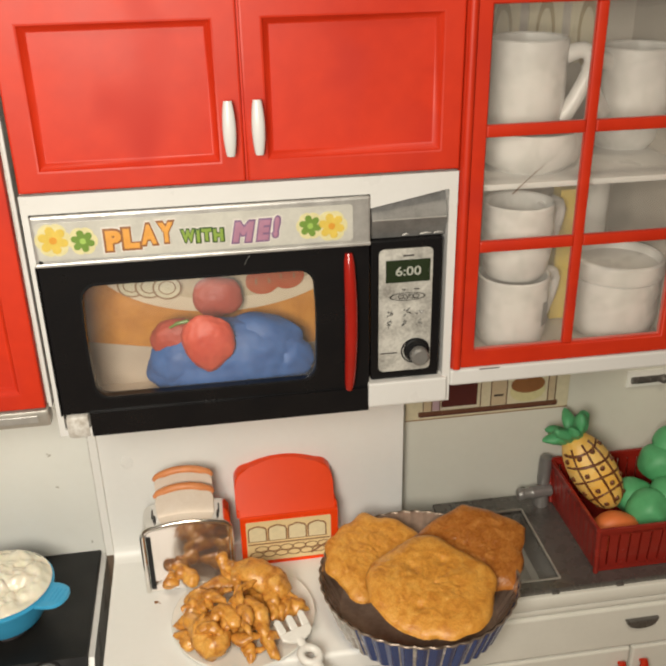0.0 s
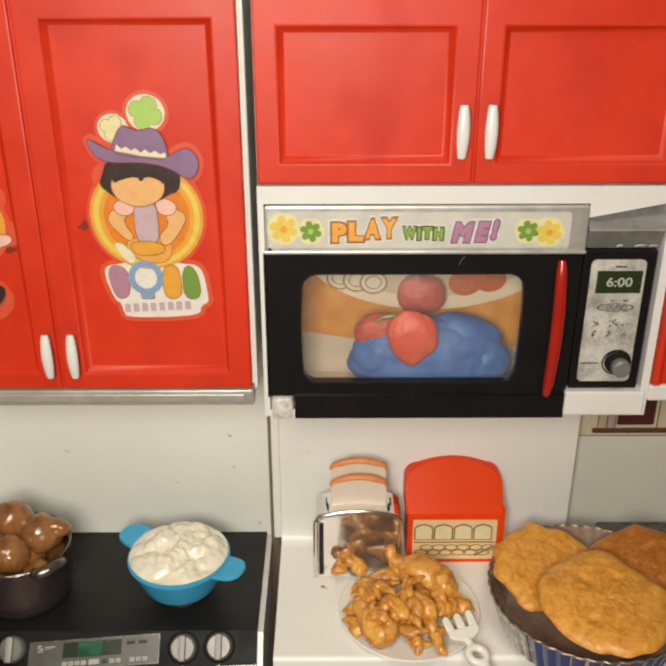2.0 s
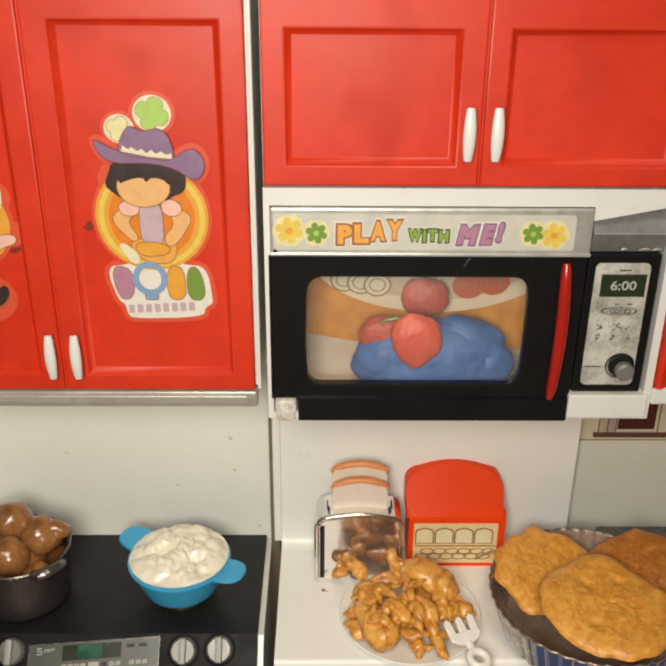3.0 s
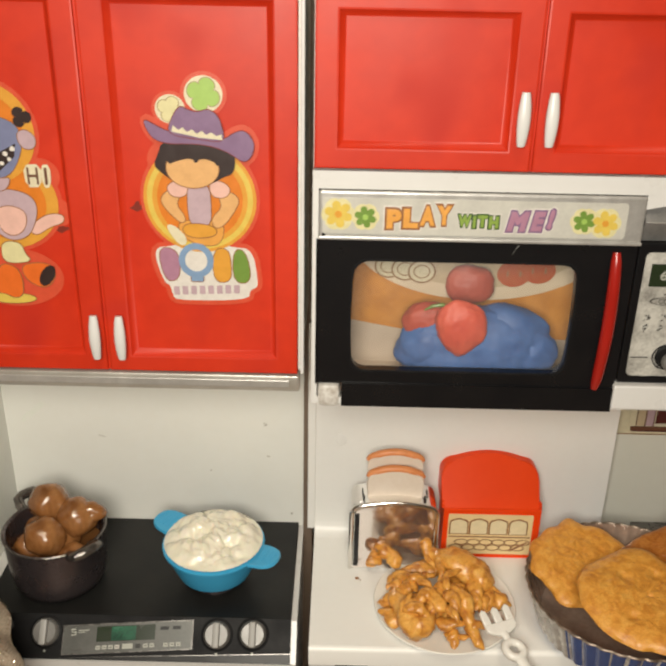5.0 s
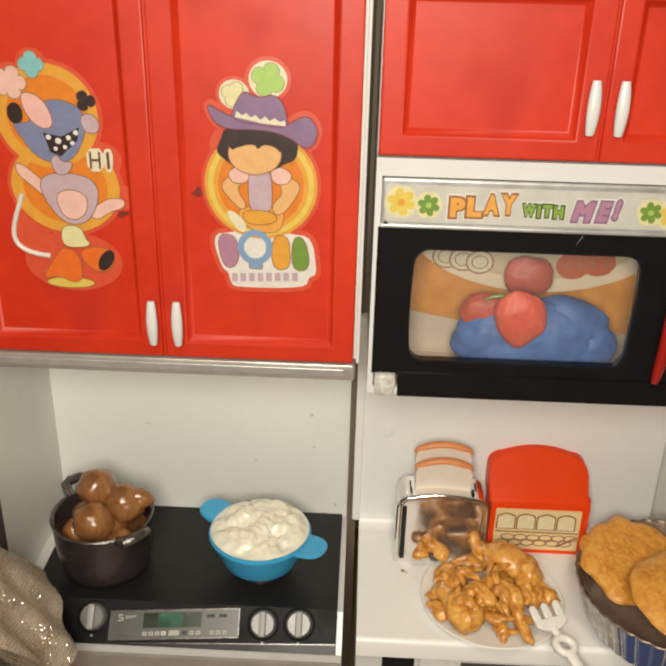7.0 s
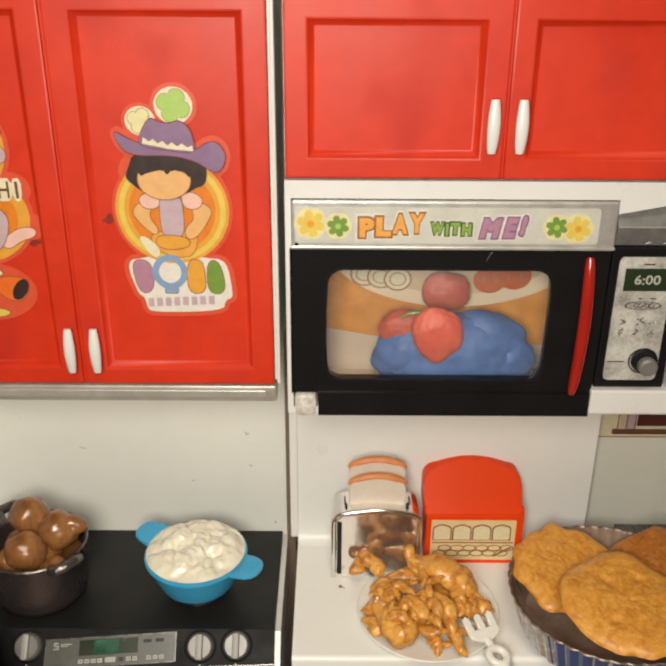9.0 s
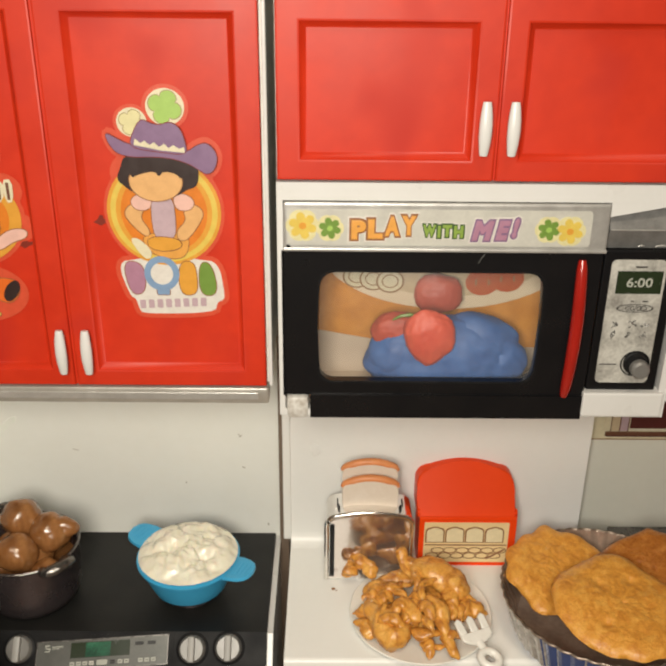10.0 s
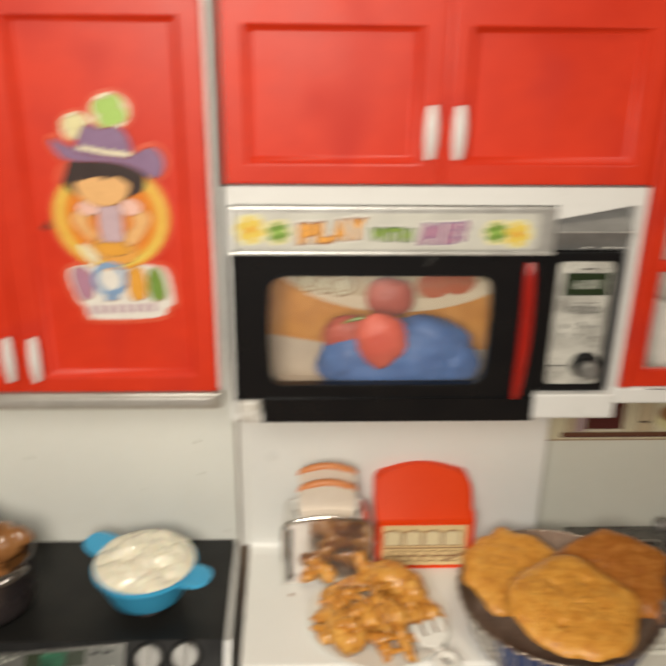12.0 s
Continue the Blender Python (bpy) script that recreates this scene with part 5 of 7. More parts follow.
badge = soften([(-112, 122), (-66, 116), (-28, 104), (28, 106), (66, 116), (112, 120), (122, 196), (120, 212), (104, 218), (100, 244), (-62, 248), (-72, 236), (-76, 210), (-90, 204)], 2)
badge = [(1.08 * p, 104 + 1.07 * (q - 104)) for p, q in badge]
flat(sb, "sticker_edge", [(bx + p * U, bz - q * U) for p, q in grown(badge, 12)], "halo", 1)
part("ring", ring_flat(bx, bz, 132 * U, 130 * U, 0.24, SY - 0.00054, SY - 0.0005), INK["amber"], sb, "amber ring")
part("ring_light", ring_flat(bx, bz, 124 * U, 122 * U, 0.10, SY - 0.00056, SY - 0.00055), INK["yellow"], sb)
flat(sb, "ring_middle", oval(bx, bz, 102 * U, 100 * U), "deep_orange", 3)
def drawn(ob, name, cx, cz, pts, ink, layer, rounds=2, parent=None):
    """A plain printed shape given by a few corners round a centre, its corners cut round."""
    return flat(ob, name, [(cx + p * U, cz + q * U) for p, q in soften(pts, rounds)], ink, layer, parent=parent)


drawn(sb, "body_shape", bx, bz, [(-62, -52), (56, -48), (48, -108), (10, -116), (-40, -100)], "orange", 4)
drawn(sb, "arm_shape", bx, bz, [(-70, 24), (-96, -2), (-74, -34), (-44, -62), (-34, -46), (-58, -14), (-44, 10)], "peach", 5)
drawn(sb, "arm_shape", bx, bz, [(68, 22), (94, 2), (80, -28), (52, -66), (30, -70), (26, -44), (52, -20), (44, 8)], "peach", 5)
drawn(sb, "body_shape", bx, bz, [(-78, 30), (-50, 46), (-26, 40), (-30, 6), (-66, 4)], "pink", 6)
drawn(sb, "body_shape", bx, bz, [(74, 28), (48, 46), (22, 40), (28, 6), (62, 4)], "pink", 6)
drawn(sb, "body_shape", bx, bz, [(-26, 40), (22, 40), (26, -20), (22, -66), (-24, -66), (-30, -16)], "lilac", 7)
drawn(sb, "body_shape", bx, bz, [(-40, -58), (30, -62), (40, -86), (-10, -96), (-44, -84)], "amber", 8)
drawn(sb, "body_shape", bx, bz, [(-86, -64), (-66, -60), (-34, -92), (-38, -114), (-56, -112)], "ivory", 9)
bob = soften([(-96, 136), (-108, 104), (-122, 78), (-96, 58), (-72, 42), (-20, 30), (34, 40), (56, 54), (84, 62), (92, 90), (86, 124), (0, 140)], 2)
flat(sb, "dark_shape", [(bx + (5 + 0.89 * p) * U, bz + q * U) for p, q in bob], "dark", 10)
flat(sb, "round_shape", oval(bx - 13 * U, bz + 74 * U, 60 * U, 46 * U), "peach", 11)
fringe = soften([(-94, 134), (-86, 80), (-56, 92), (-20, 98), (-12, 84), (2, 98), (34, 92), (46, 78), (52, 92), (68, 74), (70, 130)], 1)
flat(sb, "dark_shape", [(bx + (5 + 0.89 * p) * U, bz + q * U) for p, q in fringe], "dark", 12)
brim = soften([(-140, 186), (-108, 170), (-75, 156), (0, 146), (63, 140), (90, 158), (118, 164), (142, 136), (134, 104), (113, 90), (90, 104), (66, 117), (28, 128), (-19, 132), (-75, 130), (-112, 138), (-130, 158)], 2)
flat(sb, "sticker_edge", [(bx + (5 + 0.89 * p) * U, bz + q * U) for p, q in grown(brim, 13)], "halo", 1)
flat(sb, "brim_line", [(bx + (5 + 0.89 * p) * U, bz + q * U) for p, q in grown(brim, 2.0)], "maroon", 13)
flat(sb, "brim_shape", [(bx + (5 + 0.89 * p) * U, bz + q * U) for p, q in brim], "purple", 14)
crown = soften([(-80, 152), (-68, 185), (-46, 216), (-24, 206), (0, 201), (26, 210), (50, 196), (60, 170), (66, 136), (0, 142)], 2)
flat(sb, "crown_line", [(bx + (5 + 0.89 * p) * U, bz + q * U) for p, q in grown(crown, 2.0)], "maroon", 15)
flat(sb, "crown_shape", [(bx + (5 + 0.89 * p) * U, bz + q * U) for p, q in crown], "purple", 16)
flat(sb, "band_shape", [(bx + (5 + 0.89 * p) * U, bz + q * U) for p, q in ((-64, 172), (-50, 162), (-40, 168), (-28, 158), (-16, 164), (-4, 154), (8, 161), (20, 152), (32, 158), (46, 150), (58, 154), (60, 141), (0, 146), (-68, 158))], "ivory", 17)
for cx, cz, r, ink, back in ((-58, 206, 34, "pale_yellow", "ivory"), (18, 240, 43, "lime", "ivory")):
    flat(sb, "flower_backing", oval(bx + cx * U, bz + cz * U, r * U, r * U * 0.95), back, 3)
    flat(sb, "flower", petals(bx + cx * U, bz + cz * U, (r - 6) * U, 4, 0.2, 48, 0.4), ink, 4, ink.replace("_", " ") + " flower")
logo = flat(sb, "badge", [(bx + p * U, bz - q * U) for p, q in badge], "white", 2, "white badge with coloured blocks")
drawn(sb, "badge_block", bx, bz, [(-108, -122), (-66, -122), (-54, -160), (-62, -204), (-94, -206)], "mauve", 4, parent=logo)
drawn(sb, "badge_block", bx, bz, [(26, -122), (62, -120), (68, -160), (66, -206), (24, -206)], "amber", 4, parent=logo)
drawn(sb, "badge_block", bx, bz, [(74, -122), (104, -124), (118, -206), (72, -208)], "green", 4, parent=logo)
part("badge_ring", ring_flat(bx - 16 * U, bz - 152 * U, 42 * U, 44 * U, 0.36, SY - 0.00072, SY - 0.0006), INK["blue"], logo)
flat(sb, "badge_block", rounded(bx - 30 * U, bx + 0 * U, bz - 206 * U, bz - 192 * U, 4 * U), "blue", 4, parent=logo)
for k in range(8):
    flat(sb, "badge_bar", rounded(bx + (-74 + 21 * k) * U, bx + (-60 + 21 * k) * U, bz - (242 - k) * U, bz - (220 - k) * U, 2 * U), "lilac", 4, parent=logo)

sa = sticker("sticker", "die-cut sticker of plain colour shapes over two amber rings")
ax, az = -0.2136, 0.3900
q1x, q1z, q2x, q2z = ax, az + 2 * U, ax + 26 * U, az - 160 * U
for cx, cz, rx, rz in ((q1x, q1z, 128, 128), (q2x, q2z, 138, 122), (ax + 26 * U, az - 348 * U, 120, 76), (ax - 74 * U, az + 76 * U, 44, 44), (ax - 22 * U, az + 116 * U, 36, 36), (ax + 118 * U, az - 95 * U, 46, 42), (ax + 150 * U, az - 182 * U, 34, 34), (ax - 65 * U, az - 270 * U, 40, 80)):
    flat(sa, "sticker_edge", oval(cx, cz, rx * U, rz * U), "halo", 1)
part("ring", ring_flat(q1x, q1z, 118 * U, 118 * U, 0.22, SY - 0.00054, SY - 0.0005), INK["amber"], sa, "amber ring")
flat(sa, "ring_middle", oval(q1x, q1z, 94 * U, 94 * U), "deep_orange", 2)
part("ring", ring_flat(q2x, q2z, 128 * U, 112 * U, 0.22, SY - 0.00068, SY - 0.00064), INK["amber"], sa, "amber ring")
flat(sa, "ring_middle", oval(q2x, q2z, 102 * U, 90 * U), "deep_orange", 3)
drawn(sa, "body_shape", ax, az, [(-84, -12), (-66, -44), (-28, -100), (46, -104), (86, -38), (86, 18), (40, 42), (-14, 36), (-38, -16)], "slate", 5)
drawn(sa, "body_shape", ax, az, [(-54, 58), (-10, 48), (14, 0), (6, -26), (-26, -20), (-52, 18)], "rose", 6)
drawn(sa, "body_shape", ax, az, [(76, 4), (100, 14), (122, -8), (112, -34), (84, -30)], "lilac", 6)
flat(sa, "dark_shape", oval(ax - 72 * U, az + 8 * U, 18 * U, 24 * U), "dark", 6)
flat(sa, "dark_shape", petals(ax + 92 * U, az + 40 * U, 24 * U, 3, 0.25), "dark", 7)
flat(sa, "dark_shape", [(ax + p * U, az + q * U) for p, q in ((-12, -34), (30, -42), (72, -20), (66, -50), (24, -88), (0, -78))], "dark", 7)
for p, q, r in ((0, -44, 6), (22, -52, 7), (46, -44, 6), (64, -32, 6), (14, -70, 5), (36, -66, 5), (54, -56, 5)):
    flat(sa, "dot_shape", oval(ax + p * U, az + q * U, r * U, r * U, 16), "white", 8)
drawn(sa, "arm_shape", ax, az, [(-86, -104), (-62, -116), (-26, -148), (-8, -172), (-22, -188), (-52, -160), (-84, -134)], "pink", 6)
drawn(sa, "arm_shape", ax, az, [(76, -224), (104, -198), (132, -184), (164, -186), (162, -206), (128, -216), (94, -240)], "pink", 6)
drawn(sa, "round_shape", ax, az, [(-34, -150), (-10, -128), (60, -128), (98, -146), (104, -182), (80, -238), (40, -254), (4, -238), (-28, -186)], "lilac", 7)
drawn(sa, "round_shape", ax, az, [(0, -178), (38, -164), (78, -180), (70, -224), (40, -242), (12, -228)], "pink", 8)
drawn(sa, "round_shape", ax, az, [(8, -128), (-2, -100), (12, -82), (26, -104), (50, -98), (44, -118), (28, -132)], "lilac", 8)
drawn(sa, "body_shape", ax, az, [(8, -254), (54, -256), (60, -284), (76, -304), (20, -310), (4, -296)], "pale_yellow", 9)
drawn(sa, "foot_shape", ax, az, [(6, -308), (44, -326), (46, -388), (24, -402), (-8, -384), (-54, -392), (-34, -362), (-12, -330)], "boot", 8)
drawn(sa, "foot_shape", ax, az, [(44, -316), (90, -306), (128, -316), (124, -352), (98, -374), (58, -356)], "boot", 7)
flat(sa, "dark_shape", oval(ax + 108 * U, az - 340 * U, 16 * U, 30 * U, 24, -0.55), "dark", 9)
flat(sa, "foot_shape", oval(ax + 14 * U, az - 402 * U, 58 * U, 13 * U), "yellow", 5)
tail = [(ax + (-92 - 26 * math.sin(3.4 * k / 12 - 0.5) + 70 * (k / 12) ** 4) * U, SY - 0.0008, az - (180 + 155 * math.sin(1.45 * k / 12)) * U) for k in range(13)]
part("tail_shape", tube(tail, 6 * U, 8, up=(0, -1, 0)), INK["white"], sa)
flat(sa, "flower", petals(ax - 74 * U, az + 76 * U, 36 * U, 5, 0.18), "pink", 6, "pink flower")
flat(sa, "flower", petals(ax - 22 * U, az + 116 * U, 28 * U, 4, 0.2), "teal", 6, "teal flower")
for k, (ch, x0, x1) in enumerate((("H", 90, 116), ("I", 130, 137))):
    drawn(sa, "letter_backing", ax, az, [(x0 - 8, -68), (x1 + 9, -66), (x1 + 6, -120), (x0 - 5, -122)], "ivory", 7, 1)
    letters(ch, ax + x0 * U, ax + x1 * U, az - 114 * U, az - 74 * U, SY - 0.00122, 0.0001, sa, INK["umber"], "lettering", fat=0.01)
for sx, sz, ob in ((-0.1506, 0.3600, sb), (-0.1845, 0.3495, sa)):
    part("scuff", prism(soften([(sx + p * U, sz + q * U) for p, q in ((-26, -4), (-12, 2), (-8, 14), (2, 12), (0, 2), (24, 6), (26, 0), (4, -6), (-6, -14), (-14, -8))]), SY - 0.0001, SY), INK["maroon"], ob)

# ---- on the hob ----
pc = (-0.2192, 0.3500)
pot = thing("cooking_pot", (*pc, 0.1290), "dark metal toy pot heaped with glazed brown dumplings", "pot")
part("vessel", lathe([(0, 0.1292), (0.0180, 0.1292), (0.0212, 0.1300), (0.0238, 0.1322), (0.0254, 0.1360), (0.0264, 0.1420), (0.0270, 0.1500), (0.0276, 0.1640), (0.0281, 0.1652), (0.0276, 0.1662), (0.0262, 0.1652), (0.0254, 0.1500), (0.0235, 0.1330), (0, 0.1325)], *pc, 56), POT_DARK, pot)
part("rim", lathe([(0.0266, 0.1654), (0.0275, 0.1662), (0.0284, 0.1654), (0.0278, 0.1646)], *pc, 56), POT_HANDLE, pot, "worn silvery rim")
for a in (2.30, -0.75):
    c, s = math.cos(a), math.sin(a)
    pts = [(pc[0] + c * d - s * w, pc[1] + s * d + c * w, 0.1645 + h) for d, w, h in ((0.0264, -0.0064, -0.001), (0.0304, -0.0068, 0.0014), (0.0338, -0.0062, 0.0032), (0.0350, -0.0034, 0.0040), (0.0352, 0.0, 0.0042), (0.0350, 0.0034, 0.0040), (0.0338, 0.0062, 0.0032), (0.0304, 0.0068, 0.0014), (0.0264, 0.0064, -0.001))]
    part("handle", tube(pts, 0.0029, 14), POT_HANDLE, pot, "smoky loop handle")
for i, (dx, dy, z, r, tip) in enumerate(((-0.0045, 0.0090, 0.1765, 0.0118, 0), (0.0125, 0.0030, 0.1715, 0.0118, 1), (-0.0020, -0.0105, 0.1675, 0.0118, 0), (-0.0135, -0.0040, 0.1545, 0.0098, 0), (0.0130, -0.0110, 0.1540, 0.0095, 0), (-0.0120, 0.0100, 0.1560, 0.0095, 0), (0.0020, 0.0000, 0.1600, 0.0130, 0), (0.0080, 0.0150, 0.1620, 0.0095, 0))):
    r, z = r * 0.95, z - 0.0012
    bm = blob((pc[0] + dx, pc[1] + dy, z), (r, r, r * 0.95), i + 2, 0.13, 1.4, 4, (10 * i, 20 * i, 35 * i), second=0.03)
    if tip:
        blob((pc[0] + dx + 0.0062, pc[1] + dy + 0.001, z + 0.0026), (0.0098, 0.0066, 0.0062), 8, 0.14, 1.5, 4, bm=bm)
    solo("dumpling", bm, STEW, (pc[0] + dx, pc[1] + dy, z - r), "glossy glazed brown dumpling heaped in the pot", "dumpling", "dumplings in the pot")

part("sauce", lathe([(0, 0.1522), (0.0120, 0.1520), (0.0250, 0.1514), (0.0252, 0.1490), (0, 0.1490)], *pc, 40), STEW, pot, "thick brown sauce")

bc = (-0.1310, 0.3520)
bowl = thing("serving_bowl", (*bc, 0.1290), "sky blue plastic bowl with two lug handles, full of mash", "bowl")
part("foot", lathe([(0, 0.1290), (0.0130, 0.1290), (0.0118, 0.1366), (0, 0.1366)], *bc, 32), POT_DARK, bowl, "dark foot")
part("vessel", lathe([(0, 0.1362), (0.0175, 0.1362), (0.0205, 0.1374), (0.0238, 0.1450), (0.0262, 0.1540), (0.0284, 0.1548), (0.0286, 0.1560), (0.0262, 0.1566), (0.0240, 0.1470), (0.0190, 0.1385), (0, 0.1380)], *bc, 56), BLUE_BOWL, bowl)
for k, (a, w) in enumerate(((1.95, 0.10), (1.40, 0.05), (1.22, 0.06), (1.05, 0.05), (0.86, 0.08))):
    part("rim_print", tube([(bc[0] + 0.0270 * math.cos(a + s * w), bc[1] + 0.0270 * math.sin(a + s * w), 0.1576 + 0.0003 * (k % 2)) for s in (-1, 0, 1)], 0.0003, 6), INK["dark"], bowl, "dark printed dash")
for a, rise in ((2.62, 0.0012), (-0.40, 0.0)):
    c, s = math.cos(a), math.sin(a)
    out = [(0.0255, -0.0096), (0.0310, -0.0092), (0.0350, -0.0086), (0.0380, -0.0070), (0.0400, -0.0042), (0.0407, 0.0), (0.0400, 0.0042), (0.0380, 0.0070), (0.0350, 0.0086), (0.0310, 0.0092), (0.0255, 0.0096)]
    bm = bmesh.new()
    lo = [bm.verts.new((bc[0] + c * d - s * w, bc[1] + s * d + c * w, 0.1542 + rise + (d - 0.0255) * 0.10)) for d, w in out]
    hi = [bm.verts.new(v.co + Vector((0, 0, 0.0020))) for v in lo]
    bm.faces.new(lo), bm.faces.new(hi)
    for i in range(len(lo)):
        bm.faces.new((lo[i], lo[(i + 1) % len(lo)], hi[(i + 1) % len(lo)], hi[i]))
    bmesh.ops.bevel(bm, geom=[e for e in bm.edges if e.verts[0] in hi and e.verts[1] in hi], offset=0.0006, segments=2, profile=0.5, affect="EDGES")
    lug = part("handle", bm, BLUE_BOWL, bowl, "flat blue lug handle")
    for k in range(4):
        d = 0.0300 + 0.0024 * k
        part("grip_ridge", tube([(bc[0] + c * d - s * w, bc[1] + s * d + c * w, 0.1562 + rise + (d - 0.0255) * 0.10) for w in (-0.0050, 0.0, 0.0050)], 0.0004, 6), BLUE_BOWL, lug)

mash = bmesh.new()
rng = random.Random(12)
lumps = []
for i in range(48):
    r, a = 0.0248 * math.sqrt((i + 0.5) / 48), i * 2.39996 + rng.uniform(-0.3, 0.3)
    lumps.append((r * math.cos(a), r * math.sin(a), rng.uniform(0.0022, 0.0058), rng.uniform(0.0, 0.0056) + 0.0034 * (1 - (r / 0.0248) ** 2) + 0.0022 * math.cos(a - 2.2) * r / 0.0248))
rows, rings_n, spokes = [], 44, 120
for i in range(rings_n + 1):
    r = 0.0276 * i / rings_n
    row = []
    for j in range(spokes):
        a = 2 * math.pi * j / spokes
        p = Vector((r * math.cos(a), r * math.sin(a), 0))
        p += Vector((noise.noise(p * 130 + Vector((5, 0, 0))), noise.noise(p * 130 + Vector((0, 5, 0))), 0)) * 0.0042 * (1 - (i / rings_n) ** 3)
        total = 1.0
        for lx, ly, lr, lz in lumps:
            q = 1 - ((p.x - lx) ** 2 + (p.y - ly) ** 2) / (lr * lr)
            if q > -1.5:
                total += math.exp((lz + lr * 0.62 * (math.sqrt(q) if q > 0 else q)) / 0.0006)
        k = 1 - (i / rings_n) ** 5
        h = 0.0006 * math.log(total) * (0.02 + 0.68 * k) + (0.0014 * noise.noise(p * 230) + 0.0006 * noise.noise(p * 520)) * (0.15 + k)
        row.append(mash.verts.new((bc[0] + p.x, bc[1] + p.y, 0.1576 + h)))
        if i == 0:
            break
    rows.append(row)
for a, b in zip(rows, rows[1:]):
    for j in range(spokes):
        k = (j + 1) % spokes
        if len(a) == 1:
            mash.faces.new((a[0], b[j], b[k]))
        else:
            mash.faces.new((a[j], b[j], b[k], a[k]))
solo("mashed_potato", mash, MASH, (*bc, 0.158), "creamy white lumpy mash heaped in the blue bowl", "mashed potato", sharp=80)

# ---- on the worktop ----
WT = 0.1370
toaster = thing("toaster", (-0.030, 0.364, WT), "chrome toy toaster with two slices of toast", "toaster")


def arch(x0, x1, z0, z1, crown, r, n=14):
    """A plate outline with a gently crowned top and round shoulders."""
    pts = [(x0, z0), (x0, z1 - r)]
    pts += [(x0 + r * (1 - math.cos(radians(a))), z1 - r + r * math.sin(radians(a))) for a in (18, 36, 54, 72)]
    for i in range(n + 1):
        k = i / n
        pts.append((x0 + r + (x1 - x0 - 2 * r) * k, z1 + crown * (1 - (2 * k - 1) ** 2)))
    pts += [(x1 - r * (1 - math.cos(radians(a))), z1 - r + r * math.sin(radians(a))) for a in (72, 54, 36, 18)]
    return pts + [(x1, z1 - r), (x1, z0)]


part("body", prism(arch(-0.0540, -0.0060, WT, 0.1815, 0.0022, 0.006), 0.3545, 0.3745, bev=0.0008), CHROME, toaster, "polished chrome body")
rim_i = arch(-0.0520, -0.0080, WT + 0.0018, 0.1795, 0.0020, 0.005)
part("face_rim", tube([(x, 0.3540, z) for x, z in arch(-0.0538, -0.0062, WT + 0.0012, 0.1812, 0.0022, 0.006)], 0.0014, 12), CHROME, toaster, "bright chrome rim")
part("face", prism(rim_i, 0.3538, 0.3546), TOASTER_FACE, toaster, "smoky mirror-like face")
part("side_line", box(-0.0521, -0.0494, 0.3534, 0.3540, WT + 0.003, 0.1760), BLACK, toaster)
for sx in (-0.0478, -0.0118):
    part("slot_end", box(sx - 0.0004, sx + 0.0004, 0.3600, 0.3660, 0.1826, 0.1848, 0.0002), BLACK, toaster)
for k, (y0, top) in enumerate(((0.3612, 0.1972), (0.3688, 0.2030))):
    pts = arch(-0.0452, -0.0142, 0.176, top, 0.0024, 0.0042)
    toast = part("toast_slice", prism(pts, y0, y0 + 0.0042, bev=0.0006), TOAST, toaster, "white slice of toast with orange crust")
    crust = [(x, z) for x, z in pts if z > top - 0.0036]
    strip_b = bmesh.new()
    path = [(x, y0 + 0.0021, z + 0.0002) for x, z in crust]
    part("crust", tube(path, [0.0014 + 0.0009 * min(1.0, 5 * min(i, len(path) - 1 - i) / len(path)) for i in range(len(path))], 10, strip_b), CRUST, toast, "orange crust")

bin_ = thing("bread_bin", (0.026, 0.378, WT), "bright red plastic toy bread bin with printed cream label", "bread bin")
part("body", slab_side([(0.3672, WT), (0.3672, 0.1700), (0.3682, 0.1722), (0.3880, 0.1722), (0.3880, WT)], -0.0008, 0.0550), BREAD_RED, bin_)
lid = bmesh.new()
lp = arch(-0.0024, 0.0538, 0.1715, 0.1938, 0.0040, 0.0085, 14)
fa = [lid.verts.new((x, 0.3664 + (z - 0.1715) * 0.70, z)) for x, z in lp]
fb = [lid.verts.new((x, 0.3882, z)) for x, z in lp]
ff = lid.faces.new(fa)
lid.faces.new(fb[::-1])
for i in range(len(lp)):
    lid.faces.new((fa[i], fb[i], fb[(i + 1) % len(lp)], fa[(i + 1) % len(lp)]))
bmesh.ops.bevel(lid, geom=list(ff.edges), offset=0.0007, segments=3, profile=0.5, affect="EDGES")
part("lid", lid, BREAD_RED, bin_, "sloped red lid")
for sx in (-0.0020, 0.0534):
    part("hinge", tube([(sx, 0.3690, 0.1735), (sx + 0.0012, 0.3690, 0.1735)], 0.0022, 12), BREAD_RED, bin_)
lab = part("label", prism(rounded(0.0022, 0.0508, 0.1398, 0.1676, 0.0006), 0.3667, 0.3673), BREAD_LABEL, bin_, "cream label with bread drawings")
part("label_line", box(0.0030, 0.0500, 0.3664, 0.3667, 0.1518, 0.1524), INK["brown"], lab)
for k in range(4):
    cx = 0.0085 + 0.0114 * k
    part("loaf_outline", prism(arch(cx - 0.0055, cx + 0.0055, 0.1538, 0.1642, 0.0008, 0.0028), 0.3665, 0.3668), INK["brown"], lab)
    part("loaf_print", prism(arch(cx - 0.00475, cx + 0.00475, 0.1545, 0.1634, 0.0008, 0.0022), 0.3662, 0.3665), INK["cream"], lab)
for r in range(2):
    for k in range(6):
        cx = 0.0075 + 0.0072 * k + 0.003 * r
        part("roll_outline", ring_flat(cx, 0.1445 + 0.0038 * r, 0.0040, 0.0021, 0.16, 0.3664, 0.3667, 20), INK["brown"], lab)
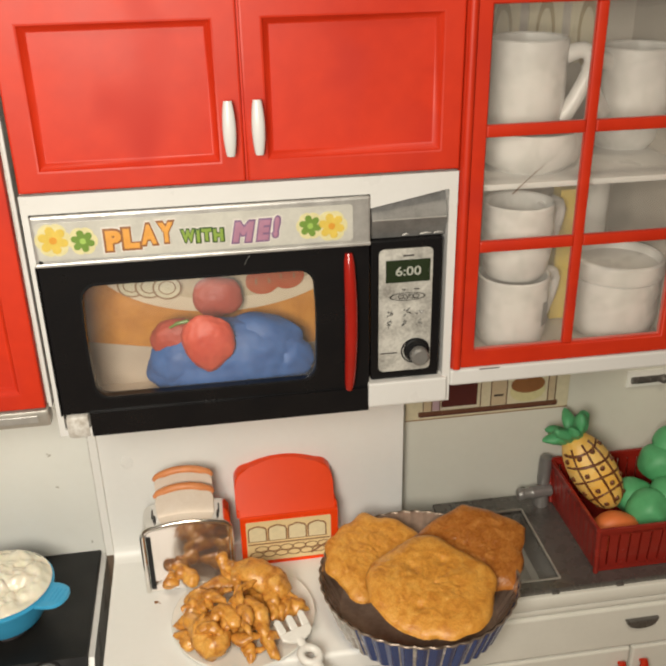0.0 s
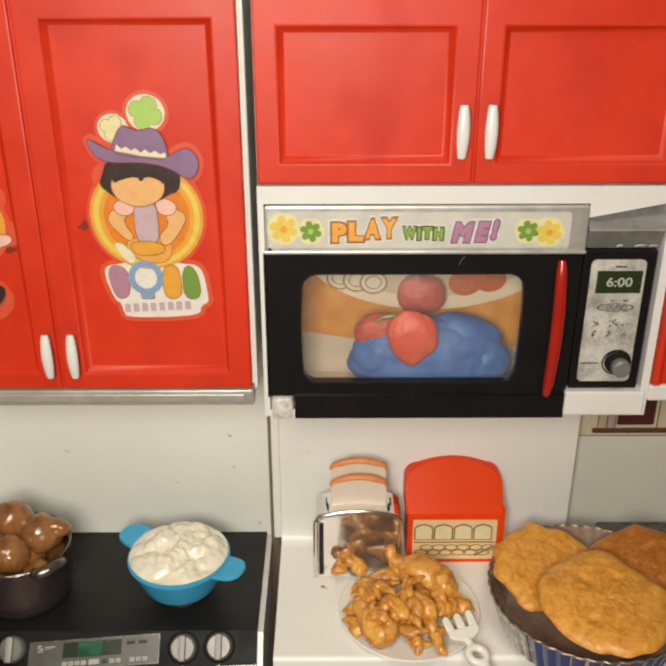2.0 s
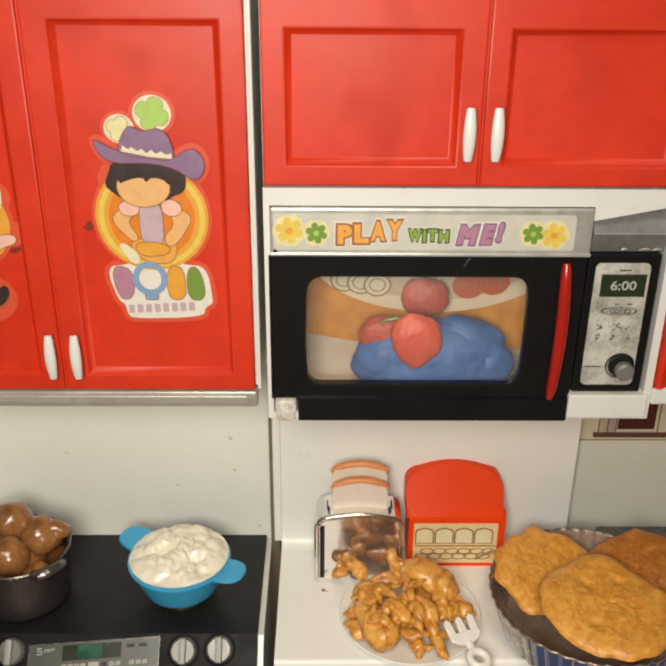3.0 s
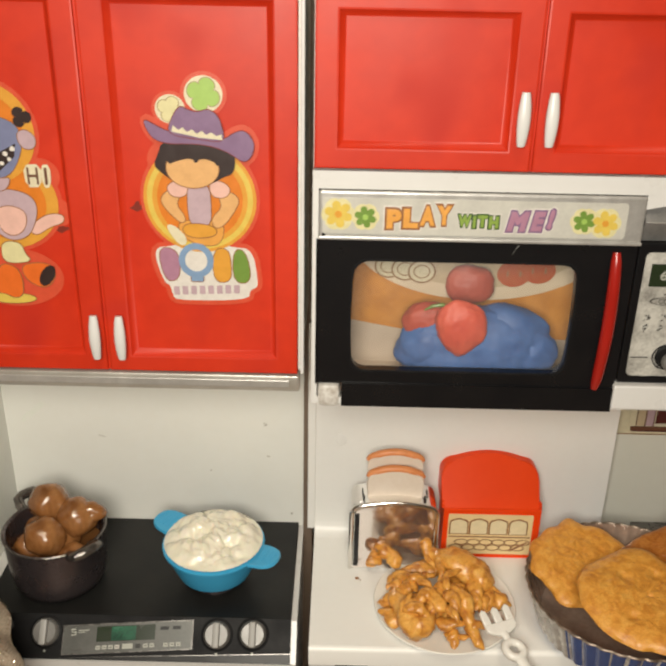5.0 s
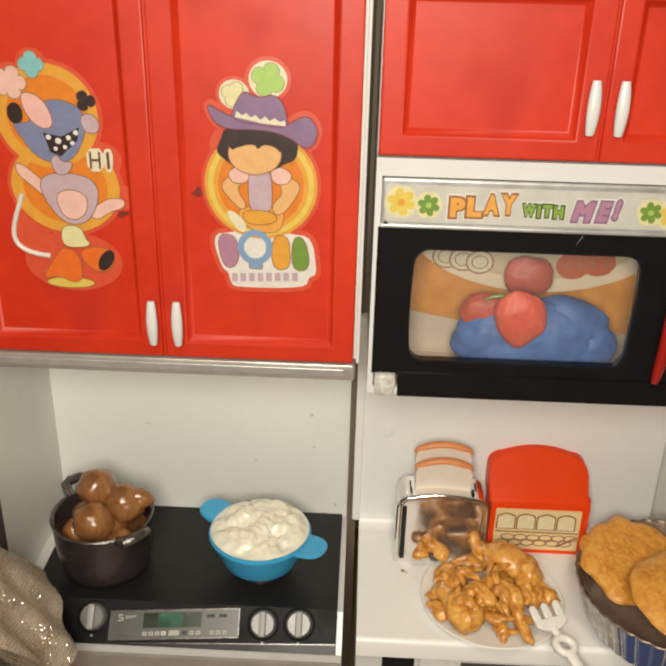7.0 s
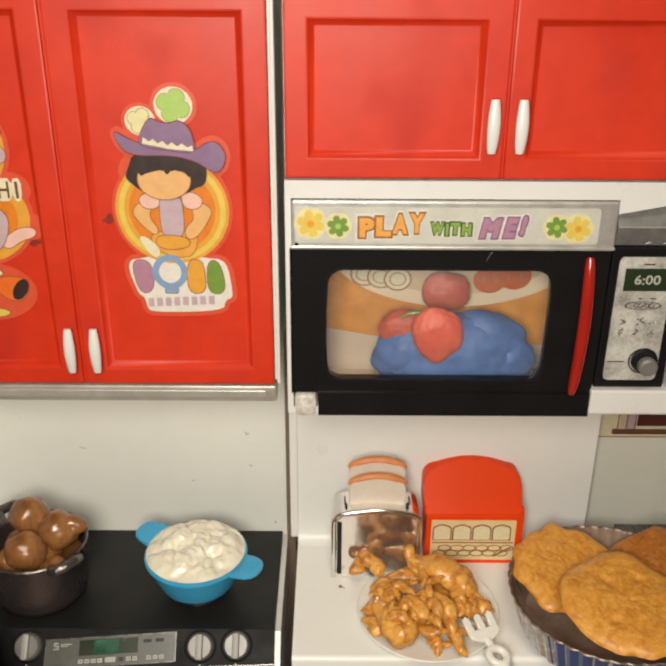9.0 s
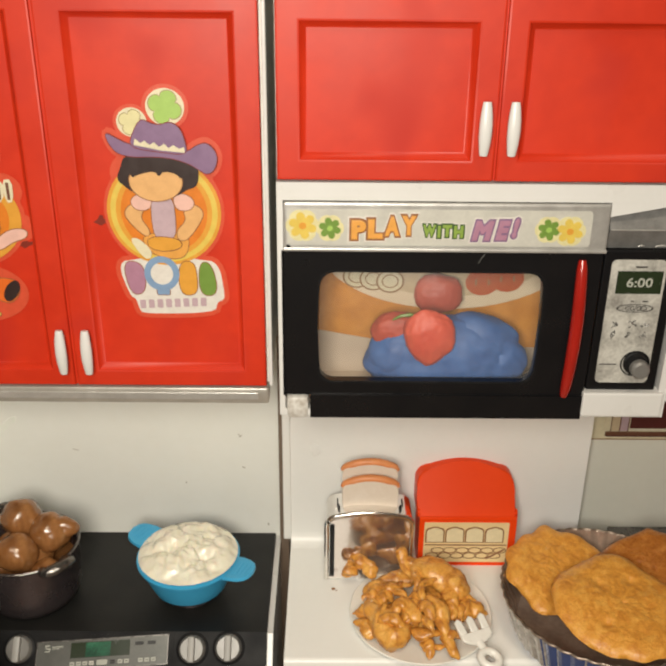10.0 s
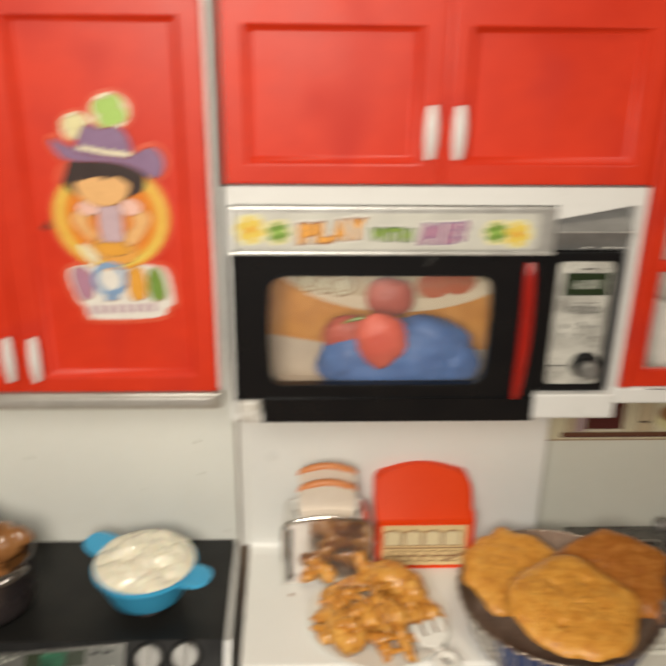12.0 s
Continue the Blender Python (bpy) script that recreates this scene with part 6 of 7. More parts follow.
part("stick_outline", tube([(0.0390, 0.3664, 0.1425), (0.0490, 0.3664, 0.1490)], 0.0005, 6), INK["brown"], lab)

qc = (-0.0030, 0.3245)
solo("plate", lathe([(0, WT + 0.0008), (0.022, WT), (0.024, WT + 0.0012), (0.0365, WT + 0.0030), (0.0382, WT + 0.0040), (0.0378, WT + 0.0046), (0.0360, WT + 0.0042), (0.0235, WT + 0.0022), (0, WT + 0.0018)], *qc, 64), PLATE_WHITE, (*qc, WT), "round white toy plate heaped with fried pieces", "plate")


def fried(start, middle, end, thick, taper, seed):
    """A bent ragged strip of batter: a thick end that runs out into a thin one."""
    a, m, b = Vector(start), Vector(middle), Vector(end)
    m2 = m * 2 - (a + b) / 2
    n = 40
    off = Vector((seed * 2.1, seed * 0.7, seed * 1.9))
    side = (b - a).cross(Vector((0, 0, 1))).normalized()
    pts, rad = [], []
    for i in range(n + 1):
        k = i / n
        q = k if taper < 1.0 else 1 - k
        wander = side * 0.0016 * noise.noise(Vector((k * 3.0, seed * 0.9, 4.0))) + Vector((0, 0, 0.0014 * noise.noise(Vector((k * 3.4, seed * 1.3, 9.0)))))
        pts.append(a * (1 - k) ** 2 + m2 * 2 * k * (1 - k) + b * k * k + wander)
        swell = min(1.0, q / 0.16) ** 0.5 * min(1.0, (1 - q) / 0.62) ** 0.55
        rad.append(max(0.0004, thick * 0.51 * swell * (1.04 + 0.30 * noise.noise(Vector((k * 3.6, seed * 1.7, 0))))))
    bm = tube(pts, rad, 26, flat=0.74)
    bm.normal_update()
    size = min(1.0, thick / 0.010)
    moves = []
    for v in bm.verts:
        ridge = 1 - 2 * abs(noise.noise(v.co * 150 + off))
        moves.append((v, v.normal * (0.0022 * noise.noise(v.co * 105 + off) + 0.0008 * (ridge - 0.5) + 0.0004 * noise.noise(v.co * 520 + off)) * size))
    for v, d in moves:
        v.co += d
    return solo("fried_piece", bm, FRIED, (m.x, m.y, m.z - thick / 2), "crisp golden brown battered piece on the plate", "fried food", "fried pieces on the plate", sharp=75)


fried((-0.0123, 0.3495, 0.156), (0.0042, 0.3359, 0.158), (0.0237, 0.326, 0.153), 0.0176, 1.35, 1)
fried((-0.0129, 0.3503, 0.163), (-0.0108, 0.343, 0.158), (-0.0075, 0.333, 0.153), 0.0060, 0.80, 2)
fried((-0.0314, 0.3262, 0.149), (-0.0246, 0.3069, 0.15), (-0.0128, 0.2938, 0.147), 0.0168, 1.05, 3)
fried((-0.0384, 0.3121, 0.146), (-0.0344, 0.3077, 0.146), (-0.0313, 0.3001, 0.145), 0.0095, 1.00, 4)
fried((0.0107, 0.3179, 0.147), (0.0209, 0.3173, 0.148), (0.0309, 0.3169, 0.147), 0.0112, 0.90, 5)
fried((-0.001, 0.3209, 0.156), (0.0057, 0.3029, 0.152), (0.0129, 0.2869, 0.144), 0.0088, 0.75, 6)
fried((-0.0129, 0.3162, 0.157), (-0.001, 0.3141, 0.158), (0.0082, 0.3033, 0.154), 0.0082, 1.00, 7)
fried((-0.0193, 0.3029, 0.153), (-0.0142, 0.312, 0.158), (-0.0056, 0.3026, 0.154), 0.0078, 1.00, 8)
fried((-0.0342, 0.3321, 0.148), (-0.0222, 0.3326, 0.15), (-0.0087, 0.3333, 0.151), 0.0098, 0.90, 9)
fried((-0.0422, 0.3535, 0.152), (-0.0338, 0.3502, 0.153), (-0.0289, 0.3395, 0.15), 0.0096, 1.20, 10)
fried((-0.0105, 0.3017, 0.148), (-0.0, 0.3001, 0.149), (0.0102, 0.3008, 0.149), 0.0072, 0.90, 11)
fried((-0.0012, 0.2998, 0.146), (-0.0014, 0.2943, 0.144), (-0.0023, 0.2889, 0.1425), 0.0056, 0.50, 12)
fried((-0.0136, 0.3032, 0.151), (-0.0071, 0.3069, 0.154), (-0.0006, 0.3007, 0.15), 0.0085, 0.90, 13)
fried((-0.0269, 0.3202, 0.151), (-0.0221, 0.322, 0.154), (-0.018, 0.3192, 0.151), 0.0085, 0.90, 14)
fried((-0.0032, 0.3379, 0.147), (0.009, 0.3262, 0.147), (0.0221, 0.3254, 0.146), 0.0120, 1.00, 15)
fried((-0.0278, 0.3239, 0.146), (-0.0152, 0.3165, 0.146), (-0.0016, 0.3092, 0.146), 0.0150, 1.00, 16)
fried((-0.0419, 0.3568, 0.151), (-0.0406, 0.3487, 0.15), (-0.0414, 0.3429, 0.148), 0.0085, 1.00, 17)
fried((-0.0123, 0.3005, 0.1445), (-0.0015, 0.311, 0.146), (0.01, 0.3109, 0.146), 0.0100, 1.00, 18)
fried((-0.0298, 0.3431, 0.146), (-0.0163, 0.3439, 0.147), (-0.0027, 0.3438, 0.147), 0.0110, 1.00, 19)
fried((-0.0399, 0.3177, 0.145), (-0.0358, 0.3173, 0.147), (-0.0306, 0.3184, 0.146), 0.0070, 1.00, 20)
fried((-0.0046, 0.3227, 0.1545), (-0.0106, 0.3092, 0.156), (-0.0137, 0.3026, 0.154), 0.0062, 0.80, 31)
fried((0.0074, 0.326, 0.154), (0.013, 0.3177, 0.153), (0.0108, 0.3084, 0.15), 0.0070, 0.90, 32)
fried((-0.0286, 0.3027, 0.154), (-0.0187, 0.3023, 0.156), (-0.0153, 0.2962, 0.152), 0.0068, 0.80, 33)
fried((0.0034, 0.2969, 0.148), (0.011, 0.2991, 0.149), (0.0149, 0.2988, 0.146), 0.0062, 0.80, 34)
fried((-0.0219, 0.3269, 0.155), (-0.0158, 0.3218, 0.157), (-0.0111, 0.3137, 0.156), 0.0062, 0.90, 35)
fried((-0.0058, 0.3101, 0.16), (-0.0008, 0.303, 0.16), (-0.0019, 0.2968, 0.157), 0.0060, 0.70, 37)
fried((-0.0081, 0.3389, 0.158), (-0.0055, 0.3299, 0.159), (-0.0066, 0.3229, 0.156), 0.0058, 0.70, 38)
fried((-0.0344, 0.3204, 0.15), (-0.0304, 0.3256, 0.152), (-0.0238, 0.3286, 0.151), 0.0070, 1.00, 39)
fried((-0.0062, 0.2981, 0.1435), (0.0023, 0.2959, 0.144), (0.0083, 0.2947, 0.1435), 0.0050, 0.80, 40)
rng = random.Random(77)
for k in range(6):
    a, d = rng.uniform(0, 6.283), 0.026 * math.sqrt(rng.random())
    px, py = -0.0040 + d * math.cos(a), 0.3130 + 0.8 * d * math.sin(a)
    pz = 0.1640 - 0.0125 * (d / 0.026) ** 2
    turn, half = rng.uniform(0, 6.283), rng.uniform(0.0055, 0.0105)
    ux, uy = math.cos(turn) * half, math.sin(turn) * half
    fried((px - ux, py - uy, pz - 0.003), (px - uy * 0.35, py + ux * 0.35, pz), (px + ux, py + uy, pz - 0.0035), rng.uniform(0.0030, 0.0044), rng.uniform(0.3, 0.9), 60 + k)

fork = thing("fork", (0.026, 0.295, WT), "white plastic toy fork with a looped handle", "fork")
f_tip, f_root, f_ring = Vector((0.0193, 0.3045, 0.1535)), Vector((0.0237, 0.2937, 0.1480)), Vector((0.0279, 0.2863, 0.1455))
fd = (f_tip - f_root).normalized()
fs = Vector((fd.y, -fd.x, 0)).normalized()
f_up = fs.cross(fd)


def fork_plate(outline, thick, bev=0.0007):
    """A flat rounded moulding in the fork's own plane; outline in (along, across)."""
    bm = bmesh.new()
    lo = [bm.verts.new(f_root + fd * u + fs * v) for u, v in outline]
    hi = [bm.verts.new(p.co + f_up * thick) for p in lo]
    bm.faces.new(lo[::-1]), bm.faces.new(hi)
    for i in range(len(lo)):
        bm.faces.new((lo[i], lo[(i + 1) % len(lo)], hi[(i + 1) % len(lo)], hi[i]))
    bmesh.ops.bevel(bm, geom=[e for e in bm.edges if e.verts[0] in hi and e.verts[1] in hi], offset=bev, segments=2, profile=0.5, affect="EDGES")
    return bm


part("head", fork_plate([(-0.0006, -0.0018), (0.0010, -0.0060), (0.0030, -0.0084), (0.0066, -0.0086), (0.0066, 0.0086), (0.0030, 0.0084), (0.0010, 0.0060), (-0.0006, 0.0018)], 0.0018), FORK_WHITE, fork)
for k in (-1, 0, 1):
    w = k * 0.0064
    part("tine", fork_plate([(0.0062, w - 0.0021), (0.0132, w * 1.05 - 0.0018), (0.0146, w * 1.05), (0.0132, w * 1.05 + 0.0018), (0.0062, w + 0.0021)], 0.0016, 0.0005), FORK_WHITE, fork)
part("neck", tube([f_root + fd * 0.001 + f_up * 0.0009, f_root.lerp(f_ring, 0.35) + f_up * 0.0006, f_root.lerp(f_ring, 0.62)], [0.0024, 0.0021, 0.0030], 12, flat=0.6), FORK_WHITE, fork)
ld = (f_ring - f_root).normalized()
part("loop", tube([f_ring + ld * 0.0044 * math.cos(2 * math.pi * i / 24) + fs * 0.0043 * math.sin(2 * math.pi * i / 24) for i in range(25)], 0.0022, 10), FORK_WHITE, fork, "ring in the handle")
part("handle", tube([f_ring + ld * 0.0052, f_ring + ld * 0.014 - Vector((0, 0, 0.001)), f_ring + ld * 0.026 - Vector((0, 0, 0.002))], [0.0030, 0.0030, 0.0024], 12, flat=0.6), FORK_WHITE, fork)

tc = (0.0893, 0.3133)
tin = thing("tart_tin", (*tc, WT), "fluted navy tart tin holding three golden fritters", "tart tin")
TB = 0.1404
tin_wall = lathe([(0.0422, TB), (0.0437, TB + 0.0008), (0.0512, 0.1640), (0.0516, 0.1650)], *tc, 360, ripple=0.0013, waves=44)
# Reflections painted by angle: one silvery stretch, plus thin streaks along some ribs.
for f in tin_wall.faces:
    m = f.calc_center_median()
    turn = math.degrees(math.atan2(m.y - tc[1], m.x - tc[0])) % 360
    rib, place = divmod(turn / 360 * 44, 1.0)
    streak = (place < 0.11 or place > 0.93) and (rib * 7) % 5 < 3
    f.material_index = 1 if 95 < turn < 219 or (streak and turn > 200) else 0
part("wall", tin_wall, [TIN_BLUE, TIN_REFLECTION], tin, "fluted navy wall with painted silvery reflections")
part("lining", lathe([(0.0508, 0.1652), (0.0415, TB + 0.0026), (0, TB + 0.0026)], *tc, 360, ripple=0.0004, waves=44), TIN_IN, tin, "dull grey brown inside")
part("underside", lathe([(0, TB), (0.0428, TB)], *tc, 96), TIN_BLUE, tin)
part("rim", lathe([(0.0521, 0.1647), (0.0522, 0.1653), (0.0518, 0.1657), (0.0513, 0.1654), (0.0510, 0.1648)], *tc, 360, ripple=0.0009, waves=44), TIN_RIM, tin, "thin dull brown rim")


def fritter(cx, cy, z, r, thick, seed, tilt, material, label, squash=1.0, spin=0.0, corners=0, ragged=0.05, pits=()):
    """A thin fried cake with a wandering outline and a bumpy crust."""
    bm = bmesh.new()
    nr, na = 30, 96
    off = Vector((seed * 1.9, seed * 4.3, seed * 0.7))
    tops, lows = [], []
    for i in range(nr + 1):
        k = i / nr
        tr, lr = [], []
        for j in range(na if i else 1):
            a = 2 * math.pi * j / na
            edge = r * (1 + 0.10 * noise.noise(Vector((math.cos(a), math.sin(a), 0)) * 1.3 + off) + 0.05 * noise.noise(Vector((math.cos(a), math.sin(a), 0)) * 4.0 + off))
            edge *= 1 + ragged * noise.noise(Vector((math.cos(a), math.sin(a), 0)) * 2.3 - off)
            if corners:
                w = math.pi / corners
                edge *= 0.25 + 0.80 * math.cos(w) / math.cos((a % (2 * w)) - w)
            x, y = edge * k * math.cos(a), edge * k * math.sin(a) * squash
            p = Vector((x, y, 0))
            dome = thick * max(0.0, 1 - k ** 6) ** 0.5
            lump = (0.0008 * noise.noise(p * 95 + off) + 0.0004 * noise.noise(p * 260 + off) + 0.0005 * noise.noise(p * 560 + off)) * (1 - 0.5 * k ** 4)
            warp = 0.0030 * noise.noise(p * 28 + off)
            for hx, hy, hr in pits:
                lump -= 0.0016 * math.exp(-((x - hx) ** 2 + (y - hy) ** 2) / (hr * hr))
            tr.append(bm.verts.new((x, y, dome * 0.62 + lump + warp)))
            lr.append(bm.verts.new((x, y, -dome * 0.38 + lump * 0.4 + warp)))
        tops.append(tr), lows.append(lr)
    for rows_, flip in ((tops, False), (lows, True)):
        for a, b in zip(rows_, rows_[1:]):
            for j in range(na):
                k = (j + 1) % na
                f = (a[0], b[j], b[k]) if len(a) == 1 else (a[j], b[j], b[k], a[k])
                bm.faces.new(f[::-1] if flip else f)
    for j in range(na):
        k = (j + 1) % na
        bm.faces.new((tops[-1][j], lows[-1][j], lows[-1][k], tops[-1][k]))
    bmesh.ops.remove_doubles(bm, verts=tops[-1] + lows[-1], dist=0.00005)
    bm.transform(Matrix.LocRotScale((cx, cy, z), Euler([radians(a) for a in (*tilt, spin)]), None))
    return solo("fritter", bm, material, (cx, cy, z - thick), label, "fritter", "fritters in the tart tin", sharp=80)


fritter(0.0705, 0.3310, 0.1620, 0.0292, 0.0066, 31, (12, 4), FRITTER, "golden fried fritter leaning on the tin wall", ragged=0.16)
fritter(0.1205, 0.3250, 0.1660, 0.0335, 0.0068, 32, (14, -8), FRITTER_DARK, "darker browned fritter leaning on the tin rim", 0.92, 12, 5)
fritter(0.0920, 0.2970, 0.1700, 0.0325, 0.0072, 33, (8, 0), FRITTER, "round golden fritter lying on top of two others", 1.0, 20, pits=((0.001, -0.001, 0.0014), (-0.014, -0.010, 0.0030), (0.012, 0.010, 0.0022), (-0.004, 0.013, 0.0030)))

for cx, cy, r, sd in ((-0.0499, 0.3457, 0.0009, 61), (-0.0480, 0.3449, 0.0004, 62)):
    solo("crumb", blob((cx, cy, WT + r * 0.6), (r * 1.3, r, r * 0.6), sd, 0.3, 2.0, 2), STEW, (cx, cy, WT), "tiny dark crumb lying on the white worktop", "crumb", "crumbs on the worktop")

# ---- basket of dough fruit on the drainer ----
bk = thing("basket", (0.2335, 0.357, SZ), "translucent dark red plastic berry basket with slotted sides", "basket")
BX0, BX1, BY0, BY1, BZ0, BZ1, FL = 0.1945, 0.2780, 0.3240, 0.3900, SZ + 0.0010, 0.1720, 0.0030
part("base", box(BX0 + 0.001, BX1 - 0.001, BY0 + 0.001, BY1 - 0.001, BZ0, BZ0 + 0.0016, 0.0004), BASKET_RED, bk)
corner = [(BX0, BY0), (BX1, BY0), (BX1, BY1), (BX0, BY1)]
grow = [(-1, -1), (1, -1), (1, 1), (-1, 1)]


def basket_at(i, k, z):
    """A place on the wall between corners i and i + 1; the wall leans out as it rises."""
    j = (i + 1) % 4
    g = FL * (z - BZ0) / (BZ1 - BZ0)
    p = Vector((corner[i][0] + grow[i][0] * g, corner[i][1] + grow[i][1] * g, z))
    q = Vector((corner[j][0] + grow[j][0] * g, corner[j][1] + grow[j][1] * g, z))
    return p + (q - p) * k


def wall_piece(i, k0, k1, z0, z1, thick):
    bm = bmesh.new()
    j = (i + 1) % 4
    along = Vector((corner[j][0] - corner[i][0], corner[j][1] - corner[i][1], 0)).normalized()
    inward = Vector((-along.y, along.x, 0))
    a = [bm.verts.new(basket_at(i, k, z)) for k, z in ((k0, z0), (k1, z0), (k1, z1), (k0, z1))]
    b = [bm.verts.new(v.co + inward * thick) for v in a]
    bm.faces.new(a), bm.faces.new(b)
    for n in range(4):
        bm.faces.new((a[n], a[(n + 1) % 4], b[(n + 1) % 4], b[n]))
    return bm


for i, count in ((0, 14), (1, 11), (2, 14), (3, 11)):
    part("top_rail", wall_piece(i, -0.004, 1.004, BZ1 - 0.0045, BZ1, 0.0016), BASKET_RED, bk)
    part("low_rail", wall_piece(i, 0.0, 1.0, BZ0, BZ0 + 0.0040, 0.0014), BASKET_RED, bk)
    for k in range(count):
        part("slat", wall_piece(i, (k + 0.07) / count, (k + 0.90) / count, BZ0 + 0.003, BZ1 - 0.003, 0.0012 if k % 2 else 0.0017), BASKET_RED, bk)
for p in range(4):
    part("corner_post", tube([basket_at(p, 0, BZ0), basket_at(p, 0, BZ1 + 0.0004)], 0.0016, 10), BASKET_RED, bk)

pine = thing("pineapple", (0.2140, 0.3640, 0.1560), "yellow dough pineapple with brown painted lattice and green leaves", "toy fruit")
PM = Matrix.LocRotScale((0.2062, 0.3650, 0.1805), Euler((radians(-20), radians(-30), 0)), Vector((0.98, 1.00, 1.20)))
body_bm = blob((0, 0, 0), (0.0140, 0.0130, 0.0215), 5, 0.05, 1.3, 4)
body_bm.transform(PM)
part("body", body_bm, DOUGH_YELLOW, pine, "yellow orange body")


def on_fruit(a, h, lift=1.0):
    r = math.sqrt(max(0.0, 1 - h * h))
    return PM @ Vector((0.0140 * lift * r * math.cos(a), 0.0130 * lift * r * math.sin(a), 0.0215 * lift * h))


for k, (a0, lean) in enumerate(((-0.80, 0.25), (0.05, 0.10), (0.85, -0.22))):
    part("painted_line", tube([on_fruit(-math.pi / 2 + a0 + lean * t + 0.05 * math.sin(5 * t + k), -0.85 + 1.6 * t) for t in (i / 16 for i in range(17))], [0.0006 + 0.0007 * abs(noise.noise(Vector((i * 0.45, k, 0)))) for i in range(17)], 6), BROWN_PAINT, pine)
for k, h0 in enumerate((-0.55, -0.12, 0.30, 0.66)):
    part("painted_line", tube([on_fruit(-math.pi / 2 - 1.25 + 2.5 * t, h0 + 0.10 * math.sin(3 * t + k)) for t in (i / 16 for i in range(17))], [0.0006 + 0.0007 * abs(noise.noise(Vector((i * 0.45, k, 5)))) for i in range(17)], 6), BROWN_PAINT, pine)
for r in range(4):
    for s in range(4):
        a, h = -math.pi / 2 - 1.15 + 0.74 * s + 0.06 * (r % 2), -0.74 + 0.42 * r
        part("painted_dot", blob(on_fruit(a, h, 0.99), (0.0016, 0.0013, 0.0017), s, 0.35, 1, 2), BROWN_PAINT, pine)
for k, (a, l) in enumerate(((-2.9, 0.017), (-2.2, 0.014), (-1.5, 0.012), (-0.7, 0.014), (0.2, 0.015), (1.2, 0.014), (2.3, 0.016))):
    root, tip_p = PM @ Vector((0.004 * math.cos(a), 0.004 * math.sin(a), 0.0195)), PM @ Vector((l * math.cos(a), l * math.sin(a), 0.0265 + 0.003 * (k % 2)))
    mid_p = root.lerp(tip_p, 0.55) + Vector((0, 0, 0.002))
    bend = [root * (1 - t) ** 2 + mid_p * 2 * t * (1 - t) + tip_p * t * t for t in (i / 9 for i in range(10))]
    leaf = tube(bend, [0.0030 + 0.0014 * math.sin(math.pi * min(1.0, i / 7)) if i < 8 else (0.0024, 0.0009)[i - 8] for i in range(10)], 14, flat=0.72)
    for v in leaf.verts:
        v.co += Vector((noise.noise(v.co * 190), noise.noise(v.co * 190 + Vector((7, 0, 0))), noise.noise(v.co * 190 + Vector((0, 7, 0))))) * 0.0012
    part("leaf", leaf, DOUGH_GREEN, pine, "green dough leaf")
for i, (x, y, z, r) in enumerate(((0.2330, 0.3440, 0.1640, 0.0125), (0.2480, 0.3500, 0.1680, 0.0120), (0.2500, 0.3680, 0.1780, 0.0125), (0.2330, 0.3620, 0.1600, 0.0120), (0.2620, 0.3560, 0.1700, 0.0120), (0.2600, 0.3720, 0.1880, 0.0120))):
    lump = blob((x, y, z), (r, r, r * 0.9), i + 40, 0.12, 1.4, 4)
    solo("dough_fruit", lump, DOUGH_GREEN, (x, y, z - r), "round green dough fruit lying in the basket", "toy fruit", "green dough fruit")
solo("dough_fruit", blob((0.2105, 0.3385, 0.1560), (0.0140, 0.0100, 0.0125), 50, 0.08, 1.3, 4), DOUGH_ORANGE, (0.2105, 0.3385, 0.145), "orange dough fruit at the basket corner", "toy fruit")

# ---- doll beside the hob: one plain mesh ----
dx, dy = -0.2950, 0.2500
prof = ((0.010, 0.340), (0.016, 0.320), (0.026, 0.295), (0.036, 0.272), (0.046, 0.252), (0.0545, 0.232), (0.0600, 0.2185), (0.0615, 0.2135), (0.058, 0.2120), (0.050, 0.2105), (0.057, 0.2020), (0.073, 0.1820), (0.088, 0.1650), (0.0905, 0.1615), (0.087, 0.1608), (0.066, 0.1650), (0.074, 0.148), (0.080, 0.124), (0.080, 0.104), (0.0, 0.120))
doll = bmesh.new()
n, rows = 160, []
for i, (r, z) in enumerate(prof):
    row = []
    for j in range(n if r else 1):
        a = 2 * math.pi * j / n
        fold = 1 + (0.035 * (math.cos(6 * (a + 0.10)) - 1) + 0.018 * math.sin(15 * a + 0.5 * i)) * min(1.0, r / 0.05)
        drop = 0.004 * math.sin(5 * (a - 0.35)) * min(1.0, r / 0.06)
        front = min(1.0, max(0.0, 2 * math.pi - a - radians(14)) / radians(46)) if a > math.pi else 0.0
        if a > math.pi and z > 0.145:
            drop += 0.045 * math.sin(front * math.pi / 2) ** 0.6 * min(1.0, max(0.0, 0.30 - z) / 0.13)
        row.append(doll.verts.new((dx + r * fold * math.cos(a), dy + r * fold * math.sin(a) * 0.75, z + drop)))
    rows.append(row)
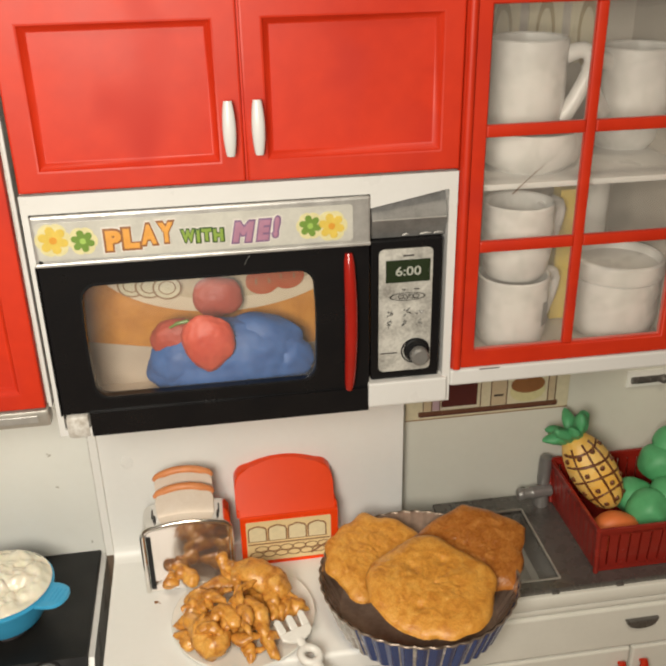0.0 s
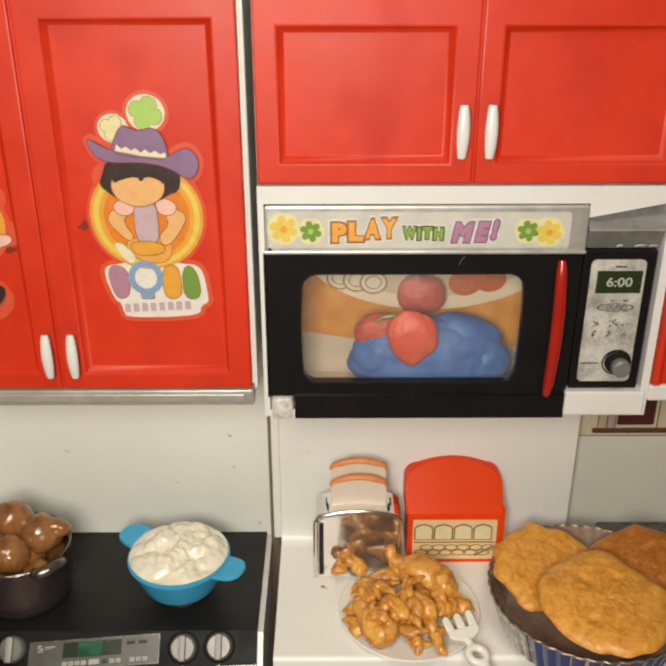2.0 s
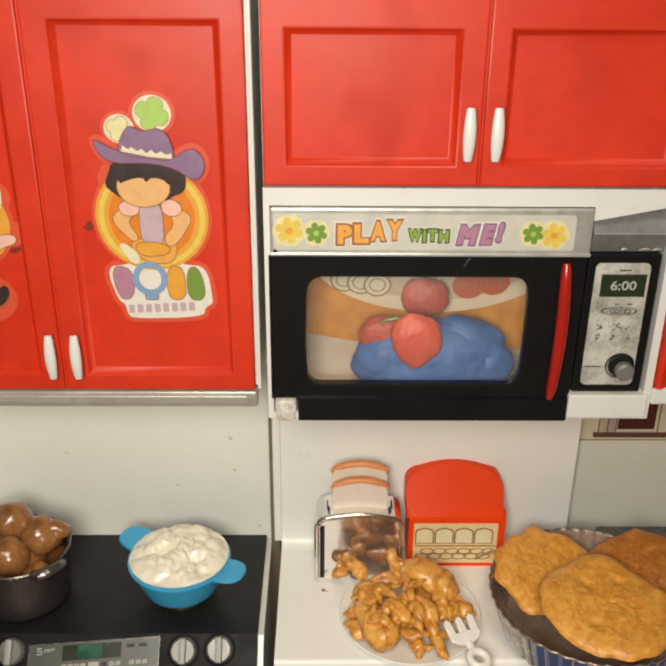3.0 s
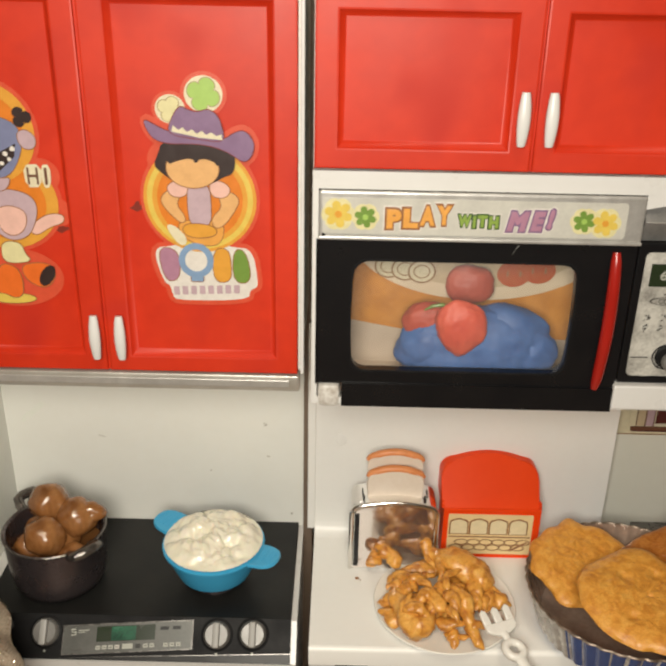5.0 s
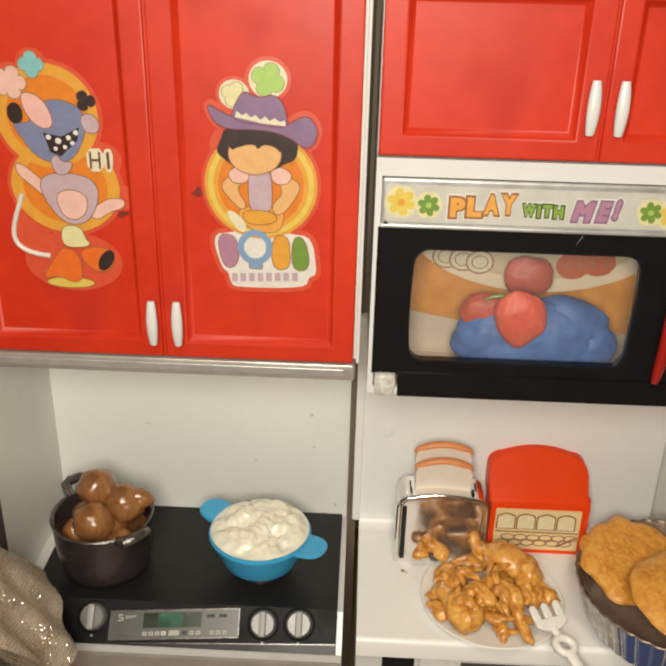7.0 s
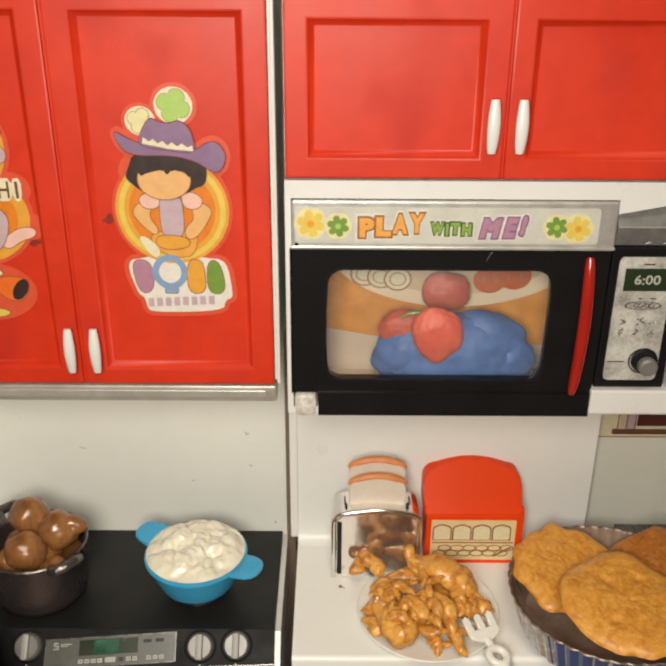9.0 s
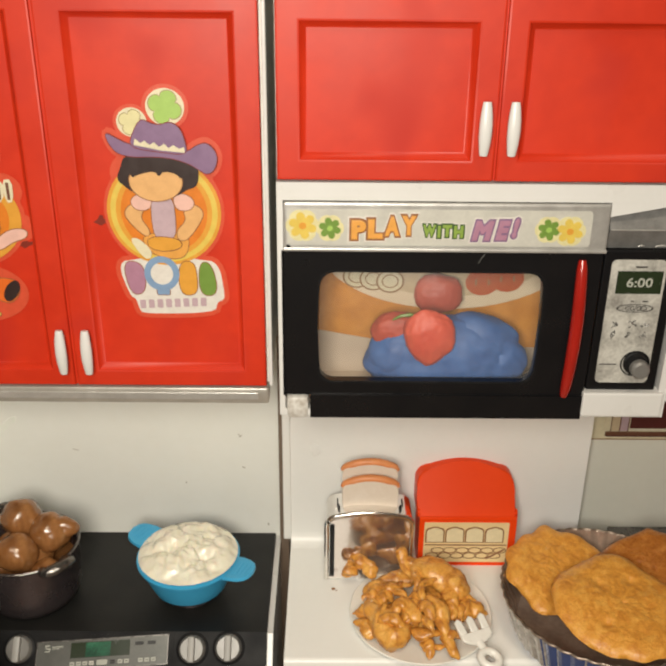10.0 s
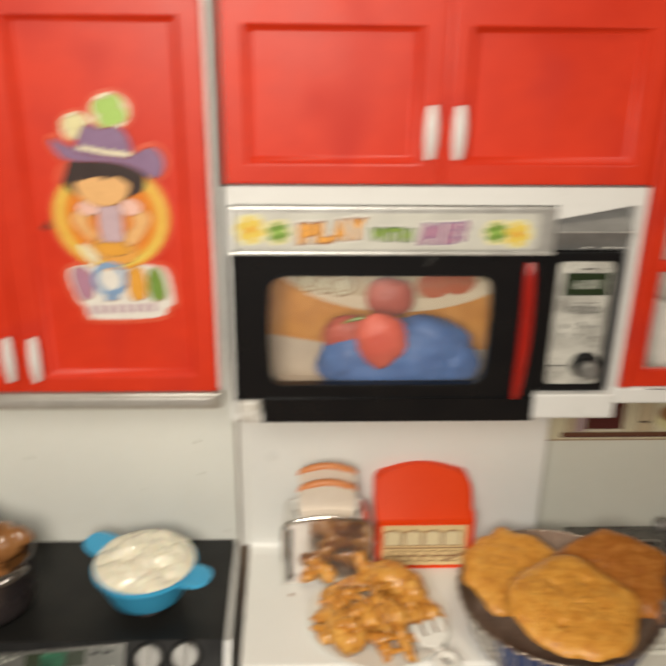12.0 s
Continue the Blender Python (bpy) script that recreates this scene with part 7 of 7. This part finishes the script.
for i, (a, b) in enumerate(zip(rows, rows[1:])):
    for j in range(n):
        k = (j + 1) % n
        f = doll.faces.new((a[j], b[0], a[k]) if len(b) == 1 else (a[j], b[j], b[k], a[k]))
        f.material_index = 1 if i >= 15 else 0
doll.normal_update()
rng = random.Random(5)
for f in [f for f in doll.faces if f.material_index < 2]:
    area, c, nrm = f.calc_area(), f.calc_center_median(), f.normal.copy()
    for q in range(1 + int(area / 0.0000007)):
        w = [rng.random() for v in f.verts]
        c2 = sum((v.co * x for v, x in zip(f.verts, w)), Vector()) / sum(w)
        ax1 = Vector((rng.uniform(-1, 1), rng.uniform(-1, 1), rng.uniform(-1, 1))).normalized()
        tilt = (nrm + ax1 * 0.8).normalized()
        u = tilt.cross(ax1).normalized() * rng.uniform(0.00009, 0.00020)
        w2 = tilt.cross(u).normalized() * rng.uniform(0.00009, 0.00020)
        c2 = c2 + nrm * 0.0005
        g = doll.faces.new([doll.verts.new(c2 + k) for k in (u + w2, u - w2, -u - w2, -u + w2)])
        g.material_index = 3
mark = len(doll.faces)
tube([(dx, dy, 0.0), (dx, dy, 0.08), (dx, dy, 0.13)], [0.006, 0.009, 0.011], 14, doll)
tube([(-0.250, 0.200, 0.0), (-0.2440, 0.1940, 0.120), (-0.2400, 0.1930, 0.175), (-0.2430, 0.1960, 0.206), (-0.256, 0.214, 0.226)], [0.006, 0.0075, 0.0090, 0.0098, 0.009], 16, doll)
tube([(-0.272, 0.252, 0.335), (-0.2640, 0.250, 0.305), (-0.2585, 0.250, 0.280), (-0.2585, 0.250, 0.262)], [0.010, 0.0104, 0.0102, 0.0098], 16, doll)
cuff = len(doll.faces)
tube([(-0.2586, 0.250, 0.2735), (-0.2590, 0.250, 0.266), (-0.2600, 0.250, 0.254), (-0.2610, 0.250, 0.2500)], [0.0108, 0.0122, 0.0124, 0.009], 20, doll)
doll.faces.ensure_lookup_table()
for k, f in enumerate(doll.faces):
    if k >= mark:
        f.material_index = 0 if k >= cuff else 2
solo("doll", doll, [GLITTER, NET_DARK, DOLL_SKIN, SPANGLE], (dx, dy, 0.0), "plain standing doll shape in a flared gold glitter skirt", "doll", sharp=70)
